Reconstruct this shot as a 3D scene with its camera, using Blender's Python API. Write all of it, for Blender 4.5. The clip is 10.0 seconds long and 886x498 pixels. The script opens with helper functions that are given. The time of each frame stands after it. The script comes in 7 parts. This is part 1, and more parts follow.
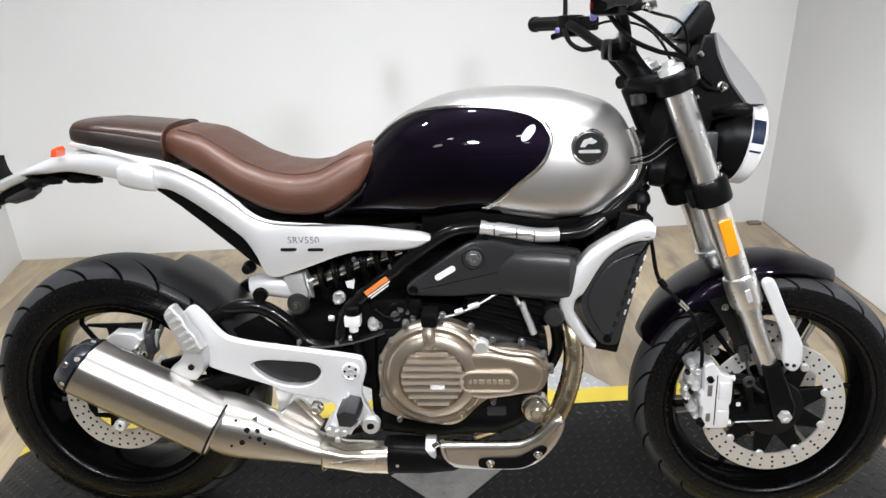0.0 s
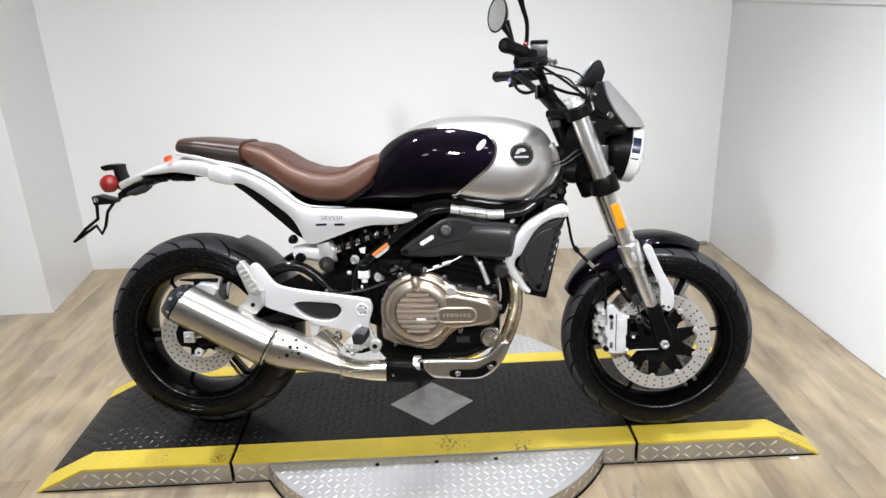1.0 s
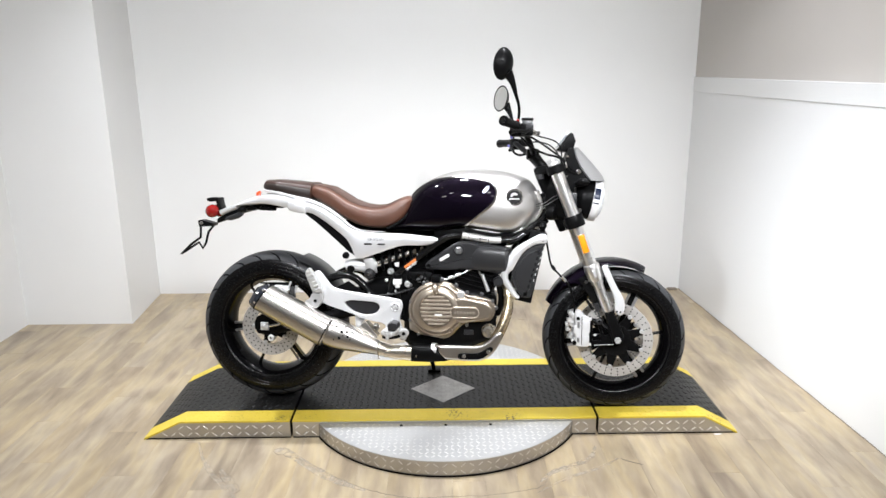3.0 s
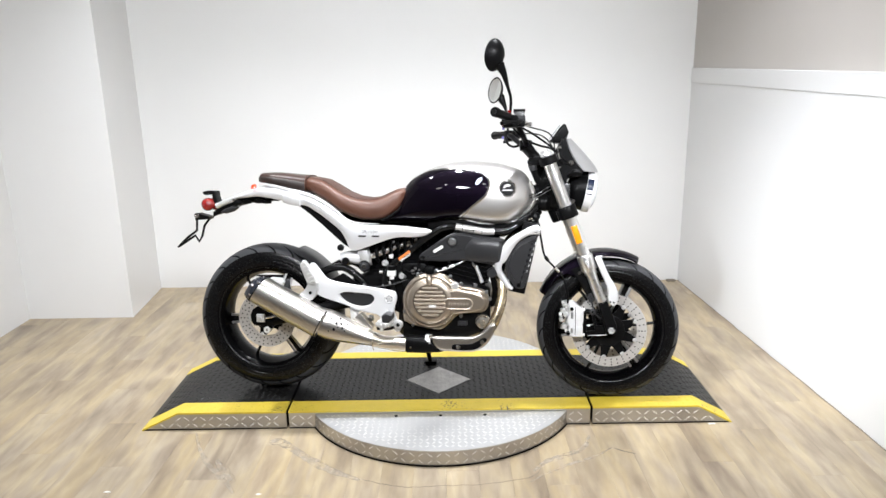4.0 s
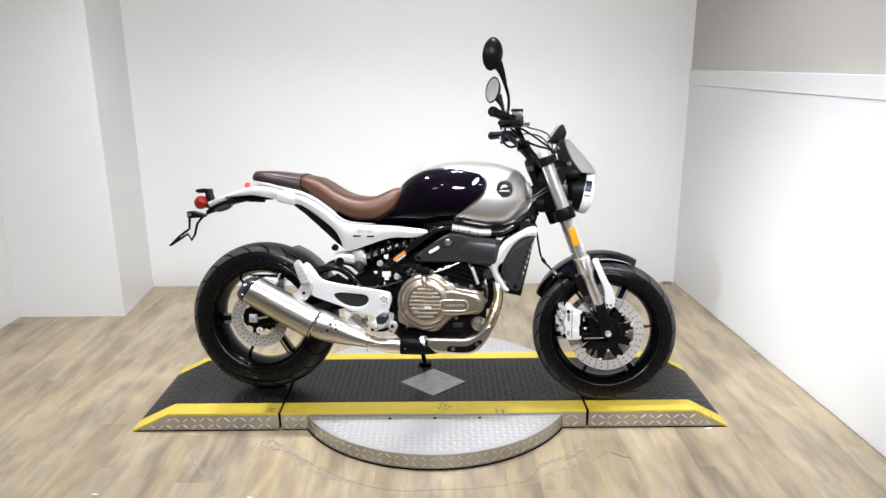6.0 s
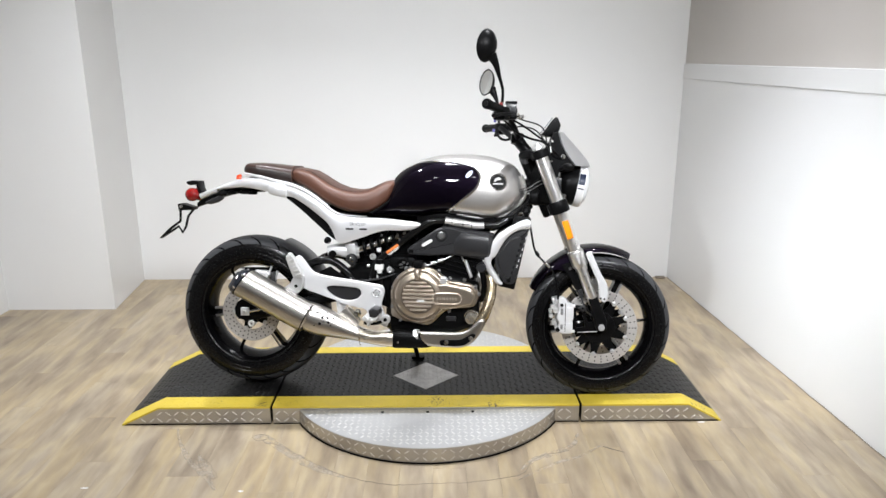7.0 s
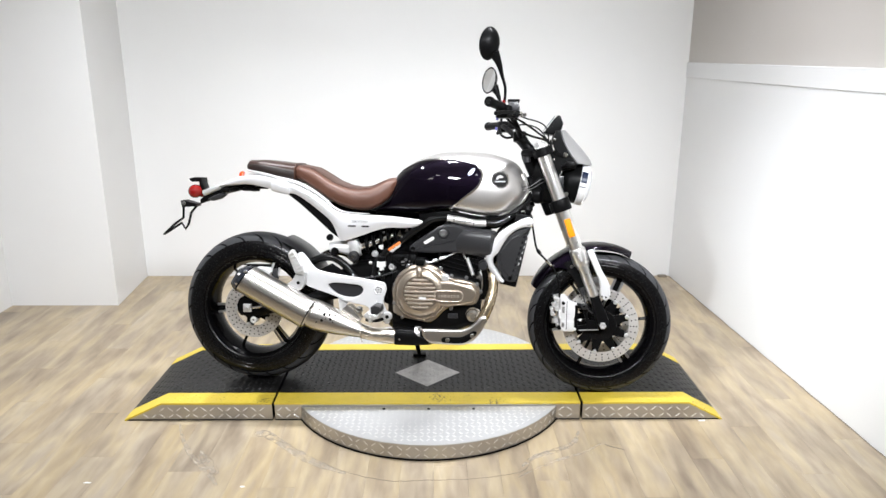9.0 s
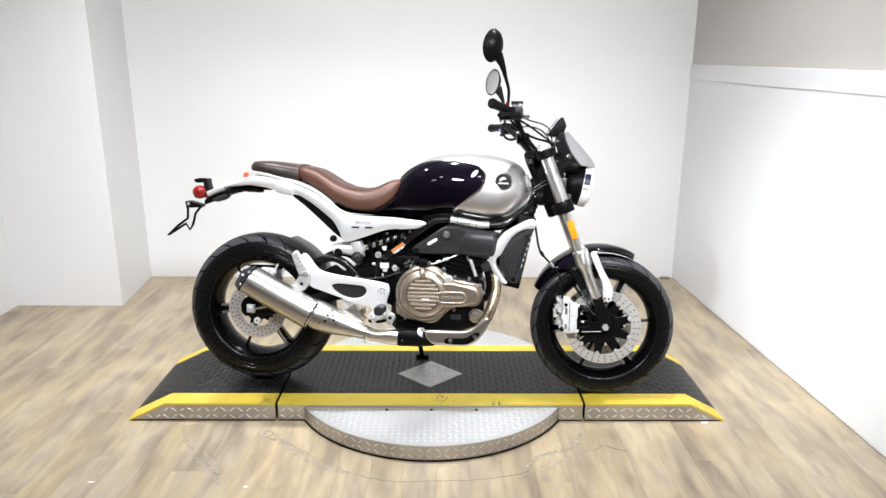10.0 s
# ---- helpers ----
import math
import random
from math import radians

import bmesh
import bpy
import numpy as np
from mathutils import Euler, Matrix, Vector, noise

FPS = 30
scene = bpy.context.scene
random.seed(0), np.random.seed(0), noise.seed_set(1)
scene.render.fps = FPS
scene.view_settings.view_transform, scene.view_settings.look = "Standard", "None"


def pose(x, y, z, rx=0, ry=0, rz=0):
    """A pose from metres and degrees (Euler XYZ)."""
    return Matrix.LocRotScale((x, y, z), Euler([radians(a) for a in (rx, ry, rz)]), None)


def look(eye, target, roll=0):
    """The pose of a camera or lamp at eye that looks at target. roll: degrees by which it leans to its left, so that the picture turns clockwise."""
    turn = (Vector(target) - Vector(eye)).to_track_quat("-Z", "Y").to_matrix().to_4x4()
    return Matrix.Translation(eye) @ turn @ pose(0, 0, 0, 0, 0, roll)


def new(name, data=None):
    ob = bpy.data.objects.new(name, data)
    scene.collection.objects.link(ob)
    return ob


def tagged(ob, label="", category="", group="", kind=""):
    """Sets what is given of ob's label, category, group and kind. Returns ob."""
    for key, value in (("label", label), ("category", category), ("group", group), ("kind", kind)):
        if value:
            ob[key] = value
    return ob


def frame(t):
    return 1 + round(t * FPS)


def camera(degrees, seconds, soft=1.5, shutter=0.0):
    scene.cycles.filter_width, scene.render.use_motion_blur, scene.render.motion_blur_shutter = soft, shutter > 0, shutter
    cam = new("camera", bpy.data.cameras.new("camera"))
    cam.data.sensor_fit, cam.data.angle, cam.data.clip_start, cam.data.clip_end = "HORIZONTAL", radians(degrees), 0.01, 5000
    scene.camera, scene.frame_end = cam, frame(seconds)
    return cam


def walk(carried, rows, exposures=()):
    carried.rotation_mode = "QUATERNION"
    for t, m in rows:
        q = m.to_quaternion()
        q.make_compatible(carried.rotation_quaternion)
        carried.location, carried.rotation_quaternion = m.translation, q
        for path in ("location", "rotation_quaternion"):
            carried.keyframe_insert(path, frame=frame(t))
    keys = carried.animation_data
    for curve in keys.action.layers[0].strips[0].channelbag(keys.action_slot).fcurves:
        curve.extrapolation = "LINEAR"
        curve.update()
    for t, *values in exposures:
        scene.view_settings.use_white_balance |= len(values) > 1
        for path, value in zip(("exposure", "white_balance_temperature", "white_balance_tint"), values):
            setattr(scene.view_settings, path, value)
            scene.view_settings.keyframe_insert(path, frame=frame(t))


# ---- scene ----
cam = camera(64.4, 10.0)
PATH = [
    (0, (0.209, -1.152, 1.39), (0.266, 0.662, 0.549), -2.3),
    (0.1, (0.213, -1.249, 1.394), (0.284, 0.563, 0.551), -1.3),
    (0.2, (0.233, -1.314, 1.393), (0.285, 0.492, 0.536), 0.2),
    (0.3, (0.239, -1.378, 1.403), (0.295, 0.423, 0.535), 0.8),
    (0.4, (0.283, -1.465, 1.400), (0.289, 0.351, 0.563), 0.5),
    (0.5, (0.288, -1.528, 1.408), (0.28, 0.288, 0.571), -0.7),
    (0.6, (0.288, -1.609, 1.406), (0.270, 0.221, 0.599), -2.4),
    (0.7, (0.269, -1.665, 1.409), (0.291, 0.177, 0.631), -2.8),
    (0.8, (0.285, -1.738, 1.421), (0.291, 0.126, 0.695), -2.5),
    (0.9, (0.266, -1.808, 1.429), (0.275, 0.059, 0.714), -2.5),
    (1, (0.27, -1.865, 1.447), (0.297, 0.011, 0.755), -2.3),
    (1.2, (0.275, -1.979, 1.461), (0.311, -0.090, 0.806), -1.1),
    (1.5, (0.313, -2.169, 1.469), (0.336, -0.258, 0.879), -0.4),
    (1.7, (0.346, -2.273, 1.491), (0.373, -0.353, 0.930), 0.8),
    (2, (0.33, -2.397, 1.503), (0.319, -0.473, 0.957), 0.4),
    (2.2, (0.303, -2.469, 1.501), (0.308, -0.532, 1.004), 0.0),
    (2.5, (0.249, -2.575, 1.5), (0.263, -0.641, 0.993), -0.6),
    (2.7, (0.228, -2.637, 1.505), (0.242, -0.701, 1.003), -0.5),
    (3.8, (0.279, -2.698, 1.504), (0.269, -0.763, 0.996), -1.0),
    (4, (0.286, -2.691, 1.496), (0.276, -0.759, 0.979), -1.0),
    (4.5, (0.285, -2.685, 1.495), (0.277, -0.751, 0.986), -0.5),
    (5, (0.289, -2.673, 1.491), (0.289, -0.74, 0.978), -0.5),
    (5.5, (0.291, -2.668, 1.487), (0.289, -0.736, 0.97), -0.5),
    (5.7, (0.284, -2.664, 1.489), (0.287, -0.732, 0.974), -0.5),
    (6.8, (0.279, -2.645, 1.483), (0.292, -0.716, 0.956), -0.1),
    (7, (0.282, -2.644, 1.479), (0.306, -0.716, 0.948), -0.1),
    (7.5, (0.283, -2.644, 1.481), (0.303, -0.717, 0.946), -0.0),
    (8, (0.281, -2.643, 1.483), (0.294, -0.716, 0.95), 0.1),
    (8.5, (0.282, -2.647, 1.481), (0.302, -0.718, 0.953), 0.2),
    (9, (0.284, -2.651, 1.478), (0.301, -0.724, 0.942), 0.1),
    (9.5, (0.282, -2.655, 1.485), (0.292, -0.727, 0.954), 0.2),
    (10, (0.284, -2.658, 1.48), (0.292, -0.731, 0.948), 0.2),
]
EXPOSE = [(0, -0.21), (0.5, -0.28), (1, -0.14), (1.5, -0.10), (2, 0.0), (2.5, 0.05), (4, 0.18), (4.5, 0.16), (5, 0.12),
          (5.5, 0.08), (7, -0.10), (7.5, -0.06), (8, 0.01), (8.5, 0.07), (9, 0.17), (9.5, 0.19), (10, 0.20)]
walk(cam, [(t, look(eye, target, roll)) for t, eye, target, roll in PATH], EXPOSE)

# ---- world and lamps ----
world = bpy.data.worlds.new("room_world")
scene.world = world
world.use_nodes = True
world.node_tree.nodes["Background"].inputs[0].default_value = (0.9, 0.95, 1.0, 1)
world.node_tree.nodes["Background"].inputs[1].default_value = 0.3

CEILING = 3.0
# downlights: place, watts, spread
SPOTS = [(x, y, w, a) for y, w, a in ((-3.0, 2, 128), (-1.9, 2.5, 128), (0.38, 16, 100)) for x in (-1.0, 0.05, 1.05)]
# added unseen swivelling heads that brighten the walls: place, tilt, turn, watts, spread
WASH = [(-1.4, -2.3, 62.5, -52.5, 6, 27), (-0.6, -2.3, 61, 6, 14.5, 84), (0.7, -2.3, 61, 0, 12.5, 84), (1.5, -2.3, 63, 20, 16, 82)]


def area(name, x, y, z, size, watts, colour=(1, 0.97, 0.93), shape="SQUARE", spread=180, tilt=0, turn=0):
    lamp = bpy.data.lights.new(name, "AREA")
    lamp.shape, lamp.size, lamp.energy, lamp.color = shape, size, watts, colour
    lamp.spread = radians(spread)
    ob = new(name, lamp)
    ob.matrix_world = pose(x, y, z, tilt, 0, turn)
    return ob


COOL = (0.932, 0.957, 1.0)
for px, py, pw, spread in SPOTS:
    area("spot_lamp", px, py, CEILING - 0.03, 0.13, pw, COOL, "DISK", spread)
for px, py, tilt, turn, pw, spread in WASH:
    area("added_wash_lamp", px, py, CEILING - 0.30, 0.24, pw, COOL, "DISK", spread, tilt, turn)


# ---- materials ----
def mat(name, col, rough=0.5, metal=0.0, var=0.1, scale=6.0, bump=0.0, bscale=80.0, coat=0.0, rvar=0.12,
        spec=0.5, crough=0.04):
    m = bpy.data.materials.new(name)
    m.use_nodes = True
    nt = m.node_tree
    n, l = nt.nodes, nt.links
    b = n["Principled BSDF"]
    co = n.new("ShaderNodeTexCoord")
    big = n.new("ShaderNodeTexNoise")
    big.inputs["Scale"].default_value, big.inputs["Detail"].default_value = scale, 5
    l.new(co.outputs["Object"], big.inputs["Vector"])
    fine = n.new("ShaderNodeTexNoise")
    fine.inputs["Scale"].default_value, fine.inputs["Detail"].default_value = bscale, 4
    l.new(co.outputs["Object"], fine.inputs["Vector"])
    mix = n.new("ShaderNodeMix")
    mix.data_type = "RGBA"
    mix.inputs[6].default_value = (*[c * (1 - var) for c in col], 1)
    mix.inputs[7].default_value = (*[min(1, c * (1 + var)) for c in col], 1)
    l.new(big.outputs["Fac"], mix.inputs[0])
    l.new(mix.outputs[2], b.inputs["Base Color"])
    rr = n.new("ShaderNodeMapRange")
    rr.inputs[3].default_value, rr.inputs[4].default_value = max(0.02, rough - rvar), min(1, rough + rvar)
    l.new(fine.outputs["Fac"], rr.inputs[0])
    l.new(rr.outputs[0], b.inputs["Roughness"])
    b.inputs["Metallic"].default_value = metal
    b.inputs["Specular IOR Level"].default_value = spec
    b.inputs["Coat Weight"].default_value = coat
    b.inputs["Coat Roughness"].default_value = crough
    if bump:
        bp = n.new("ShaderNodeBump")
        bp.inputs["Strength"].default_value, bp.inputs["Distance"].default_value = bump, 0.002
        l.new(fine.outputs["Fac"], bp.inputs["Height"])
        l.new(bp.outputs[0], b.inputs["Normal"])
    return m


def plank_mat():
    m = bpy.data.materials.new("plank_vinyl")
    m.use_nodes = True
    nt = m.node_tree
    n, l = nt.nodes, nt.links
    b = n["Principled BSDF"]
    co, info = n.new("ShaderNodeTexCoord"), n.new("ShaderNodeObjectInfo")
    off = n.new("ShaderNodeVectorMath")
    off.operation = "MULTIPLY"
    comb = n.new("ShaderNodeCombineXYZ")
    for k in range(3):
        l.new(info.outputs["Random"], comb.inputs[k])
    l.new(comb.outputs[0], off.inputs[0])
    off.inputs[1].default_value = (31.0, 47.0, 13.0)
    add = n.new("ShaderNodeVectorMath")
    l.new(co.outputs["Object"], add.inputs[0])
    l.new(off.outputs[0], add.inputs[1])
    heights = []
    for sc, st in ((2.0, (5.5, 0.95, 1.0)), (9.0, (3.2, 0.6, 1.0)), (60.0, (1.0, 0.06, 1.0))):
        mp = n.new("ShaderNodeMapping")
        mp.inputs["Scale"].default_value = st
        l.new(add.outputs[0], mp.inputs["Vector"])
        t = n.new("ShaderNodeTexNoise")
        t.inputs["Scale"].default_value, t.inputs["Detail"].default_value = sc, 5
        t.inputs["Distortion"].default_value = 0.4
        l.new(mp.outputs[0], t.inputs["Vector"])
        heights.append(t)
    ramp = n.new("ShaderNodeValToRGB")
    e = ramp.color_ramp.elements
    e[0].position, e[0].color = 0.29, (0.190, 0.150, 0.110, 1)
    e[1].position, e[1].color = 0.80, (0.480, 0.405, 0.300, 1)
    for pos, c in ((0.39, (0.280, 0.229, 0.172, 1)), (0.47, (0.360, 0.300, 0.224, 1)), (0.56, (0.440, 0.364, 0.252, 1)), (0.66, (0.375, 0.318, 0.248, 1))):
        x = e.new(pos)
        x.color = c
    # half of the figure runs on across the joints
    run_map, run_on, half = n.new("ShaderNodeMapping"), n.new("ShaderNodeTexNoise"), n.new("ShaderNodeMix")
    geo = n.new("ShaderNodeNewGeometry")
    run_map.inputs["Scale"].default_value = (4.0, 0.9, 1.0)
    l.new(geo.outputs["Position"], run_map.inputs["Vector"])
    l.new(run_map.outputs[0], run_on.inputs["Vector"])
    run_on.inputs["Scale"].default_value, run_on.inputs["Detail"].default_value = 2.4, 5
    half.inputs[0].default_value = 0.55
    l.new(heights[0].outputs["Fac"], half.inputs[2])
    l.new(run_on.outputs["Fac"], half.inputs[3])
    spread_out = n.new("ShaderNodeMapRange")
    spread_out.inputs[1].default_value, spread_out.inputs[2].default_value = 0.34, 0.66
    spread_out.inputs[3].default_value, spread_out.inputs[4].default_value = 0.33, 0.68
    l.new(half.outputs[0], spread_out.inputs[0])
    l.new(spread_out.outputs[0], ramp.inputs[0])
    mid = n.new("ShaderNodeMix")
    mid.data_type, mid.blend_type = "RGBA", "SOFT_LIGHT"
    mid.inputs[0].default_value = 0.5
    l.new(ramp.outputs[0], mid.inputs[6])
    l.new(heights[1].outputs["Fac"], mid.inputs[7])
    tone = n.new("ShaderNodeMapRange")
    tone.inputs[3].default_value, tone.inputs[4].default_value = 0.88, 1.00
    l.new(info.outputs["Random"], tone.inputs[0])
    wide = n.new("ShaderNodeTexNoise")
    wide.inputs["Scale"].default_value, wide.inputs["Detail"].default_value = 2.2, 3
    l.new(geo.outputs["Position"], wide.inputs["Vector"])
    grime = n.new("ShaderNodeMix")
    grime.data_type, grime.blend_type = "RGBA", "MULTIPLY"
    grime.inputs[7].default_value = (0.80, 0.79, 0.79, 1)
    spread = n.new("ShaderNodeMapRange")
    spread.inputs[1].default_value, spread.inputs[2].default_value = 0.42, 0.66
    l.new(wide.outputs["Fac"], spread.inputs[0])
    l.new(spread.outputs[0], grime.inputs[0])
    l.new(mid.outputs[2], grime.inputs[6])
    hsv = n.new("ShaderNodeHueSaturation")
    l.new(grime.outputs[2], hsv.inputs["Color"])
    l.new(tone.outputs[0], hsv.inputs["Value"])
    hue = n.new("ShaderNodeMath")
    hue.operation = "FRACT"
    ten = n.new("ShaderNodeMath")
    ten.operation = "MULTIPLY"
    ten.inputs[1].default_value = 17.0
    l.new(info.outputs["Random"], ten.inputs[0])
    l.new(ten.outputs[0], hue.inputs[0])
    sat = n.new("ShaderNodeMapRange")
    sat.inputs[3].default_value, sat.inputs[4].default_value = 1.04, 1.22
    l.new(hue.outputs[0], sat.inputs[0])
    l.new(sat.outputs[0], hsv.inputs["Saturation"])
    l.new(hsv.outputs[0], b.inputs["Base Color"])
    b.inputs["Roughness"].default_value = 0.38
    bp = n.new("ShaderNodeBump")
    bp.inputs["Strength"].default_value, bp.inputs["Distance"].default_value = 0.15, 0.001
    l.new(heights[2].outputs["Fac"], bp.inputs["Height"])
    l.new(bp.outputs[0], b.inputs["Normal"])
    return m


M_WALL = mat("wall_paint", (0.74, 0.74, 0.735), 0.6, 0, 0.03, 2.0, 0.06, 140)
M_GLOSSWALL = mat("wall_panel_gloss", (0.72, 0.727, 0.735), 0.24, 0, 0.02, 1.2, 0, 3, rvar=0.05)
# upper side wall: darker and warmer in tone than the panel below
M_GREIGE = mat("wall_upper_greige", (0.53, 0.505, 0.48), 0.6, 0, 0.04, 2.0, 0.06, 140)
# for added surfaces out of view; the tone sets bounce light and reflections
M_DIM = mat("unseen_fill_grey", (0.41, 0.415, 0.42), 0.8, 0, 0.1, 2.0, 0.06, 140)
M_PLANK = plank_mat()


def worn(m, col, scale, level):
    """Rubs a paint through to what lies under it, in specks gathered in patches."""
    n, l = m.node_tree.nodes, m.node_tree.links
    b = n["Principled BSDF"]
    under = b.inputs["Base Color"].links[0].from_socket
    co = n.new("ShaderNodeTexCoord")
    small, wide = n.new("ShaderNodeTexNoise"), n.new("ShaderNodeTexNoise")
    small.inputs["Scale"].default_value, wide.inputs["Scale"].default_value = scale, scale / 18
    total = n.new("ShaderNodeMath")
    for t, k in ((small, 0), (wide, 1)):
        l.new(co.outputs["Object"], t.inputs["Vector"])
        l.new(t.outputs["Fac"], total.inputs[k])
    step = n.new("ShaderNodeMapRange")
    step.inputs[1].default_value, step.inputs[2].default_value = level, level + 0.08
    l.new(total.outputs[0], step.inputs[0])
    mix = n.new("ShaderNodeMix")
    mix.data_type = "RGBA"
    mix.inputs[7].default_value = (*col, 1)
    l.new(step.outputs[0], mix.inputs[0])
    l.new(under, mix.inputs[6])
    l.new(mix.outputs[2], b.inputs["Base Color"])
    return m


M_GROUT = mat("floor_joint", (0.33, 0.285, 0.225), 0.7)
M_SCAR = mat("floor_tear", (0.20, 0.17, 0.135), 0.7, 0, 0.3, 30)
M_SEALANT = mat("floor_patch", (0.45, 0.39, 0.31), 0.5, 0, 0.16, 14)


def thin_film(m, scale, low, high):
    """Lets what lies under a smear show through where it is worn away."""
    n, l = m.node_tree.nodes, m.node_tree.links
    tex, co, step = n.new("ShaderNodeTexNoise"), n.new("ShaderNodeTexCoord"), n.new("ShaderNodeMapRange")
    tex.inputs["Scale"].default_value, tex.inputs["Detail"].default_value = scale, 6
    l.new(co.outputs["Object"], tex.inputs["Vector"])
    l.new(tex.outputs["Fac"], step.inputs[0])
    step.inputs[1].default_value, step.inputs[2].default_value = 0.38, 0.66
    step.inputs[3].default_value, step.inputs[4].default_value = low, high
    l.new(step.outputs[0], n["Principled BSDF"].inputs["Alpha"])


thin_film(M_SEALANT, 26, 0.05, 0.75)
M_MAT = mat("black_tread_rubber", (0.0055, 0.0054, 0.0053), 0.34, 0, 0.3, 5, 0.15, 90, rvar=0.08, spec=0.22)
# mat rubber made lighter: the highlights on the lugs put into the colour
M_MATLUG = mat("highlit_tread_lug", (0.014, 0.0138, 0.0135), 0.34, 0, 0.4, 30, 0.1, 90, rvar=0.1, spec=0.3)
M_YELLOW = mat("yellow_paint", (0.60, 0.455, 0.050), 0.5, 0, 0.12, 14, 0.15, 70)
worn(M_YELLOW, (0.13, 0.10, 0.035), 110, 1.25)
M_TREAD = mat("galvanised_tread", (0.46, 0.44, 0.41), 0.36, 0.9, 0.18, 7, 0.06, 60)
M_DISCTOP = mat("scuffed_tread", (0.52, 0.522, 0.525), 0.44, 0.65, 0.10, 5, 0.1, 60)
# paler than the plate they rise from: the lugs' glint put into the colour
M_LUG = mat("tread_lug_glint", (0.66, 0.65, 0.63), 0.32, 0.3, 0.1, 20)
M_TYRE = mat("tyre_rubber", (0.0030, 0.0030, 0.0033), 0.26, 0, 0.25, 12, 0.04, 160, 0.0, 0.07, spec=0.26)
# lit copy of the tyre rubber: light on the shoulders put into its colour
M_TREADRUBBER = mat("tread_rubber_lit", (0.040, 0.041, 0.044), 0.5, 0, 0.35, 9, 0.15, 160, spec=0.22)
# shade inside the tyre grooves, as a flat black
M_GROOVE = mat("groove_shade", (0.0015, 0.0015, 0.0016), 0.9, spec=0.05)
M_BLACK = mat("black_plastic", (0.0035, 0.0035, 0.0037), 0.36, 0, 0.2, 12, 0.06, 200, spec=0.075)
M_BLACKGLOSS = mat("black_gloss_paint", (0.005, 0.005, 0.0052), 0.18, 0, 0.2, 8, 0, 80, 0.15, 0.06, spec=0.2)
M_GREYPLASTIC = mat("charcoal_plastic", (0.021, 0.021, 0.0225), 0.33, 0, 0.15, 14, 0.12, 300, spec=0.42)
M_PURPLE = mat("purple_black_metallic", (0.0034, 0.0021, 0.0050), 0.42, 0.6, 0.2, 4, 0, 600, 0.45, 0.06, spec=0.0, crough=0.035)
M_TANK = mat("brushed_warm_silver", (0.60, 0.585, 0.57), 0.38, 0.95, 0.05, 3, 0, 90, 0.2, 0.04)
M_WHITE = mat("silver_white_paint", (0.66, 0.66, 0.67), 0.34, 0.35, 0.05, 5, 0, 90, 0.3, 0.04)
M_LEATHER = mat("brown_leather", (0.090, 0.037, 0.0225), 0.44, 0, 0.35, 9, 0.25, 260)
M_DARKLEATHER = mat("dark_brown_leather", (0.016, 0.010, 0.008), 0.42, 0, 0.2, 7, 0.3, 260)
M_PADLEATHER = mat("dark_pad_leather", (0.034, 0.0165, 0.0115), 0.34, 0, 0.4, 12, 0.3, 240)
M_SEATTOP = mat("worn_seat_top", (0.062, 0.027, 0.0175), 0.48, 0, 0.2, 9, 0.4, 200)
M_CHROME = mat("satin_chrome", (0.78, 0.77, 0.75), 0.16, 1.0, 0.05, 8, 0, 90, 0, 0.06)
M_STEEL = mat("brushed_steel", (0.54, 0.515, 0.485), 0.33, 1.0, 0.06, 4, 0.04, 160, 0, 0.06)
M_SATIN = mat("satin_silver_paint", (0.72, 0.72, 0.73), 0.38, 0.3, 0.05, 8, 0.03, 200)
M_GOLDSTEEL = mat("heat_tinted_steel", (0.52, 0.43, 0.30), 0.25, 1.0, 0.2, 6, 0, 70)
M_CAST = mat("cast_aluminium", (0.66, 0.66, 0.66), 0.38, 0.65, 0.1, 10, 0.1, 250)
M_ROUGHCAST = mat("rough_cast_aluminium", (0.66, 0.66, 0.65), 0.42, 0.7, 0.25, 60, 0.9, 120, 0, 0.15)
M_BRONZE = mat("bronze_cover_paint", (0.41, 0.35, 0.285), 0.33, 0.86, 0.08, 9, 0, 300, 0, 0.02)
# lit copy of the cover bronze: light caught by raised edges, as colour
M_BRONZELIGHT = mat("bronze_raised_lit", (0.60, 0.53, 0.45), 0.32, 0.75, 0.06, 9, 0, 80, 0, 0.02)
M_DISC = mat("brake_disc_steel", (0.66, 0.635, 0.61), 0.33, 0.6, 0.12, 12, 0.1, 90)
M_AMBER = mat("amber_lens", (0.82, 0.25, 0.008), 0.22, 0, 0.08, 20, 0, 80, 0.3)
M_RED = mat("red_lens", (0.20, 0.006, 0.005), 0.12, 0, 0.1, 20, 0, 80, 0.6)
M_ORANGE = mat("orange_sticker", (0.85, 0.22, 0.05), 0.4)
M_TAILORANGE = mat("red_orange_lens", (0.80, 0.085, 0.02), 0.2, 0, 0.1, 20, 0, 80, 0.4)
M_LETTER = mat("grey_print", (0.16, 0.16, 0.17), 0.5)
M_PAPER = mat("white_sticker", (0.75, 0.75, 0.74), 0.45)
# dark print, and the shade inside holes, slots and bores that are not cut
M_INK = mat("dark_print_and_recess", (0.008, 0.008, 0.008), 0.6, spec=0.12)
M_VIOLET = mat("violet_switch", (0.11, 0.10, 0.34), 0.35)
M_GLASS = mat("headlight_glass", (0.85, 0.88, 0.92), 0.06, 0.3, 0.05, 20, 0, 80, 0.8)
M_MIRROR = mat("mirror_glass", (0.92, 0.92, 0.92), 0.04, 1.0, 0.01, 4, 0, 80, 0, 0.01)
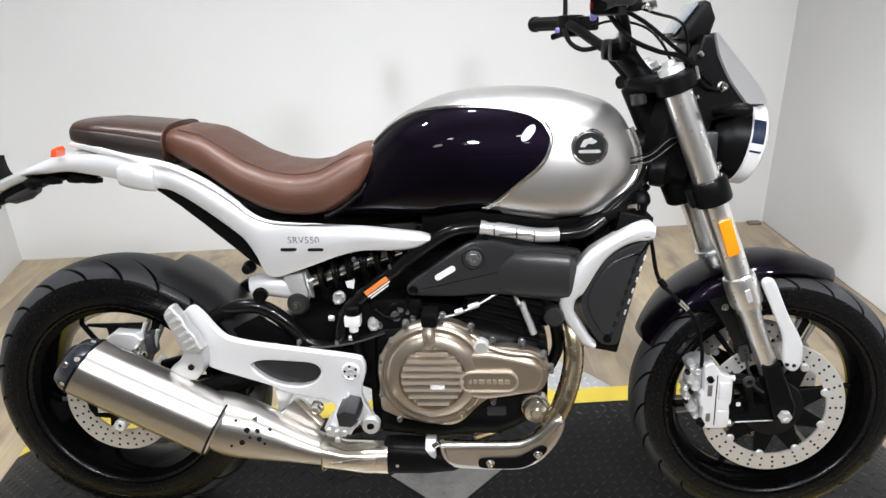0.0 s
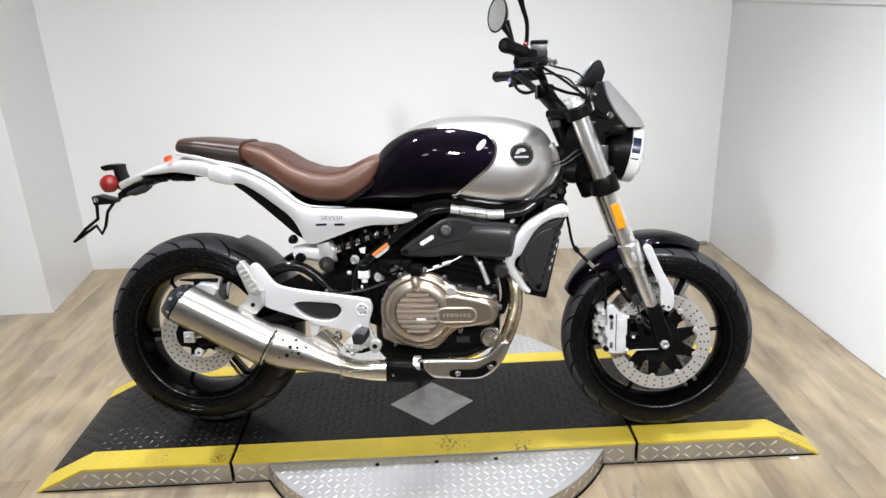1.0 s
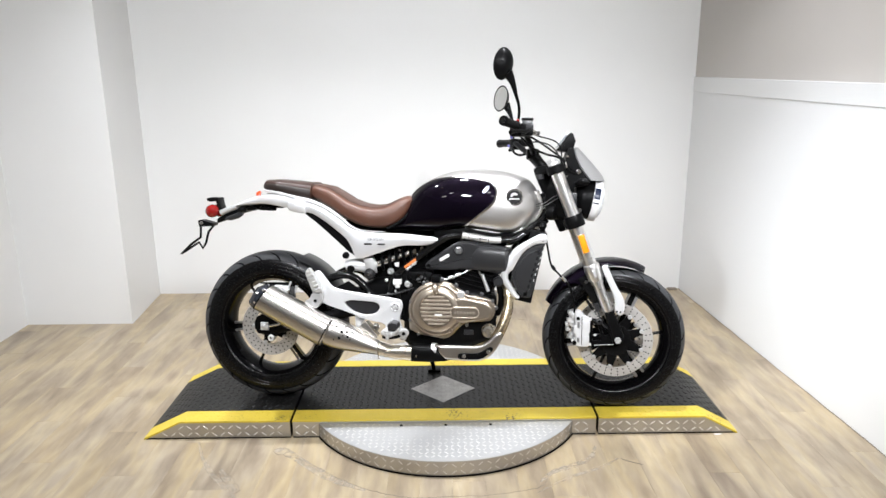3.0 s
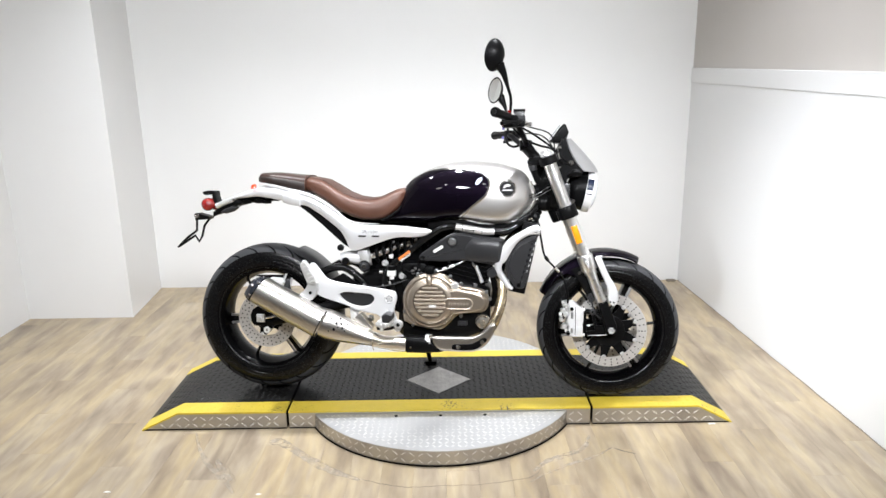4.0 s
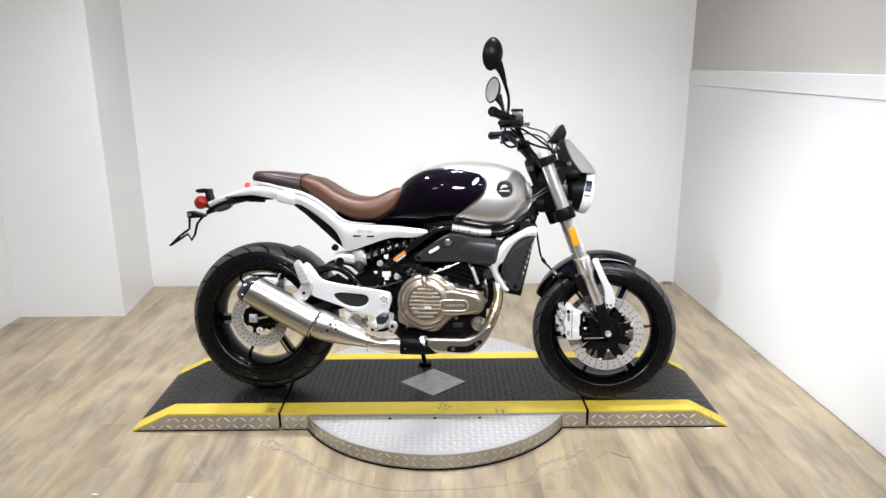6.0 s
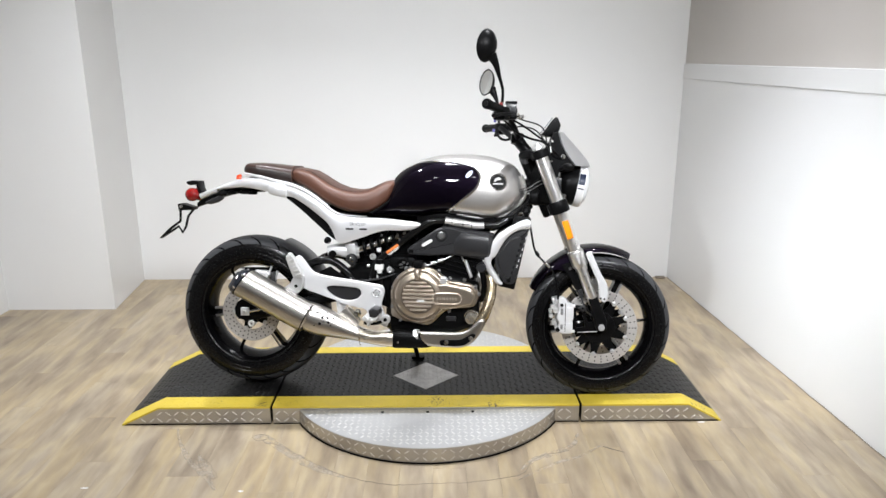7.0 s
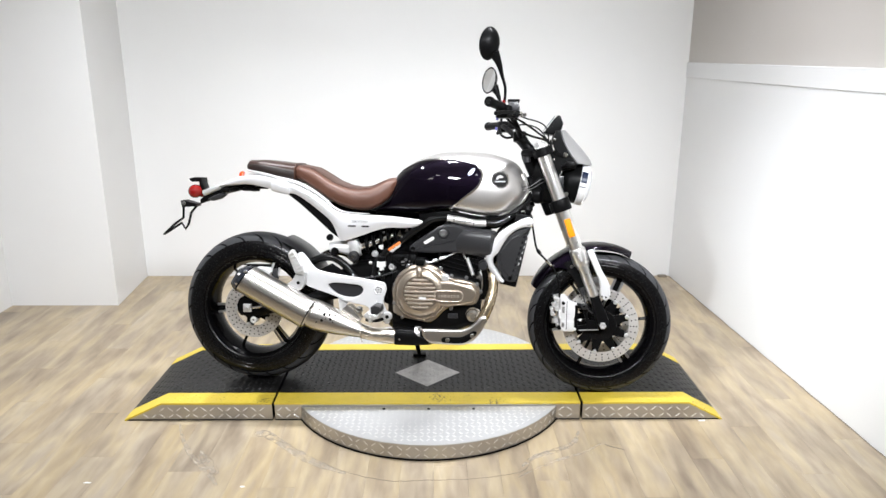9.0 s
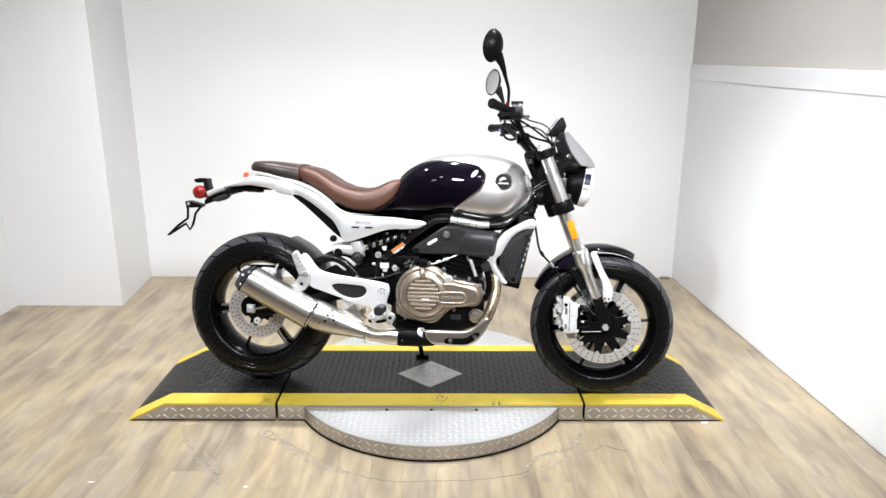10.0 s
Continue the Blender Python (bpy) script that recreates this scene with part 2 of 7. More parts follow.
# blue-grey base holds the white wall's reflection in the instrument face
M_SCREEN = mat("instrument_glass_sheen", (0.20, 0.22, 0.25), 0.10, 0, 0.1, 8, 0, 80, 1.0, 0.03)
M_EMBLEM = mat("lavender_emblem", (0.50, 0.53, 0.68), 0.35, 0.2, 0.05, 30)
M_SPOKE = mat("satin_spoke", (0.34, 0.34, 0.345), 0.32, 0.9, 0.1, 20, 0, 80, 0, 0.05)
M_SCREENPAINT = mat("grey_silver_paint", (0.40, 0.40, 0.405), 0.40, 0.7, 0.04, 5, 0, 90, 0, 0.04)
M_DIAMOND = mat("scuffed_bare_plate", (0.40, 0.39, 0.38), 0.45, 0.9, 0.35, 24, 0.25, 60)
M_FORK = mat("brushed_fork_tube", (0.78, 0.77, 0.755), 0.28, 0.95, 0.02, 6, 0, 70, 0, 0.02)
M_BADGE = mat("badge_dark_chrome", (0.13, 0.13, 0.135), 0.2, 0.9, 0.1, 40, 0, 80, 0, 0.04)
M_RIM = mat("gloss_black_rim", (0.0016, 0.0016, 0.0018), 0.10, 0, 0.2, 8, 0, 80, 0.0, 0.05, spec=0.06)
M_CAP = mat("dark_blue_grey_cap", (0.022, 0.025, 0.034), 0.24, 0.3, 0.2, 20, 0, 80, 0.3, 0.05)
M_PALESTEEL = mat("pale_heat_tinted_steel", (0.74, 0.69, 0.60), 0.22, 0.9, 0.14, 14, 0.35, 22, 0, 0.06)
M_NAVY = mat("dark_blue_window", (0.012, 0.017, 0.035), 0.25, 0, 0.1, spec=0.15)


def lamp_mat(name, strength):
    m = bpy.data.materials.new(name)
    m.use_nodes = True
    b = m.node_tree.nodes["Principled BSDF"]
    b.inputs["Emission Color"].default_value = (1, 0.97, 0.93, 1)
    b.inputs["Emission Strength"].default_value = strength
    return m


M_SPOT = lamp_mat("spot_lens", 12)


# ---- mesh helpers ----
def finish(bm, name, material, angle=32):
    bmesh.ops.remove_doubles(bm, verts=bm.verts, dist=1e-5)
    bmesh.ops.recalc_face_normals(bm, faces=bm.faces)
    me = bpy.data.meshes.new(name)
    bm.to_mesh(me)
    bm.free()
    me.materials.append(material)
    me.shade_smooth()
    me.set_sharp_from_angle(angle=radians(angle))
    for f in me.polygons:
        if len(f.vertices) > 8:
            f.use_smooth = False
    return me


def thing(name, label, category, m=None, group="", kind=""):
    ob = new(name)
    ob.empty_display_size = 0.1
    if m is not None:
        ob.matrix_world = m
    return tagged(ob, label, category, group, kind)


def part(name, bm, material, parent, label="", at=None, angle=32):
    ob = new(name, finish(bm, name, material, angle))
    ob.parent = parent
    if at is not None:
        ob.matrix_basis = at
    return tagged(ob, label) if label else ob


def curve_points(pts, n=4, closed=False):
    """Points of a smooth line through pts."""
    pts = [Vector(p) for p in pts]
    out, m = [], len(pts)
    last = m if closed else m - 1
    for i in range(last):
        if closed:
            a, b, c, d = pts[i - 1], pts[i], pts[(i + 1) % m], pts[(i + 2) % m]
        else:
            a, b, c, d = pts[max(i - 1, 0)], pts[i], pts[i + 1], pts[min(i + 2, m - 1)]
        for k in range(n):
            t = k / n
            out.append(0.5 * (2 * b + (c - a) * t + (2 * a - 5 * b + 4 * c - d) * t * t + (3 * b - a - 3 * c + d) * t ** 3))
    if not closed:
        out.append(pts[-1])
    return out


def grid_faces(bm, rows, wrap_u=False, wrap_v=False):
    """Quads between rows of vertices."""
    vs = [[bm.verts.new(p) for p in r] for r in rows]
    nu, nv = len(vs), len(vs[0])
    for i in range(nu if wrap_u else nu - 1):
        for j in range(nv if wrap_v else nv - 1):
            q = (vs[i][j], vs[i][(j + 1) % nv], vs[(i + 1) % nu][(j + 1) % nv], vs[(i + 1) % nu][j])
            bm.faces.new(q)
    return vs


def tube(path, r, seg=12, smooth=0, bm=None, cap=True, flat=1.0):
    """A pipe along a path; r is one radius or one for each point."""
    bm = bm or bmesh.new()
    pts = curve_points(path, smooth) if smooth else [Vector(p) for p in path]
    n = len(pts)
    if isinstance(r, (int, float)):
        rad = [r] * n
    else:
        rad = [float(np.interp(i / (n - 1), np.linspace(0, 1, len(r)), r)) for i in range(n)]
    tang = [(pts[min(i + 1, n - 1)] - pts[max(i - 1, 0)]).normalized() for i in range(n)]
    up = Vector((0, 1, 0)) if abs(tang[0].y) < 0.9 else Vector((0, 0, 1))
    side = tang[0].cross(up).normalized()
    rows = []
    for i in range(n):
        side = (side - tang[i] * side.dot(tang[i])).normalized()
        other = tang[i].cross(side)
        rows.append([pts[i] + rad[i] * (math.cos(a) * side + flat * math.sin(a) * other)
                     for a in [2 * math.pi * k / seg for k in range(seg)]])
    vs = grid_faces(bm, rows, wrap_v=True)
    if cap:
        bm.faces.new(vs[0])
        bm.faces.new(vs[-1])
    return bm


def lathe(profile, a=(0, 0, 0), b=(0, 1, 0), seg=48, bm=None, arc=(0, 2 * math.pi), squash=1.0):
    """A turned body: profile rows are (radius, distance along the axis from a towards b)."""
    bm = bm or bmesh.new()
    a, ax = Vector(a), (Vector(b) - Vector(a)).normalized()
    u = ax.cross(Vector((0, 1, 0)) if abs(ax.y) < 0.9 else Vector((0, 0, 1))).normalized()
    w = ax.cross(u)
    full = abs(arc[1] - arc[0] - 2 * math.pi) < 1e-6
    k = seg if full else seg + 1
    rows = []
    for i in range(k):
        t = arc[0] + (arc[1] - arc[0]) * i / seg
        rows.append([a + ax * h + r * (math.cos(t) * u * squash + math.sin(t) * w) for r, h in profile])
    grid_faces(bm, rows, wrap_u=full)
    return bm


def rod(p, q, r, seg=12, bevel=0.15, bm=None):
    """A cylinder from p to q with softened ends."""
    h = (Vector(q) - Vector(p)).length
    c = min(r * bevel, h * 0.3)
    return lathe([(0, 0), (r - c, 0), (r, c), (r, h - c), (r - c, h), (0, h)], p, q, seg, bm)


def bolt(p, q, r, bm=None):
    """A hexagon head with a washer and a socket, pointing from p to q."""
    p, q = Vector(p), Vector(q)
    h = (q - p).length
    bm = rod(p, p + (q - p) * 0.3, r * 1.3, 14, 0.1, bm)
    lathe([(r, h * 0.3), (r, h * 0.9), (r * 0.9, h), (r * 0.5, h), (r * 0.45, h * 0.75), (0, h * 0.75)], p, q, 6, bm)
    return bm


def plate(outline, y0, y1, holes=(), bevel=0.003, segs=2, bm=None):
    """A plate cut to an outline in x and z, between two depths, with softened rims."""
    own = bmesh.new()
    edges = []
    for loop in (outline, *holes):
        vs = [own.verts.new((p[0], y0, p[1])) for p in loop]
        edges += [own.edges.new((vs[i], vs[(i + 1) % len(vs)])) for i in range(len(vs))]
    if holes:
        bmesh.ops.triangle_fill(own, edges=edges, use_beauty=True)
    else:
        own.faces.new([e.verts[0] for e in edges])
    top = bmesh.ops.extrude_face_region(own, geom=list(own.faces))
    bmesh.ops.translate(own, verts=[v for v in top["geom"] if isinstance(v, bmesh.types.BMVert)], vec=(0, y1 - y0, 0))
    bmesh.ops.recalc_face_normals(own, faces=own.faces)
    if bevel:
        own.normal_update()
        rim = [e for e in own.edges if len(e.link_faces) == 2 and abs(e.link_faces[0].normal.y - e.link_faces[1].normal.y) > 0.7]
        bmesh.ops.bevel(own, geom=rim, offset=bevel, segments=segs, affect="EDGES", profile=0.6)
    if bm is None:
        return own
    me = bpy.data.meshes.new("tmp")
    own.to_mesh(me)
    own.free()
    bm.from_mesh(me)
    bpy.data.meshes.remove(me)
    return bm


def box(x0, x1, y0, y1, z0, z1, bevel=0.004, segs=2, bm=None, m=None):
    own = bmesh.new()
    t = Matrix.Translation(((x0 + x1) / 2, (y0 + y1) / 2, (z0 + z1) / 2)) @ Matrix.Diagonal((x1 - x0, y1 - y0, z1 - z0, 1))
    bmesh.ops.create_cube(own, size=1, matrix=t)
    if bevel:
        bmesh.ops.bevel(own, geom=list(own.edges), offset=bevel, segments=segs, affect="EDGES", profile=0.6)
    if m is not None:
        bmesh.ops.transform(own, matrix=m, verts=own.verts)
    if bm is None:
        return own
    me = bpy.data.meshes.new("tmp")
    own.to_mesh(me)
    own.free()
    bm.from_mesh(me)
    bpy.data.meshes.remove(me)
    return bm


def ribbon(top, bottom, depth, thick, bulge=0.0, n=4, across=6, sign=-1):
    """A curved shell between two lines in x and z; depth(x) is how far it stands from the middle, on one side."""
    a, b = curve_points([(p[0], 0, p[1]) for p in top], n), curve_points([(p[0], 0, p[1]) for p in bottom], n)
    outer, inner = [], []
    for p, q in zip(a, b):
        ro, ri = [], []
        for k in range(across + 1):
            v = k / across
            c = p.lerp(q, v)
            y = depth(c.x) + bulge * math.sin(math.pi * v) ** 0.7
            ro.append((c.x, sign * y, c.z))
            ri.append((c.x, sign * (y - thick), c.z))
        outer.append(ro)
        inner.append(ri)
    bm = bmesh.new()
    loop = [list(o) + list(reversed(i)) for o, i in zip(outer, inner)]
    vs = grid_faces(bm, loop, wrap_v=True)
    bm.faces.new(vs[0])
    bm.faces.new(vs[-1])
    return bm


def loft(stations, seg=28, power=2.5, flat_bottom=0.5):
    """A body along x; stations are (x, bottom, top, half width). The lower half is squarer by flat_bottom."""
    rows = []
    for x, zb, zt, w in stations:
        zm, h = (zb + zt) / 2, (zt - zb) / 2
        row = []
        for k in range(seg):
            a = 2 * math.pi * k / seg
            c, s = math.cos(a), math.sin(a)
            pw = 2 / power if s >= 0 else 2 / (power + 4 * flat_bottom)
            row.append((x, w * math.copysign(abs(c) ** pw, c), zm + h * math.copysign(abs(s) ** pw, s)))
        rows.append(row)
    bm = bmesh.new()
    vs = grid_faces(bm, rows, wrap_v=True)
    bm.faces.new(vs[0])
    bm.faces.new(vs[-1])
    return bm


def interp(table, x):
    return float(np.interp(x, [t[0] for t in table], [t[1] for t in table]))


def eased(table, x, reach):
    """As interp, with its corners rounded off."""
    xs, ys = [t[0] for t in table], [t[1] for t in table]
    return float(np.mean(np.interp(x + reach * np.linspace(-1, 1, 9), xs, ys)))


# ---- the room ----
BACK, LEFT, FRONT = 1.975, -2.29, -6.5
PILLAR_X0, PILLAR_X1, PILLAR_Y = -1.705, -1.65, 1.39
RIGHT_BACK, RIGHT_FRONT = 1.885, 2.278      # the right wall runs slightly askew


def solid(name, pts, z0, z1, material, label, kind="structure", category="wall"):
    """An upright body over a plan outline."""
    bm = bmesh.new()
    low = [bm.verts.new((x, y, z0)) for x, y in pts]
    high = [bm.verts.new((x, y, z1)) for x, y in pts]
    n = len(pts)
    for i in range(n):
        bm.faces.new((low[i], low[(i + 1) % n], high[(i + 1) % n], high[i]))
    bm.faces.new(low)
    bm.faces.new(high)
    ob = new(name, finish(bm, name, material))
    return tagged(ob, label, category, kind=kind)


solid("wall_back", [(PILLAR_X0, BACK), (RIGHT_BACK + 0.3, BACK), (RIGHT_BACK + 0.3, BACK + 0.12), (PILLAR_X0, BACK + 0.12)],
      -0.02, CEILING, M_WALL, "plain white painted wall behind the motorcycle")
solid("wall_corner", [(LEFT, PILLAR_Y), (PILLAR_X1, PILLAR_Y), (PILLAR_X0, BACK), (PILLAR_X0, BACK + 0.12), (LEFT, BACK + 0.12)],
      -0.02, CEILING, M_WALL, "white boxed-out wall corner beside the back wall")
solid("wall_left", [(LEFT - 0.12, -0.6), (LEFT, -0.6), (LEFT, BACK + 0.12), (LEFT - 0.12, BACK + 0.12)], -0.02, CEILING, M_WALL,
      "plain white painted side wall")
# added walls, never in view: they shape the fill light
solid("unseen_wall_left", [(LEFT - 0.12, FRONT), (LEFT, FRONT), (LEFT, -0.601), (LEFT - 0.12, -0.601)], -0.02, CEILING, M_DIM,
      "added grey side wall out of view, steering the fill light")
solid("unseen_wall_front", [(LEFT - 0.12, FRONT - 0.12), (3.0, FRONT - 0.12), (3.0, FRONT), (LEFT - 0.12, FRONT)], -0.02, CEILING, M_DIM,
      "added grey wall behind the camera, steering the fill light")


def right_x(y):
    return RIGHT_BACK + (RIGHT_FRONT - RIGHT_BACK) * (BACK - y) / (BACK - FRONT)


solid("wall_right", [(right_x(BACK), BACK), (right_x(FRONT), FRONT), (right_x(FRONT) + 0.12, FRONT), (right_x(BACK) + 0.12, BACK)],
      -0.02, 1.335, M_GLOSSWALL, "glossy white panelled lower side wall")
solid("wall_right_upper", [(right_x(BACK) + 0.004, BACK), (right_x(FRONT) + 0.004, FRONT), (right_x(FRONT) + 0.12, FRONT), (right_x(BACK) + 0.12, BACK)],
      1.336, CEILING, M_GREIGE, "greige upper side wall above the white rail")
rail = bmesh.new()
prof = [(-0.003, 1.333), (-0.005, 1.335), (-0.005, 1.423), (-0.002, 1.426), (0.003, 1.426), (0.003, 1.333)]
grid_faces(rail, [[(right_x(y) + dx, y, z) for dx, z in prof] for y in (BACK - 0.001, FRONT + 0.001)], wrap_v=True)
tagged(new("trim", finish(rail, "trim", M_GLOSSWALL)), "white painted rail board along the side wall", "wall rail", kind="structure")
# added ceiling, out of view; its grey limits the bounce
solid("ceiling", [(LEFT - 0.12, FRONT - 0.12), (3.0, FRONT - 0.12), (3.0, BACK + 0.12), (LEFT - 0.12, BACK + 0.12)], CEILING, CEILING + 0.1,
      M_DIM, "added grey ceiling out of view, steering the fill light", category="ceiling")
floor = solid("floor", [(LEFT - 0.12, FRONT - 0.12), (3.0, FRONT - 0.12), (3.0, BACK + 0.12), (LEFT - 0.12, BACK + 0.12)], -0.1, -0.004,
              M_GROUT, "pale wood-look vinyl plank floor, streaked tan and grey", category="floor")

# ceiling lamps
for px, py, pw, spread in SPOTS:
    lamp = thing("downlight", "small round ceiling downlight, lit", "ceiling light", pose(px, py, CEILING), "downlights")
    part("ring", lathe([(0.068, -0.012), (0.085, -0.012), (0.09, -0.002), (0.09, -0.0005), (0.068, -0.0005)], (0, 0, 0), (0, 0, 1), 24), M_WALL, lamp)
    part("lens", lathe([(0, -0.008), (0.067, -0.008), (0.067, -0.002), (0, -0.002)], (0, 0, 0), (0, 0, 1), 24), M_SPOT, lamp)


# bodies for the added flood heads, all out of view
for px, py, tilt, turn, pw, spread in WASH:
    lamp = thing("added_washer", "added swivelling round flood light out of view, lit", "ceiling light", pose(px, py, CEILING), "wall washers")
    head = pose(0, 0, -0.30, tilt, 0, turn)
    part("base", lathe([(0, -0.02), (0.05, -0.02), (0.055, -0.012), (0.055, -0.0005), (0, -0.0005)], (0, 0, 0), (0, 0, 1), 24), M_WALL, lamp)
    part("stem", rod((0, 0, -0.02), (0, 0, -0.24), 0.010), M_WALL, lamp)
    part("can", lathe([(0.125, 0.004), (0.132, 0.004), (0.134, 0.020), (0.125, 0.11), (0.11, 0.125), (0, 0.125), (0, 0.115), (0.108, 0.112), (0.123, 0.02), (0.125, 0.004)], (0, 0, 0), (0, 0, 1), 28), M_WALL, lamp, "", head)
    part("lens", lathe([(0, 0.012), (0.121, 0.012), (0.121, 0.016), (0, 0.016)], (0, 0, 0), (0, 0, 1), 24), M_SPOT, lamp, "", head)


# ---- ramp platform and turntable ----
X0, X1, KNEE0, KNEE1 = -1.018, 1.478, -0.86, 1.335
DEEP, TOP = 0.60, 0.08
SLOT0, SLOT1, GAP = -0.397, 0.886, 0.011
DISC_X, DISC_Y, DISC_R = 0.250, 0.300, 0.612


def deck_z(x):
    return interp([(X0, 0.004), (KNEE0, TOP), (KNEE1, TOP), (X1, 0.004)], x)


def strip(x0, x1, y0, y1, lift, thick):
    """A sheet that follows the deck's slopes."""
    xs = sorted({x0, x1, *[k for k in (KNEE0, KNEE1) if x0 < k < x1]})
    rows = [[(x, y0, deck_z(x) + lift), (x, y1, deck_z(x) + lift), (x, y1, deck_z(x) + lift - thick), (x, y0, deck_z(x) + lift - thick)] for x in xs]
    bm = bmesh.new()
    vs = grid_faces(bm, rows, wrap_v=True)
    bm.faces.new(vs[0])
    bm.faces.new(vs[-1])
    return bm


def lug_mesh(name, spots, length, width, height, material, parent, label=""):
    """Raised tread lugs; each spot is a place, a way along it and a normal."""
    verts, faces = [], []
    for p, d, nrm in spots:
        p, d, nrm = Vector(p), Vector(d).normalized(), Vector(nrm)
        s = nrm.cross(d)
        k = len(verts)
        for a, b, h in ((-1, 0, 0), (-0.35, -1, 0), (0.35, -1, 0), (1, 0, 0), (0.35, 1, 0), (-0.35, 1, 0), (-0.5, 0, 1), (0.5, 0, 1)):
            verts.append(p + d * (a * length / 2) + s * (b * width / 2) + nrm * (h * height - 0.0005))
        faces += [[k, k + 1, k + 6], [k + 1, k + 2, k + 7, k + 6], [k + 2, k + 3, k + 7], [k + 3, k + 4, k + 7], [k + 4, k + 5, k + 6, k + 7], [k + 5, k, k + 6]]
    me = bpy.data.meshes.new(name)
    me.from_pydata([tuple(v) for v in verts], [], faces)
    me.materials.append(material)
    ob = new(name, me)
    ob.parent = parent
    return tagged(ob, label, kind="stuff")


def section(name, x0, x1, label):
    t = thing(name, label, "ramp", None, "ramp platform sections")
    # closed body with a plain underside
    xs = sorted({x0, x1, *[k for k in (KNEE0, KNEE1) if x0 < k < x1]})
    bm = bmesh.new()
    rows = [[(x, 0.004, 0.001), (x, 0.004, deck_z(x) - 0.006), (x, DEEP - 0.004, deck_z(x) - 0.006), (x, DEEP - 0.004, 0.001)] for x in xs]
    vs = grid_faces(bm, rows, wrap_v=True)
    bm.faces.new(vs[0])
    bm.faces.new(vs[-1])
    part("frame", bm, M_BLACK, t)
    part("deck_mat", strip(x0, x1, 0.084, DEEP - 0.066, 0.0, 0.006), M_MAT, t, "black rubber tread mat")
    part("yellow_stripe", strip(x0, x1, -0.008, 0.0835, 0.001, 0.008), M_YELLOW, t, "worn yellow edge stripe")
    part("yellow_stripe", strip(x0, x1, DEEP - 0.0655, DEEP + 0.004, 0.001, 0.008), M_YELLOW, t, "worn yellow edge stripe")
    # galvanised skirt
    skirt = bmesh.new()
    rows = [[(x, -0.004, 0.003), (x, -0.004, deck_z(x) - 0.0075), (x, 0.0035, deck_z(x) - 0.0075), (x, 0.0035, 0.003)] for x in xs]
    vs = grid_faces(skirt, rows, wrap_v=True)
    skirt.faces.new(vs[0])
    skirt.faces.new(vs[-1])
    part("skirt", skirt, M_TREAD, t, "galvanised tread-plate skirt")
    part("foot_seal", box(x0, x1, -0.0065, 0.002, 0.0002, 0.0045, 0.001, 1), M_BLACK, t, "black rubber seal under the skirt")
    spots = []
    for i, x in enumerate(np.arange(x0 + 0.020, x1 - 0.016, 0.0345)):
        for j in range(2):
            z = 0.019 + j * 0.031
            if z > deck_z(x) - 0.018 or (DISC_X - x) ** 2 < 0.52 ** 2 and j < 9 and name == "ramp_middle":
                continue
            spots.append(((x, -0.004, z), (1, 0, 0.8 if (i + j) % 2 else -0.8), (0, -1, 0)))
    lug_mesh("tread_relief", spots, 0.035, 0.0076, 0.0022, M_LUG, t)
    spots = []
    for i, x in enumerate(np.arange(x0 + 0.015, x1 - 0.01, 0.026)):
        for j, y in enumerate(np.arange(0.10, DEEP - 0.075, 0.026)):
            if abs(x - 0.24) / 0.150 + abs(y - 0.277) / 0.142 < 1.05:
                continue
            if abs(x - x0) < 0.02 or abs(x - x1) < 0.02:
                continue
            sl = (deck_z(x + 0.001) - deck_z(x - 0.001)) / 0.002
            nrm = Vector((-sl, 0, 1)).normalized()
            spots.append(((x, y, deck_z(x)), Vector((1, 1 if (i + j) % 2 else -1, sl)), nrm))
    yel = []
    for i, x in enumerate(np.arange(x0 + 0.02, x1 - 0.015, 0.026)):
        if KNEE0 < x < KNEE1:
            yel += [((x, y, TOP + 0.001), (1, 1 if (i + j) % 2 else -1, 0), (0, 0, 1)) for j, y in enumerate((0.012, 0.038, 0.064))]
    lug_mesh("stripe_relief", yel, 0.022, 0.006, 0.0014, M_YELLOW, t)
    lug_mesh("mat_relief", spots, 0.025, 0.0075, 0.0024, M_MATLUG, t)
    return t


section("ramp_end", X0, SLOT0 - GAP / 2, "black sloping ramp end with yellow edges and tread-plate skirt")
mid = section("ramp_middle", SLOT0 + GAP / 2, SLOT1 - GAP / 2, "black raised ramp middle with yellow edges and a bare metal diamond")
section("ramp_end", SLOT1 + GAP / 2, X1, "black sloping ramp end with yellow edges and tread-plate skirt")
dia = bmesh.new()
c = [(0.24 - 0.146, 0.277), (0.24, 0.277 - 0.138), (0.24 + 0.146, 0.277), (0.24, 0.277 + 0.138)]
grid_faces(dia, [[(x, y, TOP + 0.002) for x, y in c], [(x, y, TOP - 0.004) for x, y in c]], wrap_v=True)
dia.verts.ensure_lookup_table()
dia.faces.new([dia.verts[i] for i in range(4)])
part("diamond_insert", dia, M_DIAMOND, mid, "scuffed bare metal diamond set into the mat")
lug_mesh("diamond_relief", [((x, y, TOP + 0.002), (1, 1 if (i + j) % 2 else -1, 0), (0, 0, 1))
                          for i, x in enumerate(np.arange(0.10, 0.39, 0.019)) for j, y in enumerate(np.arange(0.145, 0.42, 0.019))
                          if abs(x - 0.24) / 0.146 + abs(y - 0.277) / 0.138 < 0.9], 0.017, 0.005, 0.0012, M_DIAMOND, mid)

table = thing("turntable", "round galvanised tread-plate turntable under the ramp", "turntable", pose(DISC_X, DISC_Y, 0))

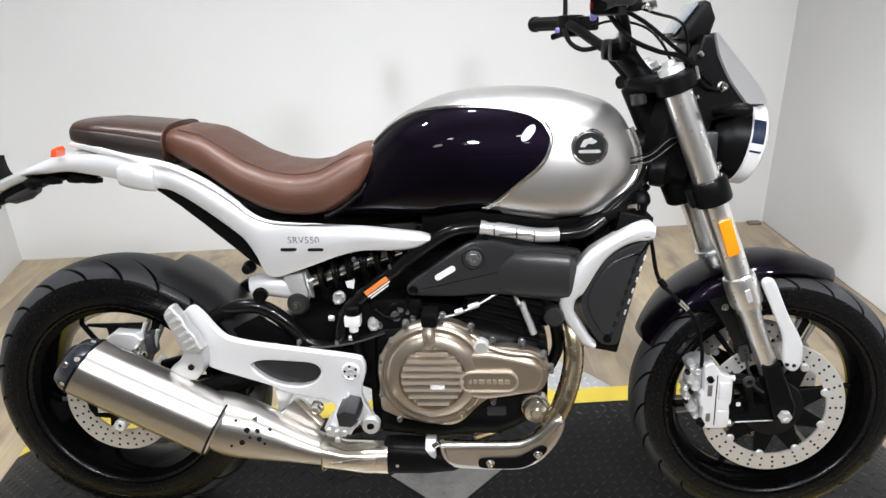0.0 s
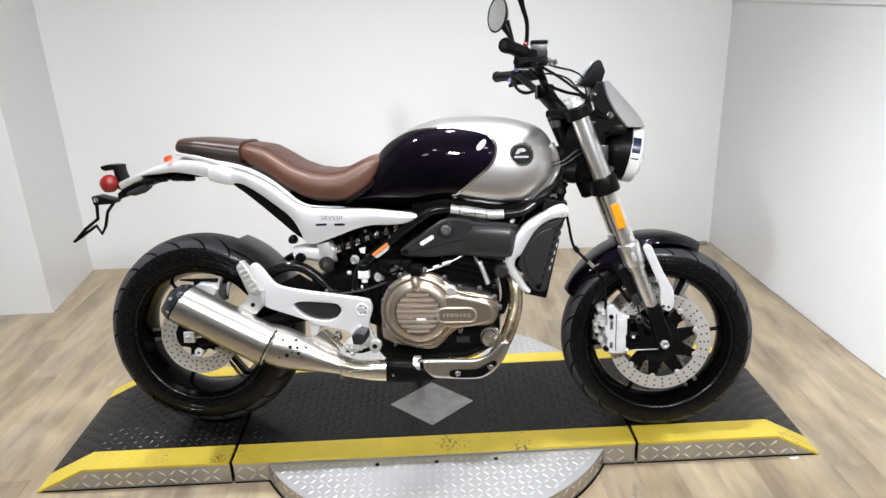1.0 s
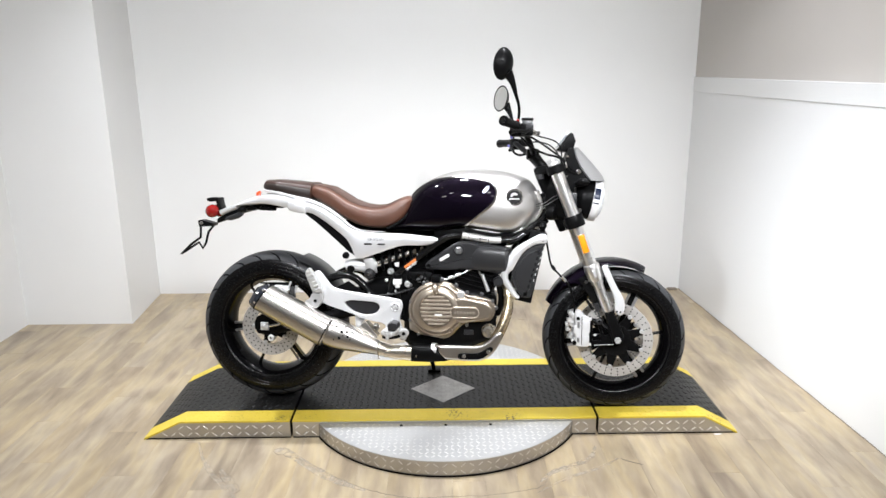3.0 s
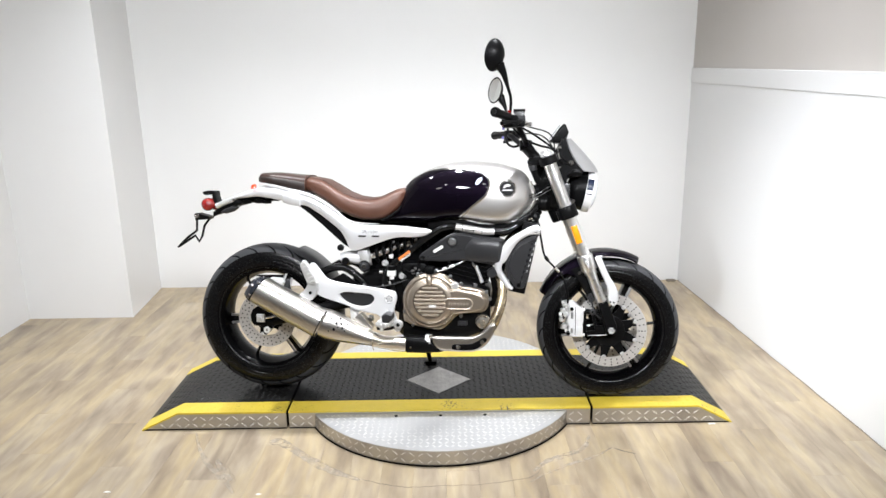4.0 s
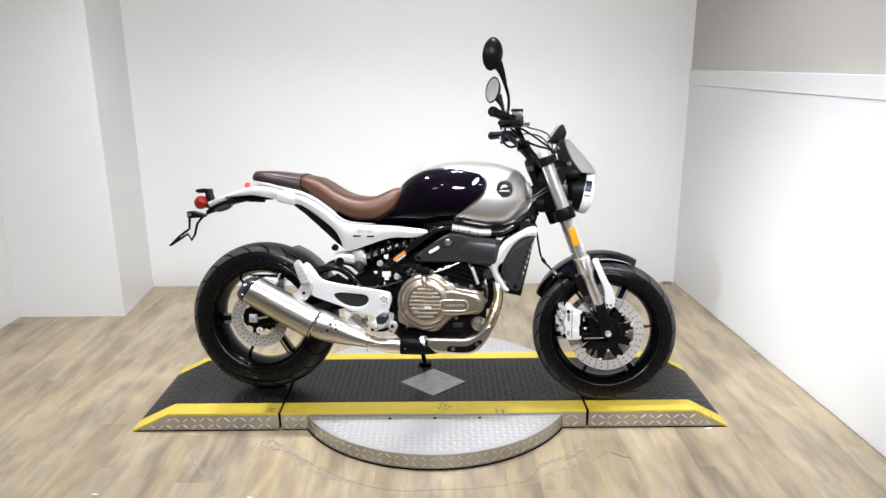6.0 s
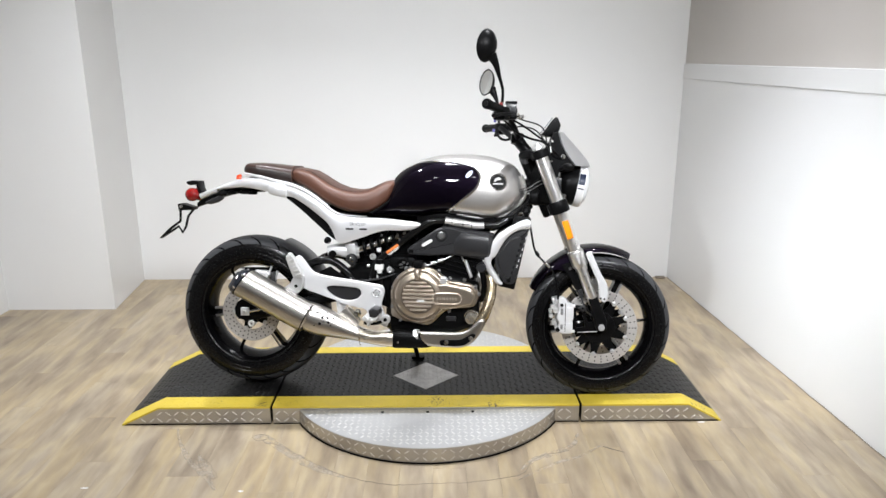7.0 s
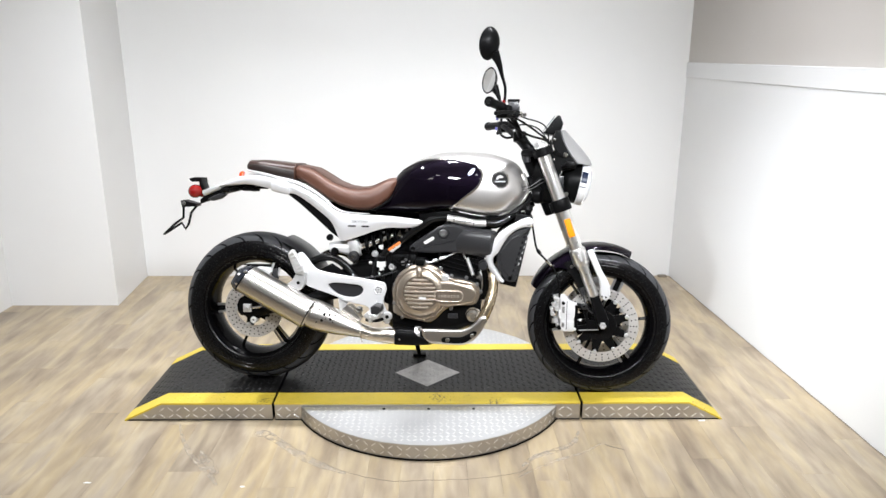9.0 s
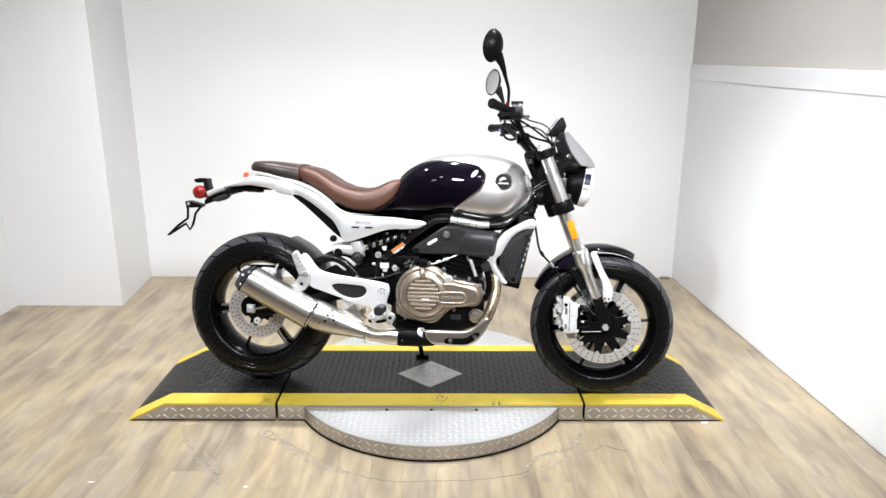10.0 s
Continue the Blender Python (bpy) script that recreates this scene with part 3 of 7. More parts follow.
def disc_wedge(near):
    """The part of the disc that stands out on one side of the ramp."""
    y = -DISC_Y - 0.0045 if near else DEEP - DISC_Y + 0.0045
    half = math.acos(min(1, abs(y) / DISC_R))
    mid_a = -math.pi / 2 if near else math.pi / 2
    return [(DISC_R * math.cos(mid_a + half * k / 40), DISC_R * math.sin(mid_a + half * k / 40)) for k in range(-40, 41)]


for near in (True, False):
    pts = disc_wedge(near)
    bm = bmesh.new()
    lowp, high = [bm.verts.new((x, y, 0.003)) for x, y in pts], [bm.verts.new((x, y, 0.066)) for x, y in pts]
    bm.faces.new(high)
    bm.faces.new(lowp)
    n = len(pts)
    for i in range(n):
        bm.faces.new((lowp[i], lowp[(i + 1) % n], high[(i + 1) % n], high[i]))
    rim = [e for e in bm.edges if all(v.co.z > 0.06 for v in e.verts)]
    bmesh.ops.bevel(bm, geom=rim, offset=0.002, segments=2, affect="EDGES")
    part("disc", bm, M_DISCTOP, table, "scuffed galvanised disc with raised tread")
    y_edge = -DISC_Y if near else DEEP - DISC_Y
    top, side = [], []
    for i, x in enumerate(np.arange(-0.6, 0.6, 0.025)):
        for j, y in enumerate(np.arange(-0.6, 0.6, 0.025)):
            if math.hypot(x, y) < DISC_R - 0.02 and (y < y_edge - 0.02 if near else y > y_edge + 0.02):
                rub = 1.0 - 0.75 * math.exp(-((x + 0.10) / 0.16) ** 2 - ((y + 0.40) / 0.07) ** 2)
                top.append(((x, y, 0.0662 - 0.0016 * (1 - rub)), (1, 1 if (i + j) % 2 else -1, 0), (0, 0, 1)))
    lug_mesh("disc_relief", top, 0.025, 0.0062, 0.0016, M_LUG, table)
    if near:
        half = math.acos(DISC_Y / DISC_R)
        for i, a in enumerate(np.arange(-math.pi / 2 - half + 0.04, -math.pi / 2 + half - 0.04, 0.056)):
            nrm = (math.cos(a), math.sin(a), 0)
            for j in range(2):
                z = 0.019 + 0.029 * j
                side.append(((DISC_R * nrm[0], DISC_R * nrm[1], z), (-nrm[1], nrm[0], 0.8 if (i + j) % 2 else -0.8), nrm))
        lug_mesh("rim_relief", side, 0.034, 0.0076, 0.0024, M_LUG, table)
        band = [(DISC_R - 0.002, 0.004), (DISC_R + 0.0006, 0.005), (DISC_R + 0.0006, 0.0625), (DISC_R - 0.002, 0.0635), (DISC_R - 0.002, 0.004)]
        rows = [[(r * math.cos(a), r * math.sin(a), z) for r, z in band] for a in np.linspace(-math.pi / 2 - half + 0.004, -math.pi / 2 + half - 0.004, 90)]
        bm = bmesh.new()
        grid_faces(bm, rows)
        part("rim_band", bm, M_TREAD, table, "galvanised tread-plate rim")
        for dx in (-0.185, 0.0, 0.185):
            part("deck_screw", rod((dx, -0.335, 0.066), (dx, -0.335, 0.0685), 0.007), M_INK, table)
        part("foot_line", tube([(DISC_R * 1.003 * math.cos(a), DISC_R * 1.003 * math.sin(a), 0.003) for a in
                                np.linspace(-math.pi / 2 - half, -math.pi / 2 + half, 50)], 0.0035, 6), M_BLACK, table, "black rubber seal under the rim")


# ---- the motorcycle: x forward, y to its left, z up from the deck ----
bike = thing("motorcycle", "silver and purple-black motorcycle with brown leather seat on side stand", "motorcycle",
             Matrix.Translation((-0.49, 0.247, TOP + 0.001)) @ pose(0, 0, 0, -9.0, 0, -5.6))
RW, FW = (-0.012, 0.0, 0.327), (1.463, 0.0, 0.300)


def ring_profile(r_out, r_in, y0, y1, c=0.001):
    return [(r_in, y0), (r_out - c, y0), (r_out, y0 + c), (r_out, y1 - c), (r_out - c, y1), (r_in, y1), (r_in, y0)]


def wheel(name, centre, radius, half, rim_r, label):
    """Hub with tyre, rim, spokes, brake disc."""
    w = part(name, lathe([(0, -0.06), (0.022, -0.06), (0.03, -0.05), (0.034, -0.02), (0.034, 0.03), (0.03, 0.06), (0, 0.06)], (0, 0, 0), (0, 1, 0), 32),
             M_BLACKGLOSS, bike, label, Matrix.Translation(centre))
    prof = []
    for k in range(25):
        a = math.pi * (k / 24)
        y = -half * math.cos(a)
        bulge = math.sin(a) ** 0.62
        r = rim_r + 0.004 + (radius - rim_r - 0.004) * bulge
        prof.append((r, y * (0.86 + 0.14 * math.sin(a)) if 0 < k < 24 else y * 0.86))
    prof += [(rim_r - 0.004, half * 0.78), (rim_r - 0.004, -half * 0.78), prof[0]]
    part("tyre", lathe(prof, (0, 0, 0), (0, 1, 0), 96), M_TYRE, w, "black road tyre with slanted grooves", angle=60)
    # paler skin over the tread, coloured as if lit from above
    band = [(r + 0.0003, y) for r, y in prof[4:21]]
    part("tread_band", lathe(band, (0, 0, 0), (0, 1, 0), 96), M_TREADRUBBER, w, "", None, 60)
    bm = bmesh.new()

    def on_tyre(u, a):
        k = u * math.pi
        y = -half * math.cos(k) * (0.86 + 0.14 * math.sin(k))
        r = rim_r + 0.0047 + (radius - rim_r - 0.004) * math.sin(k) ** 0.62
        return (r * math.cos(a), y, r * math.sin(a))
    # grooves are black strips just proud of the rubber, shade put in as colour
    count = 22
    for i in range(count):
        for s in (0, 1):
            a0 = 2 * math.pi * (i + 0.5 * s) / count
            rows = []
            for q in np.linspace(0, 1, 9):
                u = 0.135 + 0.29 * q
                a = a0 + 0.30 * q ** 1.6
                half_w = 0.017 * math.sin(math.pi * min(1, q + 0.08)) + 0.002
                rows.append([on_tyre(u if s == 0 else 1 - u, a - half_w), on_tyre(u if s == 0 else 1 - u, a + half_w)])
            grid_faces(bm, rows)
    tagged(part("groove_strip", bm, M_GROOVE, w), kind="stuff")
    for u in (0.035, 0.075):
        for side_u in (u, 1 - u):
            part("sidewall_ring", tube([on_tyre(side_u, a) for a in np.linspace(0, 2 * math.pi, 73)], 0.0012, 5), M_TYRE, w)
    rim = [(rim_r + 0.006, -half * 0.90), (rim_r + 0.008, -half * 0.86), (rim_r, -half * 0.80), (rim_r - 0.016, -half * 0.70), (rim_r - 0.030, -half * 0.25),
           (rim_r - 0.030, half * 0.25), (rim_r - 0.016, half * 0.70), (rim_r, half * 0.80), (rim_r + 0.006, half * 0.90), (rim_r - 0.002, half * 0.72),
           (rim_r - 0.022, half * 0.2), (rim_r - 0.022, -half * 0.2), (rim_r - 0.002, -half * 0.72), (rim_r + 0.006, -half * 0.90)]
    part("rim", lathe(rim, (0, 0, 0), (0, 1, 0), 72), M_RIM, w, "gloss black cast rim")
    return w


def spokes(w, rim_r, turn):
    """Three close pairs of satin spokes with single black ones between."""
    for i in range(3):
        m = Matrix.Rotation(-(2 * math.pi * i / 3 + turn), 4, "Y")
        for s in (-1, 1):
            bm = tube([(0.028, -0.006, s * 0.013), (rim_r * 0.55, -0.016, s * 0.015), (rim_r - 0.024, -0.014, s * 0.0175)], [0.0065, 0.005, 0.0062], 8, 3, None, True, 0.9)
            part("spoke", bm, M_SPOKE, w, "satin grey spoke", m)
        part("spoke_web", plate([(0.028, -0.010), (rim_r - 0.026, -0.013), (rim_r - 0.026, 0.013), (0.028, 0.010)], -0.006, 0.002, (), 0.001, 1), M_BLACKGLOSS, w, "", m)
        m = Matrix.Rotation(-(2 * math.pi * (i + 0.5) / 3 + turn), 4, "Y")
        bm = tube([(0.028, 0.0, 0.0), (rim_r * 0.55, -0.008, 0.0), (rim_r - 0.03, -0.006, 0.0), (rim_r - 0.016, -0.006, 0.0)], [0.012, 0.0065, 0.0065, 0.012], 8, 3, None, True, 0.9)
        part("spoke", bm, M_BLACKGLOSS, w, "", m)


def brake_disc(w, y, r_out, r_in, bolts, holes, label, hub=0.052):
    part("brake_disc", lathe(ring_profile(r_out, r_in, y - 0.0025, y + 0.0025), (0, 0, 0), (0, 1, 0), 72), M_DISC, w, label)
    # dark plugs in place of cut holes: the drillings' shade as colour
    bm = bmesh.new()
    for i in range(holes):
        a = 2 * math.pi * i / holes
        for k in ((0.30, 0.72) if i % 2 else (0.20, 0.50, 0.80)):
            r = r_in + (r_out - r_in) * k
            lathe([(0.0, 0.0), (0.0030, 0.0), (0.0030, 0.0061), (0, 0.0061)], (r * math.cos(a), y - 0.00305, r * math.sin(a)),
                  (r * math.cos(a), y + 1, r * math.sin(a)), 8, bm)
    tagged(part("drilling", bm, M_INK, w), kind="stuff")
    part("carrier", lathe(ring_profile(hub, 0.026, y - 0.006, y + 0.02, 0.002), (0, 0, 0), (0, 1, 0), 40), M_BLACKGLOSS, w)
    for i in range(bolts):
        a = 2 * math.pi * (i + 0.5) / bolts
        arm = plate([(hub - 0.014, -0.36 * hub), (hub - 0.014, 0.36 * hub), (hub + 0.35 * (r_in - hub), 0.27 * hub), (r_in - 0.004, 0.012), (r_in + 0.001, 0.0), (r_in - 0.004, -0.012), (hub + 0.35 * (r_in - hub), -0.27 * hub)], y - 0.004, y + 0.004, (), 0.0015, 1)
        part("carrier_arm", arm, M_BLACK, w, "", Matrix.Rotation(-a, 4, "Y"))
    for i in range(bolts):
        a = 2 * math.pi * (i + 0.5) / bolts
        r = r_in - 0.002
        p = (r * math.cos(a), y - 0.0025, r * math.sin(a))
        part("disc_button", rod(p, (p[0], y - 0.010, p[2]), 0.0092, 12, 0.3), M_CAST, w)


rear = wheel("rear_wheel", RW, 0.324, 0.090, 0.222, "black cast rear wheel")
spokes(rear, 0.225, radians(66))
brake_disc(rear, -0.088, 0.127, 0.076, 5, 36, "drilled steel rear brake disc")
front = wheel("front_wheel", FW, 0.300, 0.062, 0.226, "black cast front wheel")
spokes(front, 0.226, radians(66.5))
brake_disc(front, -0.070, 0.156, 0.116, 9, 34, "drilled steel front brake disc", 0.067)
brake_disc(front, 0.070, 0.156, 0.116, 9, 34, "drilled steel front brake disc on the far side", 0.067)

# axles and rear brake
part("rear_axle", rod((-0.012, -0.115, 0.327), (-0.012, 0.135, 0.327), 0.012), M_CAST, bike)
part("front_axle", bolt((1.465, -0.11, 0.311), (1.465, -0.138, 0.311), 0.014), M_CAST, bike)
cal = part("rear_caliper", plate([(-0.072, 0.318), (-0.060, 0.300), (-0.020, 0.296), (0.03, 0.300), (0.06, 0.32), (0.06, 0.38), (-0.02, 0.40), (-0.066, 0.372), (-0.076, 0.345)], -0.122, -0.094, (), 0.006), M_BLACK, bike,
           "black rear brake caliper and axle carrier")
part("axle_block", plate([(-0.044, 0.318), (-0.010, 0.318), (-0.010, 0.352), (-0.044, 0.352)], -0.134, -0.115, (), 0.003), M_SATIN, cal, "square silver axle block")
part("axle_nut", bolt((-0.027, -0.132, 0.335), (-0.027, -0.142, 0.335), 0.009), M_CAST, cal)
part("adjuster", rod((-0.008, -0.125, 0.335), (0.040, -0.125, 0.345), 0.006), M_CHROME, cal)
part("caliper_pin", lathe([(0.005, 0.006), (0.012, 0.006), (0.0145, 0.002), (0.0145, -0.03), (0.005, -0.03), (0.005, 0.006)], (-0.001, -0.125, 0.283), (-0.001, -1, 0.283), 20), M_PAPER, cal, "pale ring with a dark bore")
part("pin_core", rod((-0.001, -0.10, 0.283), (-0.001, -0.126, 0.283), 0.005), M_INK, cal)
part("caliper_body", plate([(0.004, 0.500), (0.024, 0.514), (0.072, 0.511), (0.086, 0.496), (0.074, 0.478), (0.080, 0.450), (0.040, 0.446), (0.012, 0.470)], -0.138, -0.104, (), 0.008, 3), M_CAST, cal, "cast silver caliper body")
part("caliper_bridge", box(0.083, 0.104, -0.125, -0.095, 0.455, 0.505, 0.005), M_GREYPLASTIC, cal)
for x, z in ((0.070, 0.474), (0.083, 0.462)):
    part("caliper_stud", bolt((x, -0.13, z), (x, -0.146, z), 0.007), M_CHROME, cal)
for a, b in (((0.087, -0.112, 0.528), (0.068, -0.112, 0.482)), ((0.112, -0.112, 0.510), (0.096, -0.112, 0.456))):
    part("guide_bar", tube([a, tuple((a[k] + b[k]) / 2 for k in range(3)), b], 0.0048, 8), M_CAST, cal)
part("guard_plate", plate([(-0.050, 0.521), (0.082, 0.523), (0.080, 0.507), (0.066, 0.496), (-0.004, 0.494), (-0.006, 0.512), (-0.050, 0.516)], -0.108, -0.098, (), 0.002), M_BLACK, cal)
part("caliper_bracket", tube([(-0.03, -0.110, 0.315), (-0.01, -0.112, 0.29), (0.02, -0.112, 0.30)], 0.010, 8, 4), M_BLACK, cal)

# rear hugger over the tyre
hug = bmesh.new()
rows = []
for k in range(21):
    a = radians(16 + 50 * k / 20)
    rr = 0.340 + 0.004 * math.sin(k / 20 * math.pi)
    row = []
    for j in range(13):
        v = -1 + 2 * j / 12
        y = 0.098 * v
        d = rr - 0.020 * abs(v) ** 3
        row.append((-0.012 + d * math.cos(a), y, 0.327 + d * math.sin(a)))
    row += [(p[0] - 0.004 * math.cos(a), p[1] * 0.96, p[2] - 0.004 * math.sin(a)) for p in reversed(row)]
    rows.append(row)
vs = grid_faces(hug, rows, wrap_v=True)
hug.faces.new(vs[0])
hug.faces.new(vs[-1])
part("rear_hugger", hug, M_GREYPLASTIC, bike, "charcoal plastic hugger over the rear tyre")

# swing arm
sw = part("swing_arm", tube([(0.56, -0.085, 0.44), (0.36, -0.105, 0.41), (0.14, -0.115, 0.35), (0.0, -0.108, 0.315)], [0.026, 0.026, 0.022, 0.020], 12, 4), M_BLACK, bike,
          "black tubular swing arm")
part("arm", tube([(0.56, 0.085, 0.44), (0.36, 0.105, 0.41), (0.14, 0.115, 0.35), (0.0, 0.108, 0.315)], [0.026, 0.026, 0.022, 0.020], 12, 4), M_BLACK, sw)
for s in (-1, 1):
    part("brace", tube([(0.205, s * 0.10, 0.44), (0.222, s * 0.10, 0.515), (0.275, s * 0.098, 0.552), (0.340, s * 0.096, 0.556), (0.395, s * 0.094, 0.520), (0.440, s * 0.092, 0.470), (0.50, s * 0.09, 0.455)],
                       0.0165, 14, 5), M_BLACKGLOSS, sw)
part("pivot_tube", rod((0.56, -0.11, 0.44), (0.56, 0.11, 0.44), 0.03), M_BLACK, sw)
part("mud_plate", plate([(0.21, 0.47), (0.33, 0.53), (0.42, 0.47), (0.36, 0.44)], -0.085, -0.075, (), 0.002), M_BLACK, sw)

# ---- frame ----
fr = part("frame", tube([(0.515, -0.118, 0.470), (0.530, -0.12, 0.543), (0.582, -0.125, 0.598), (0.645, -0.128, 0.648), (0.717, -0.130, 0.703), (0.765, -0.130, 0.731), (0.822, -0.130, 0.737),
                         (0.880, -0.130, 0.728), (0.937, -0.128, 0.718), (0.994, -0.122, 0.718), (1.042, -0.11, 0.725), (1.105, -0.085, 0.770), (1.165, -0.050, 0.825), (1.20, -0.03, 0.86)], 0.0145, 14, 4),
          M_BLACKGLOSS, bike, "gloss black tubular frame")
part("tube_rail", tube([(0.515, 0.118, 0.470), (0.582, 0.125, 0.598), (0.717, 0.130, 0.703), (0.822, 0.130, 0.737), (0.937, 0.128, 0.718), (1.042, 0.11, 0.725), (1.165, 0.050, 0.825), (1.20, 0.03, 0.86)],
                       0.0175, 12, 4), M_BLACKGLOSS, fr)
part("head_tube", rod((1.262, 0, 0.760), (1.150, 0, 1.010), 0.038, 24), M_BLACK, fr)
part("spine", tube([(1.20, 0, 0.90), (0.95, 0, 0.80), (0.60, 0, 0.74), (0.30, 0, 0.76)], 0.03, 12, 4), M_BLACK, fr)
for s in (-1, 1):
    part("subframe_blade", plate([(0.12, 0.832), (0.152, 0.832), (0.186, 0.820), (0.237, 0.790), (0.287, 0.752), (0.335, 0.715), (0.38, 0.66), (0.385, 0.636), (0.366, 0.640), (0.335, 0.660), (0.293, 0.698), (0.243, 0.743), (0.195, 0.784), (0.15, 0.818), (0.12, 0.826)], s * 0.085, s * 0.103, (), 0.004), M_BLACK, fr, "black blade under the cowl")
    part("downtube", tube([(1.17, s * 0.03, 0.80), (1.05, s * 0.07, 0.66), (1.00, s * 0.075, 0.52)], 0.014, 10, 4), M_BLACK, fr)
part("rear_plate", plate([(0.50, 0.40), (0.60, 0.36), (0.63, 0.46), (0.62, 0.56), (0.56, 0.58), (0.51, 0.50)], -0.12, 0.12, (), 0.006), M_BLACK, fr)
# label band on the tube, with unreadable print as bars
lab = part("frame_label", tube([(0.822, -0.1305, 0.7372), (0.880, -0.1305, 0.7282), (0.937, -0.1285, 0.7182), (0.980, -0.1245, 0.7180)], 0.0150, 14, 4), M_CAST, fr, "white label wrapped round the frame tube")
for x, z in ((0.850, 0.7325), (0.895, 0.7255), (0.930, 0.7190)):
    part("label_bar", box(x - 0.001, x + 0.0015, -0.1462, -0.143, z - 0.010, z + 0.010, 0), M_INK, lab)
part("label_bar", box(0.86, 0.925, -0.1458, -0.1430, 0.7225, 0.7245, 0, 2, None, None), M_INK, lab)
stk = part("warning_sticker", box(-0.029, 0.029, -0.0008, 0.0008, -0.005, 0.005, 0, 1), M_ORANGE, fr, "orange and white warning sticker", pose(0.606, -0.1452, 0.618, 0, -36, 0))
part("sticker_bar", box(-0.029, 0.029, -0.0008, 0.0008, -0.0100, -0.0072, 0, 1), M_PAPER, stk)
part("sticker_bar", box(-0.026, 0.022, -0.0008, 0.0008, -0.0150, -0.0122, 0, 1), M_PAPER, stk)

# ---- engine ----
en = part("engine", loft([(0.575, 0.27, 0.50, 0.10), (0.60, 0.255, 0.54, 0.135), (0.72, 0.25, 0.56, 0.150), (0.86, 0.26, 0.53, 0.150), (0.94, 0.29, 0.50, 0.13), (0.965, 0.32, 0.47, 0.10)], 32, 5, 0.4),
          M_BLACK, bike, "black engine block with a bronze clutch cover")
cyl = Matrix.Translation((0.86, 0, 0.50)) @ pose(0, 0, 0, 0, 14, 0)
part("cylinder", box(-0.085, 0.085, -0.12, 0.12, -0.03, 0.13, 0.012, 2, None, cyl), M_BLACK, en)
for k in range(6):
    part("fin", box(-0.092, 0.092, -0.128, 0.128, 0.005 + 0.019 * k, 0.010 + 0.019 * k, 0.0015, 1, None, cyl), M_BLACK, en)
part("cylinder_head", box(-0.10, 0.095, -0.135, 0.135, 0.13, 0.215, 0.014, 2, None, cyl), M_BLACK, en)
part("gear_cover", box(0.585, 0.70, -0.13, -0.05, 0.50, 0.585, 0.02), M_BLACK, en)

CX, CZ = 0.720, 0.431
body = [(0.606, 0.352), (0.622, 0.338), (0.648, 0.326), (0.700, 0.316), (0.745, 0.309), (0.770, 0.314), (0.790, 0.330), (0.808, 0.350), (0.832, 0.370), (0.86, 0.380), (0.93, 0.386), (0.952, 0.400), (0.962, 0.430), (0.958, 0.456), (0.935, 0.478),
        (0.880, 0.489), (0.842, 0.492), (0.818, 0.512), (0.775, 0.540), (0.728, 0.549), (0.680, 0.538), (0.640, 0.508), (0.614, 0.466), (0.606, 0.418)]
body = [(p.x, p.z) for p in curve_points([(x, 0, z) for x, z in body], 3, True)]
cover = part("clutch_cover", plate(body, -0.135, -0.170, (), 0.007, 3), M_BRONZE, en, "bronze painted clutch cover with ribbed face")
part("cover_dome", lathe([(0.117, 0.0), (0.114, 0.006), (0.109, 0.011), (0.105, 0.012), (0.103, 0.009), (0.099, 0.009), (0.096, 0.017), (0.090, 0.022), (0.074, 0.027), (0.070, 0.027), (0.0685, 0.024), (0.068, 0.015), (0.0, 0.015)],
                         (CX, -0.168, CZ), (CX, -1, CZ), 64), M_BRONZE, cover)
for k in range(8):
    z = CZ - 0.056 + 0.016 * k
    h = math.sqrt(max(0, 0.0655 ** 2 - (z - CZ) ** 2))
    part("rib", box(CX - h, CX + h, -0.1975, -0.182, z - 0.0040, z + 0.0040, 0.0026), M_BRONZELIGHT, cover)
part("rib_plate", box(CX - 0.005, CX + 0.025, -0.1975, -0.190, CZ - 0.024, CZ - 0.014, 0.001), M_PAPER, cover)
lobe = [(0.79, 0.384), (0.92, 0.394), (0.944, 0.410), (0.950, 0.432), (0.940, 0.456), (0.91, 0.470), (0.80, 0.482)]
lobe = [(p.x, p.z) for p in curve_points([(x, 0, z) for x, z in lobe], 3, True)]
part("cover_lobe", plate(lobe, -0.165, -0.189, (), 0.012, 4), M_BRONZE, cover)


def oblong(x0, x1, zc, h, n=10):
    out = []
    for k in range(n + 1):
        a = math.pi / 2 - math.pi * k / n
        out.append((x1 - h + h * math.cos(a), zc + h * math.sin(a)))
    for k in range(n + 1):
        a = -math.pi / 2 - math.pi * k / n
        out.append((x0 + h + h * math.cos(a), zc + h * math.sin(a)))
    return out


part("name_frame", plate(oblong(0.775, 0.897, 0.424, 0.024), -0.184, -0.198, [list(reversed(oblong(0.780, 0.892, 0.424, 0.0190)))], 0.0015, 1), M_BRONZELIGHT, cover)
part("name_field", plate(oblong(0.779, 0.893, 0.424, 0.020), -0.184, -0.1925, (), 0.001, 1), M_BRONZE, cover)
for k, (x0, x1) in enumerate(((0.791, 0.801), (0.804, 0.812), (0.815, 0.828), (0.831, 0.841), (0.844, 0.852), (0.855, 0.865), (0.868, 0.879))):
    part("raised_bar", box(x0, x1, -0.1945, -0.190, 0.4185, 0.4290, 0.001, 1), M_BRONZELIGHT, cover)
part("filler_cap", lathe([(0.0, 0.016), (0.012, 0.016), (0.016, 0.012), (0.018, 0)], (0.821, -0.168, 0.495), (0.821, -1, 0.495), 20), M_CAST, cover)
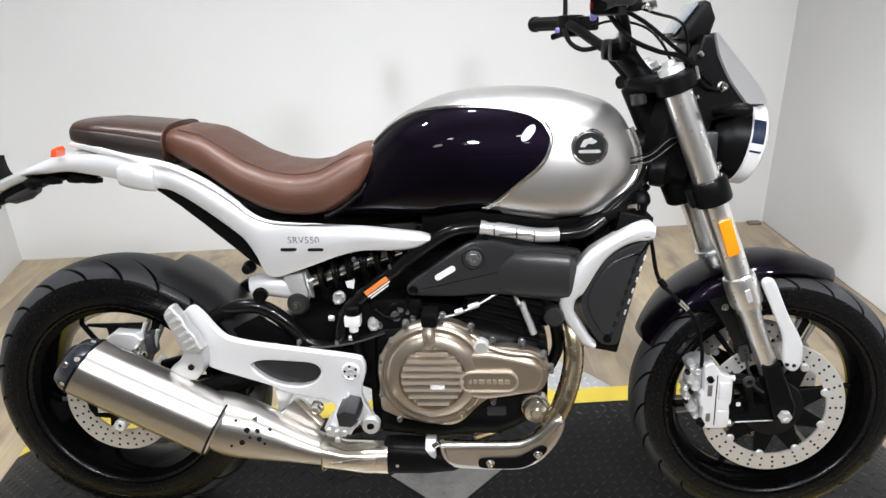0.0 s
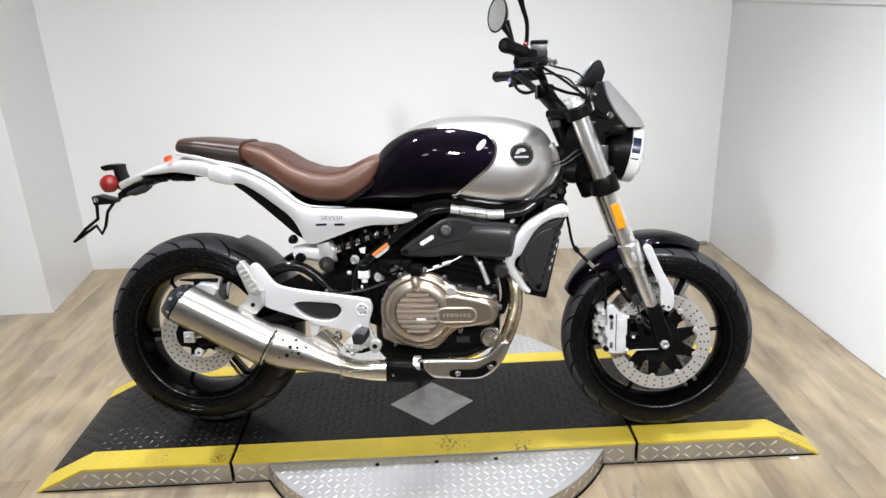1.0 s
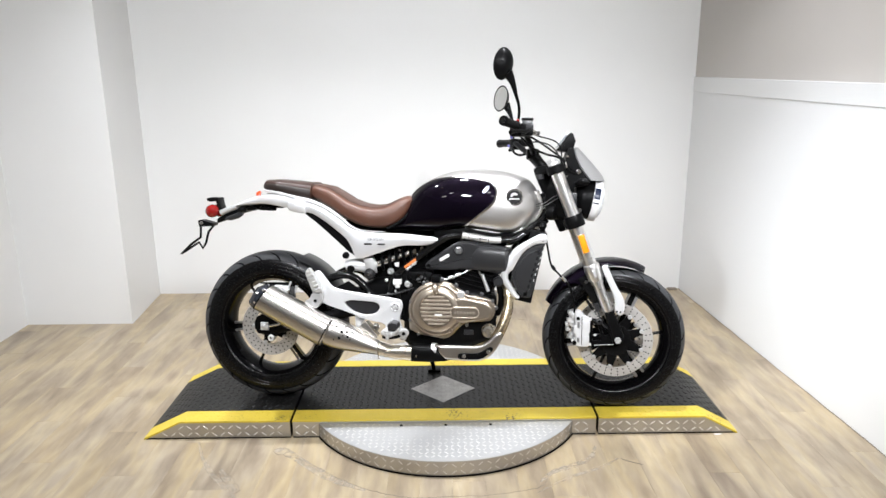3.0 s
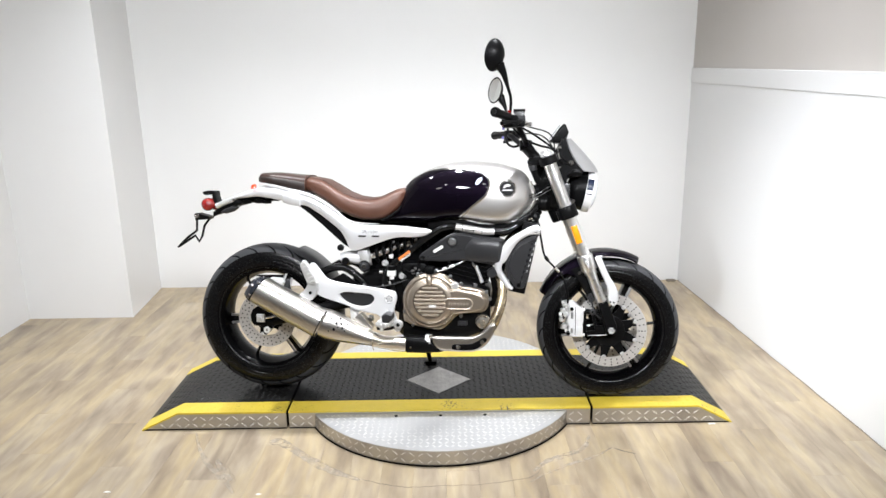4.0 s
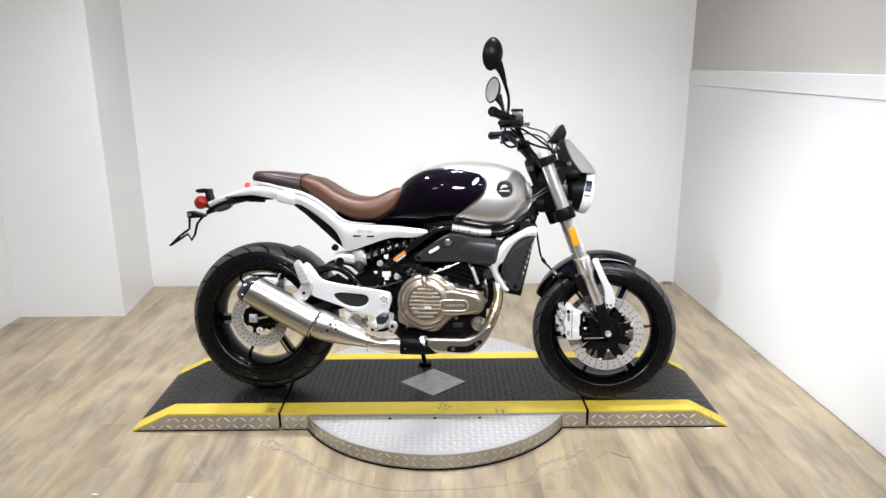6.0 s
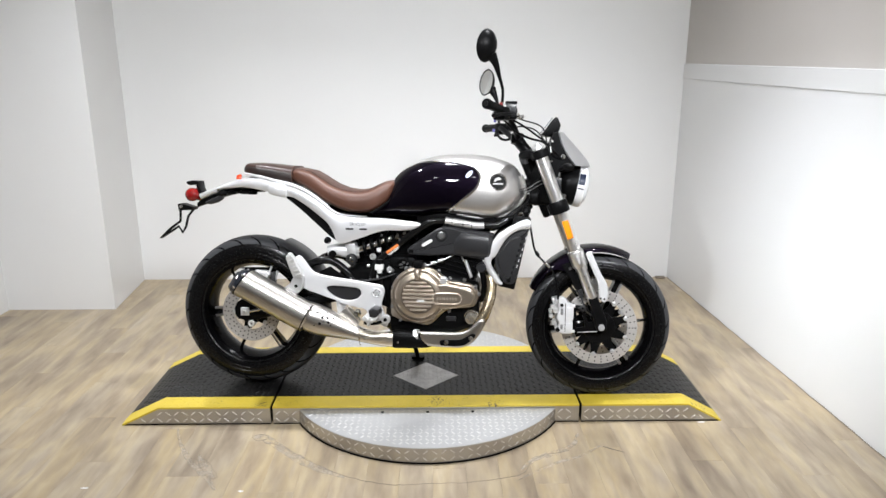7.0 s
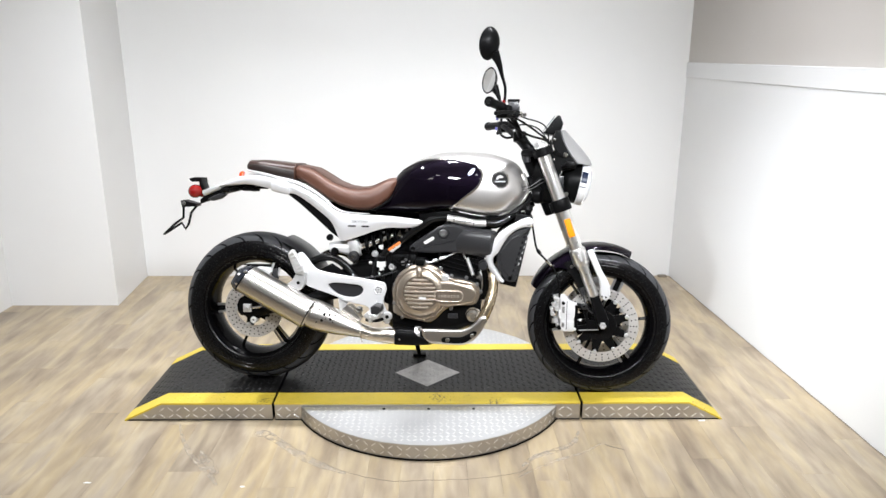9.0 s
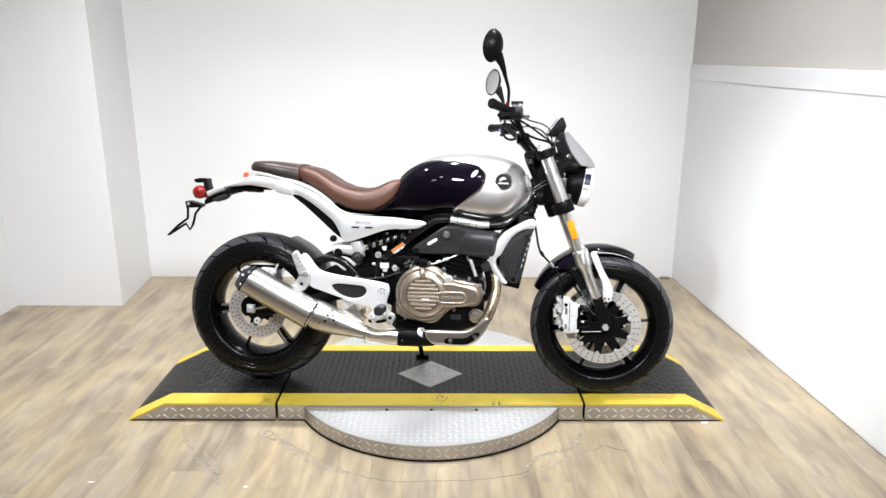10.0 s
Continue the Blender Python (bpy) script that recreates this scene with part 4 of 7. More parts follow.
part("clutch_arm", tube([(0.714, -0.180, 0.546), (0.715, -0.190, 0.530), (0.717, -0.194, 0.512), (0.718, -0.192, 0.500)], [0.011, 0.0135, 0.0125, 0.006], 16, 4), M_BRONZE, cover)
for dz in (0.0, -0.011):
    part("cover_ridge", tube([(0.800, -0.170, 0.520 + dz), (0.835, -0.176, 0.496 + dz), (0.875, -0.180, 0.484 + dz), (0.925, -0.178, 0.476 + dz), (0.950, -0.172, 0.452 + dz)], 0.0045, 8, 5), M_BRONZE, cover)
part("cable_boss", box(0.700, 0.735, -0.20, -0.14, 0.545, 0.575, 0.008), M_BLACK, cover)
for x, z in ((0.634, 0.500), (0.612, 0.462), (0.610, 0.385), (0.665, 0.540), (0.715, 0.556), (0.742, 0.556), (0.800, 0.532), (0.845, 0.502), (0.905, 0.497), (0.950, 0.470), (0.965, 0.440), (0.845, 0.368), (0.645, 0.327)):
    part("cover_bolt", bolt((x, -0.150, z), (x, -0.179, z), 0.0060), M_SPOKE, cover)
part("drain_bolt", bolt((0.778, -0.165, 0.345), (0.778, -0.19, 0.345), 0.012), M_BRONZE, cover)
part("oil_filter", lathe([(0, 0.130), (0.010, 0.130), (0.013, 0.124), (0.024, 0.122), (0.027, 0.116), (0.027, 0.104), (0.030, 0.101), (0.030, 0.075), (0.026, 0.070), (0.026, 0.0), (0, 0)], (0.935, -0.05, 0.342), (0.935, -1, 0.342), 28), M_PALESTEEL, en, "pale gold filter cap")
part("oil_sight", box(0.832, 0.872, -0.155, -0.13, 0.325, 0.345, 0.003), M_GREYPLASTIC, en)
part("water_pipe", tube([(0.97, -0.07, 0.40), (0.985, -0.10, 0.46), (0.975, -0.12, 0.53), (0.955, -0.12, 0.60)], 0.013, 10, 4), M_BLACK, en)
part("thermostat", lathe([(0, 0), (0.020, 0), (0.021, 0.004), (0.021, 0.05), (0.016, 0.056), (0, 0.056)], (0.972, -0.10, 0.548), (0.972, -1, 0.548), 20), M_GREYPLASTIC, en)
part("sensor", rod((0.905, -0.13, 0.575), (0.932, -0.135, 0.505), 0.0075), M_CAST, en)
part("spark_lead", tube([(0.89, -0.12, 0.60), (0.90, -0.135, 0.57), (0.905, -0.13, 0.575)], 0.006, 8, 3), M_CHROME, en)
part("clutch_cable", tube([(0.70, -0.17, 0.560), (0.75, -0.16, 0.555), (0.80, -0.15, 0.570), (0.86, -0.13, 0.597)], 0.0030, 8, 4), M_SPOKE, en)
for a, b in (((0.768, -0.156, 0.562), (0.785, -0.154, 0.567)), ((0.795, -0.152, 0.571), (0.818, -0.147, 0.578))):
    part("cable_ferrule", rod(a, b, 0.0062), M_CAST, en)

part("battery_box", loft([(0.40, 0.56, 0.70, 0.05), (0.47, 0.48, 0.74, 0.058), (0.70, 0.46, 0.75, 0.060), (0.84, 0.50, 0.74, 0.055)], 20, 4, 0.3), M_BLACK, en, "", Matrix.Translation((0, 0.035, 0)))
part("airbox", loft([(0.70, 0.70, 0.79, 0.08), (0.80, 0.69, 0.80, 0.10), (1.02, 0.69, 0.79, 0.095), (1.09, 0.72, 0.80, 0.07)], 20, 4, 0.3), M_BLACK, en)
part("swing_guard", loft([(0.36, 0.40, 0.50, 0.06), (0.44, 0.38, 0.54, 0.075), (0.58, 0.36, 0.56, 0.08)], 18, 4, 0.3), M_BLACK, en)

# ---- exhaust ----
ex = part("exhaust", tube([(0.995, -0.085, 0.55), (1.010, -0.125, 0.510), (1.014, -0.145, 0.446), (0.997, -0.165, 0.380), (0.968, -0.178, 0.320), (0.935, -0.185, 0.278), (0.88, -0.188, 0.262), (0.78, -0.188, 0.262), (0.735, -0.188, 0.266)],
                          0.0215, 18, 5), M_GOLDSTEEL, bike, "steel exhaust with brushed silencer and heat-tinted header")
part("rear_header", tube([(0.96, 0.02, 0.40), (0.94, -0.04, 0.33), (0.90, -0.08, 0.285), (0.80, -0.12, 0.265)], 0.020, 14, 5), M_GOLDSTEEL, ex)
shield = [(0.992, 0.344), (0.990, 0.325), (0.975, 0.290), (0.945, 0.252), (0.915, 0.234), (0.885, 0.228), (0.80, 0.229), (0.760, 0.233), (0.738, 0.250), (0.731, 0.280), (0.740, 0.290), (0.876, 0.291), (0.910, 0.298), (0.938, 0.315), (0.963, 0.342), (0.980, 0.350)]
shield = [(p.x, p.z) for p in curve_points([(x, 0, z) for x, z in shield], 2, True)]
hs = part("heat_shield", plate(shield, -0.195, -0.214, (), 0.012, 4), M_STEEL, ex, "brushed steel heat shield")
inset = [(0.952, 0.288), (0.938, 0.288), (0.905, 0.268), (0.880, 0.262), (0.822, 0.260), (0.812, 0.248), (0.822, 0.237), (0.885, 0.236), (0.915, 0.243), (0.940, 0.262), (0.955, 0.278)]
inset = [(p.x, p.z) for p in curve_points([(x, 0, z) for x, z in inset], 3, True)]
part("shield_inset", plate(inset, -0.212, -0.218, (), 0.002, 2), M_BLACK, hs)
for x, z in ((0.837, 0.249), (0.936, 0.270)):
    part("shield_bolt", bolt((x, -0.216, z), (x, -0.226, z), 0.007), M_CHROME, hs)
part("clamp", lathe([(0.030, 0), (0.030, 0.020), (0.026, 0.022), (0.026, -0.002), (0.030, 0)], (0.722, -0.188, 0.264), (0.0, -0.188, 0.264), 24), M_CAST, ex)
part("clamp_bolt", rod((0.718, -0.216, 0.287), (0.732, -0.216, 0.296), 0.006), M_CHROME, ex)
part("sleeve", loft([(0.612, 0.222, 0.284, 0.030), (0.625, 0.218, 0.288, 0.034), (0.70, 0.218, 0.285, 0.034), (0.76, 0.222, 0.252, 0.024), (0.776, 0.226, 0.236, 0.012)], 20, 3.2, 0.2), M_BLACK, ex,
     "black exhaust sleeve", Matrix.Translation((0, -0.188, 0)))
part("sleeve_screw", rod((0.642, -0.222, 0.246), (0.642, -0.226, 0.246), 0.004), M_CHROME, ex)
# collector that swells towards the silencer
collect = [(0.622, 0.224, 0.283, 0.030), (0.575, 0.228, 0.284, 0.034), (0.53, 0.236, 0.284, 0.035), (0.485, 0.244, 0.300, 0.039), (0.44, 0.249, 0.322, 0.043), (0.395, 0.253, 0.348, 0.048), (0.35, 0.258, 0.373, 0.054), (0.31, 0.264, 0.389, 0.060), (0.285, 0.270, 0.396, 0.062), (0.26, 0.280, 0.400, 0.060)]
part("collector", loft(collect[3:], 28, 2.4, 0.0), M_STEEL, ex, "brushed steel link pipe with dark perforations", Matrix.Translation((0, -0.203, 0)))
part("front_pipe", loft(collect[:4], 28, 2.8, 0.3), M_PALESTEEL, ex, "tan heat-tinted link pipe", Matrix.Translation((0, -0.203, 0)))
part("weld_seam", tube([(0.487, -0.203 - 0.0395 * math.cos(a), 0.262 + 0.0345 * math.sin(a)) for a in np.linspace(-1.4, 1.4, 16)], 0.0018, 6), M_GOLDSTEEL, ex)
part("pressed_panel", plate([(0.502, 0.262), (0.520, 0.251), (0.566, 0.247), (0.600, 0.250), (0.600, 0.272), (0.545, 0.268)], -0.243, -0.232, (), 0.004, 2), M_PALESTEEL, ex)
A, Bq = Vector((0.268, -0.218, 0.335)), Vector((0.010, -0.222, 0.474))
ax = (Bq - A).normalized()
L = (Bq - A).length
up_ax = Vector((0, -1, 0)).cross(ax).normalized()
up_ax = up_ax if up_ax.z > 0 else -up_ax
FLATS = [(0.0, 0.063), (0.028, 0.058), (0.048, 0.043), (0.060, 0.018), (0.060, -0.018), (0.044, -0.046), (0.0, -0.058), (-0.044, -0.046), (-0.062, -0.020), (-0.062, 0.012), (-0.053, 0.038), (-0.034, 0.056)]


def flats(stations, skew=0.0):
    """Folded sheet of a many-sided section along the silencer's axis: (length, scale)."""
    ring = []
    for k, (v, o) in enumerate(FLATS):
        for (v2, o2), f in ((FLATS[k - 1], 0.14), (FLATS[(k + 1) % len(FLATS)], 0.14)):
            ring.append((v + (v2 - v) * f, o + (o2 - o) * f))
    rows = [[tuple(A + ax * (d + skew * v * (d > L * 0.5)) + up_ax * v * k + Vector((0, -1, 0)) * o * k) for v, o in ring] for d, k in stations]
    bm = bmesh.new()
    vs = grid_faces(bm, rows, wrap_v=True)
    bm.faces.new(vs[0])
    bm.faces.new(list(reversed(vs[-1])))
    bmesh.ops.recalc_face_normals(bm, faces=bm.faces)
    return bm


part("silencer", flats([(-0.004, 0.95), (0.002, 1.0), (0.008, 1.01), (L * 0.45, 1.01), (L + 0.006, 0.985)], -0.12), M_STEEL, ex, "brushed steel silencer", None, 40)
part("silencer_band", flats([(0.0, 1.018), (0.0045, 1.018)]), M_INK, ex)
part("end_cap", flats([(L + 0.002, 0.97), (L + 0.005, 1.0), (L + 0.022, 0.93), (L + 0.036, 0.80), (L + 0.040, 0.72)], -0.12), M_CAP, ex, "dark blue-grey silencer end cap", None, 25)
part("cap_edge", flats([(L + 0.004, 1.012), (L + 0.0085, 1.012)], -0.12), M_BLACK, ex)
part("outlet", rod(A + ax * (L + 0.030), A + ax * (L + 0.046), 0.030, 20, 0.1), M_INK, ex)
for v, o, d in ((0.040, 0.050, 0.014), (0.020, 0.055, 0.028), (-0.020, 0.057, 0.014), (0.058, 0.0, 0.016)):
    q = A + ax * (L + d - 0.12 * v) + up_ax * v * 0.96 + Vector((0, -1, 0)) * o * 0.96
    nrm = (up_ax * v + Vector((0, -1, 0)) * o).normalized()
    part("cap_rivet", rod(q - nrm * 0.004, q + nrm * 0.004, 0.0055), M_CHROME, ex)
for x, z, r in ((0.330, 0.322, 0.0060), (0.340, 0.346, 0.0062), (0.360, 0.342, 0.0052), (0.364, 0.326, 0.0052), (0.383, 0.340, 0.0040), (0.353, 0.361, 0.0056), (0.318, 0.366, 0.003), (0.308, 0.315, 0.003), (0.374, 0.315, 0.003), (0.346, 0.331, 0.003)):
    xs = [c[0] for c in reversed(collect)]
    zb, zt, w = (float(np.interp(x, xs, [c[k] for c in reversed(collect)])) for k in (1, 2, 3))
    y = -0.203 - w * max(0.05, 1 - abs((z - (zb + zt) / 2) / ((zt - zb) / 2)) ** 2.4) ** (1 / 2.4)
    part("perforation", rod((x, y + 0.02, z - 0.002), (x, y - 0.0012, z), r, 10, 0.05), M_INK if r != 0.0056 else M_CHROME, ex)
part("vent_slit", rod((0.446, -0.2370, 0.303), (0.470, -0.2335, 0.292), 0.0022), M_INK, ex)

# ---- heel plate, pegs, pedal ----
hp = [(0.193, 0.550), (0.200, 0.572), (0.222, 0.584), (0.245, 0.562), (0.265, 0.535), (0.288, 0.514), (0.345, 0.500), (0.46, 0.484), (0.555, 0.470), (0.572, 0.460), (0.577, 0.435), (0.565, 0.382), (0.588, 0.330), (0.592, 0.303), (0.575, 0.296), (0.545, 0.318),
      (0.515, 0.308), (0.503, 0.362), (0.45, 0.376), (0.395, 0.389), (0.372, 0.402), (0.30, 0.426), (0.253, 0.442), (0.226, 0.462), (0.205, 0.510)]
hp = [(p.x, p.z) for p in curve_points([(x, 0, z) for x, z in hp], 3, True)]
cut = [(0.333, 0.448), (0.345, 0.459), (0.370, 0.462), (0.42, 0.459), (0.462, 0.455), (0.478, 0.445), (0.480, 0.430), (0.466, 0.412), (0.445, 0.404), (0.421, 0.402), (0.390, 0.408), (0.360, 0.422)]
cut = [(p.x, p.z) for p in curve_points([(x, 0, z) for x, z in cut], 3, True)]
heel = part("heel_plate", plate(hp, -0.150, -0.170, [cut], 0.006, 3), M_SATIN, bike, "satin silver cast footrest bracket with an oval cut-out")
part("backing", plate([(0.325, 0.465), (0.49, 0.462), (0.485, 0.40), (0.36, 0.405)], -0.152, -0.148, (), 0), M_GREYPLASTIC, heel)
part("pivot_bolt", bolt((0.546, -0.165, 0.437), (0.546, -0.175, 0.437), 0.008), M_CAST, heel)
part("pivot_washer", lathe([(0.008, 0.004), (0.014, 0.004), (0.017, 0.006), (0.0195, 0.004), (0.0205, -0.002)], (0.546, -0.169, 0.437), (0.546, -1, 0.437), 28), M_SATIN, heel)
for k in range(5):
    a = 2 * math.pi * k / 5 + 0.5
    part("pivot_hole", rod((0.546 + 0.0125 * math.cos(a), -0.170, 0.437 + 0.0125 * math.sin(a)), (0.546 + 0.0125 * math.cos(a), -0.1745, 0.437 + 0.0125 * math.sin(a)), 0.0026), M_INK, heel)
part("stay", plate([(0.372, 0.395), (0.418, 0.385), (0.395, 0.342), (0.380, 0.302), (0.370, 0.304), (0.376, 0.345)], -0.150, -0.140, (), 0.002), M_CAST, heel)
# folded passenger footrest
peg_line = [(0.178, 0.576), (0.181, 0.588), (0.190, 0.598), (0.199, 0.598)] + [(0.203 + 0.0105 * k + (0.003 if k % 2 else -0.001), 0.592 - 0.0185 * k) for k in range(5)] + [(0.250, 0.507), (0.240, 0.497), (0.222, 0.498), (0.207, 0.502)]
peg = part("passenger_footrest", plate(peg_line, -0.212, -0.182, (), 0.006, 3), M_ROUGHCAST, bike, "cast folding passenger footrest, folded up")
for k in range(6):
    p = Vector((0.191, -0.212, 0.584)).lerp(Vector((0.230, -0.213, 0.512)), k / 5)
    part("peg_rib", tube([p + Vector((-0.008, 0, -0.004)), p, p + Vector((0.010, 0, 0.005))], 0.0048, 8), M_ROUGHCAST, peg)
part("peg_hinge", plate([(0.170, 0.457), (0.191, 0.472), (0.206, 0.500), (0.246, 0.500), (0.247, 0.470), (0.240, 0.449), (0.222, 0.430), (0.198, 0.432), (0.178, 0.444)], -0.20, -0.165, (), 0.006), M_CAST, peg)
part("hinge_pin", rod((0.217, -0.2035, 0.462), (0.217, -0.16, 0.462), 0.0068), M_INK, peg)
# rider footrest and brake pedal
rp = part("rider_footrest", plate([(0.526, 0.378), (0.542, 0.387), (0.566, 0.381), (0.570, 0.364), (0.556, 0.350), (0.530, 0.352)], -0.250, -0.175, (), 0.004, 2), M_GREYPLASTIC, bike, "rider footrest with a rubber top and a cast serrated hinge")
part("serrated_hinge", plate([(0.499, 0.346), (0.502, 0.334), (0.511, 0.333), (0.519, 0.326), (0.520, 0.313), (0.529, 0.313), (0.532, 0.327), (0.541, 0.326), (0.548, 0.333), (0.553, 0.330), (0.559, 0.342), (0.570, 0.352), (0.571, 0.364), (0.560, 0.352), (0.545, 0.349), (0.522, 0.352), (0.512, 0.356)], -0.246, -0.185, (), 0.003, 2), M_ROUGHCAST, rp, "rough cast silver hinge")
for x, z in ((0.508, 0.342), (0.524, 0.338), (0.540, 0.338), (0.525, 0.322)):
    part("cast_stud", rod((x, -0.243, z), (x, -0.252, z), 0.005), M_ROUGHCAST, rp)
part("hinge_bracket", plate([(0.538, 0.392), (0.508, 0.352), (0.520, 0.346), (0.563, 0.346)], -0.186, -0.169, (), 0.004, 2), M_SATIN, rp)
part("pedal", tube([(0.500, -0.205, 0.318), (0.545, -0.212, 0.318), (0.575, -0.215, 0.328), (0.590, -0.218, 0.336)], 0.0065, 10, 4), M_BLACK, rp)
part("pedal_tip", lathe([(0.008, 0.0), (0.017, 0.001), (0.0195, 0.005), (0.0195, 0.020), (0.017, 0.024), (0.008, 0.025), (0.008, 0.0)], (0.590, -0.198, 0.337), (0.590, -1, 0.337), 20), M_CAST, rp, "cast silver pedal tip")
part("tip_bore", rod((0.590, -0.200, 0.337), (0.590, -0.2195, 0.337), 0.0085), M_INK, rp)
part("heel_guard", plate([(0.424, 0.378), (0.382, 0.341), (0.452, 0.291), (0.476, 0.312)], -0.186, -0.178, (), 0.002), M_STEEL, rp)
part("guard_fold", plate([(0.424, 0.378), (0.476, 0.312), (0.484, 0.326), (0.440, 0.380)], -0.184, -0.176, (), 0.002), M_PALESTEEL, rp)
part("guard_bolt", bolt((0.466, -0.165, 0.352), (0.466, -0.19, 0.352), 0.012), M_CHROME, rp)

# ---- shock absorber and master cylinder ----
sh = part("shock_absorber", rod((0.43, -0.06, 0.595), (0.70, -0.06, 0.690), 0.017, 20), M_CHROME, bike, "side-mounted shock absorber with a black spring")
coil = []
for k in range(8 * 16 + 1):
    t = k / (8 * 16)
    c = Vector((0.455, -0.06, 0.604)).lerp(Vector((0.70, -0.06, 0.690)), t)
    d = Vector((0.943, 0, 0.331))
    u, w = Vector((-0.331, 0, 0.943)), Vector((0, 1, 0))
    a = 2 * math.pi * 8 * t
    coil.append(c + 0.031 * (math.cos(a) * u + math.sin(a) * w))
part("spring", tube(coil, 0.0062, 8), M_BLACK, sh)
part("shock_body", tube([(0.318, -0.075, 0.596), (0.360, -0.07, 0.600), (0.415, -0.065, 0.595), (0.445, -0.06, 0.600)], [0.020, 0.027, 0.032, 0.036], 16, 4), M_SATIN, sh, "cast silver shock mount")
part("mount_arm", plate([(0.395, 0.632), (0.440, 0.635), (0.452, 0.590), (0.440, 0.552), (0.418, 0.555), (0.412, 0.590)], -0.105, -0.05, (), 0.006), M_CAST, sh)
part("mount_bush", lathe([(0, 0.022), (0.008, 0.022), (0.009, 0.018), (0.018, 0.016), (0.024, 0.008), (0.024, 0)], (0.428, -0.10, 0.566), (0.428, -1, 0.566), 24), M_GREYPLASTIC, sh)
part("mount_bolt", bolt((0.428, -0.118, 0.566), (0.428, -0.128, 0.566), 0.007), M_CHROME, sh)
part("link_cap", lathe([(0, 0.02), (0.012, 0.02), (0.016, 0.014), (0.016, 0)], (0.345, -0.09, 0.585), (0.345, -1, 0.585), 16), M_BLACK, sh)
part("grommet", lathe([(0, 0.02), (0.010, 0.016), (0.013, 0.006), (0.015, -0.01)], (0.318, -0.08, 0.640), (0.318, -1, 0.66), 20), M_BLACK, sh)
part("side_bolt", bolt((0.517, -0.095, 0.578), (0.517, -0.12, 0.578), 0.011), M_CAST, sh)
mc = part("master_cylinder", box(0.534, 0.568, -0.150, -0.12, 0.528, 0.552, 0.004), M_PAPER, bike, "rear brake reservoir with a white neck and black hose")
part("reservoir_cap", rod((0.551, -0.135, 0.552), (0.551, -0.135, 0.572), 0.018), M_BLACK, mc)
part("neck", rod((0.552, -0.137, 0.514), (0.552, -0.137, 0.530), 0.010), M_PAPER, mc)
part("hose", tube([(0.553, -0.138, 0.514), (0.560, -0.14, 0.47), (0.570, -0.142, 0.43), (0.572, -0.14, 0.40)], 0.0085, 10, 4), M_BLACK, mc)
for path, r in (([(0.21, -0.12, 0.47), (0.30, -0.145, 0.478), (0.42, -0.14, 0.472), (0.50, -0.135, 0.478), (0.58, -0.13, 0.50), (0.66, -0.12, 0.53), (0.70, -0.13, 0.57)], 0.0048),
                ([(0.33, -0.13, 0.487), (0.44, -0.13, 0.470), (0.52, -0.128, 0.486), (0.62, -0.12, 0.515), (0.655, -0.13, 0.56), (0.640, -0.14, 0.575), (0.62, -0.14, 0.555)], 0.004),
                ([(0.60, -0.13, 0.56), (0.63, -0.14, 0.545), (0.66, -0.14, 0.555), (0.67, -0.135, 0.59)], 0.0035)):
    part("cable", tube(path, r, 8, 5), M_BLACK, mc)
for x, z in ((0.392, 0.478), (0.455, 0.474), (0.418, 0.474), (0.373, 0.482), (0.50, 0.545), (0.54, 0.50)):
    part("cable_clip", rod((x, -0.138, z), (x + 0.012, -0.138, z), 0.006), M_CAST, mc)
part("union_bolt", bolt((0.595, -0.12, 0.528), (0.595, -0.145, 0.528), 0.012), M_CAST, mc)
for x, z, r in ((0.642, 0.546, 0.011), (0.606, 0.526, 0.008), (0.652, 0.562, 0.007), (0.677, 0.541, 0.006), (0.634, 0.655, 0.004), (0.559, 0.672, 0.004), (0.666, 0.556, 0.005), (0.512, 0.487, 0.005), (0.429, 0.487, 0.005)):
    part("hose_union", bolt((x, -0.125, z), (x + 0.002, -0.142, z), r * 0.85), M_SPOKE, mc)
part("sticker", plate([(0.532, 0.614), (0.553, 0.618), (0.550, 0.597), (0.536, 0.600)], -0.101, -0.100, (), 0), M_PAPER, mc, "small white sticker")
part("cable", tube([(0.344, -0.150, 0.493), (0.411, -0.150, 0.484), (0.473, -0.150, 0.483), (0.556, -0.150, 0.494), (0.618, -0.150, 0.515)], 0.0024, 8, 4), M_GREYPLASTIC, mc)

# ---- tank ----
TANK = [(0.490, 0.750), (0.515, 0.780), (0.556, 0.838), (0.590, 0.890), (0.622, 0.928), (0.660, 0.956), (0.709, 0.981), (0.745, 0.993), (0.789, 1.003), (0.860, 1.008), (0.912, 1.008), (0.982, 1.002), (1.034, 0.990), (1.085, 0.972),
        (1.114, 0.948), (1.134, 0.915), (1.147, 0.884), (1.151, 0.851), (1.141, 0.822), (1.120, 0.795), (1.090, 0.766), (1.055, 0.748), (1.012, 0.742), (0.961, 0.746), (0.912, 0.753), (0.828, 0.765), (0.76, 0.760), (0.70, 0.750), (0.62, 0.748), (0.56, 0.748)]
TANK = [(p.x, p.z) for p in curve_points([(x, 0, z) for x, z in TANK], 4, True)]
TC = (0.86, 0.865)


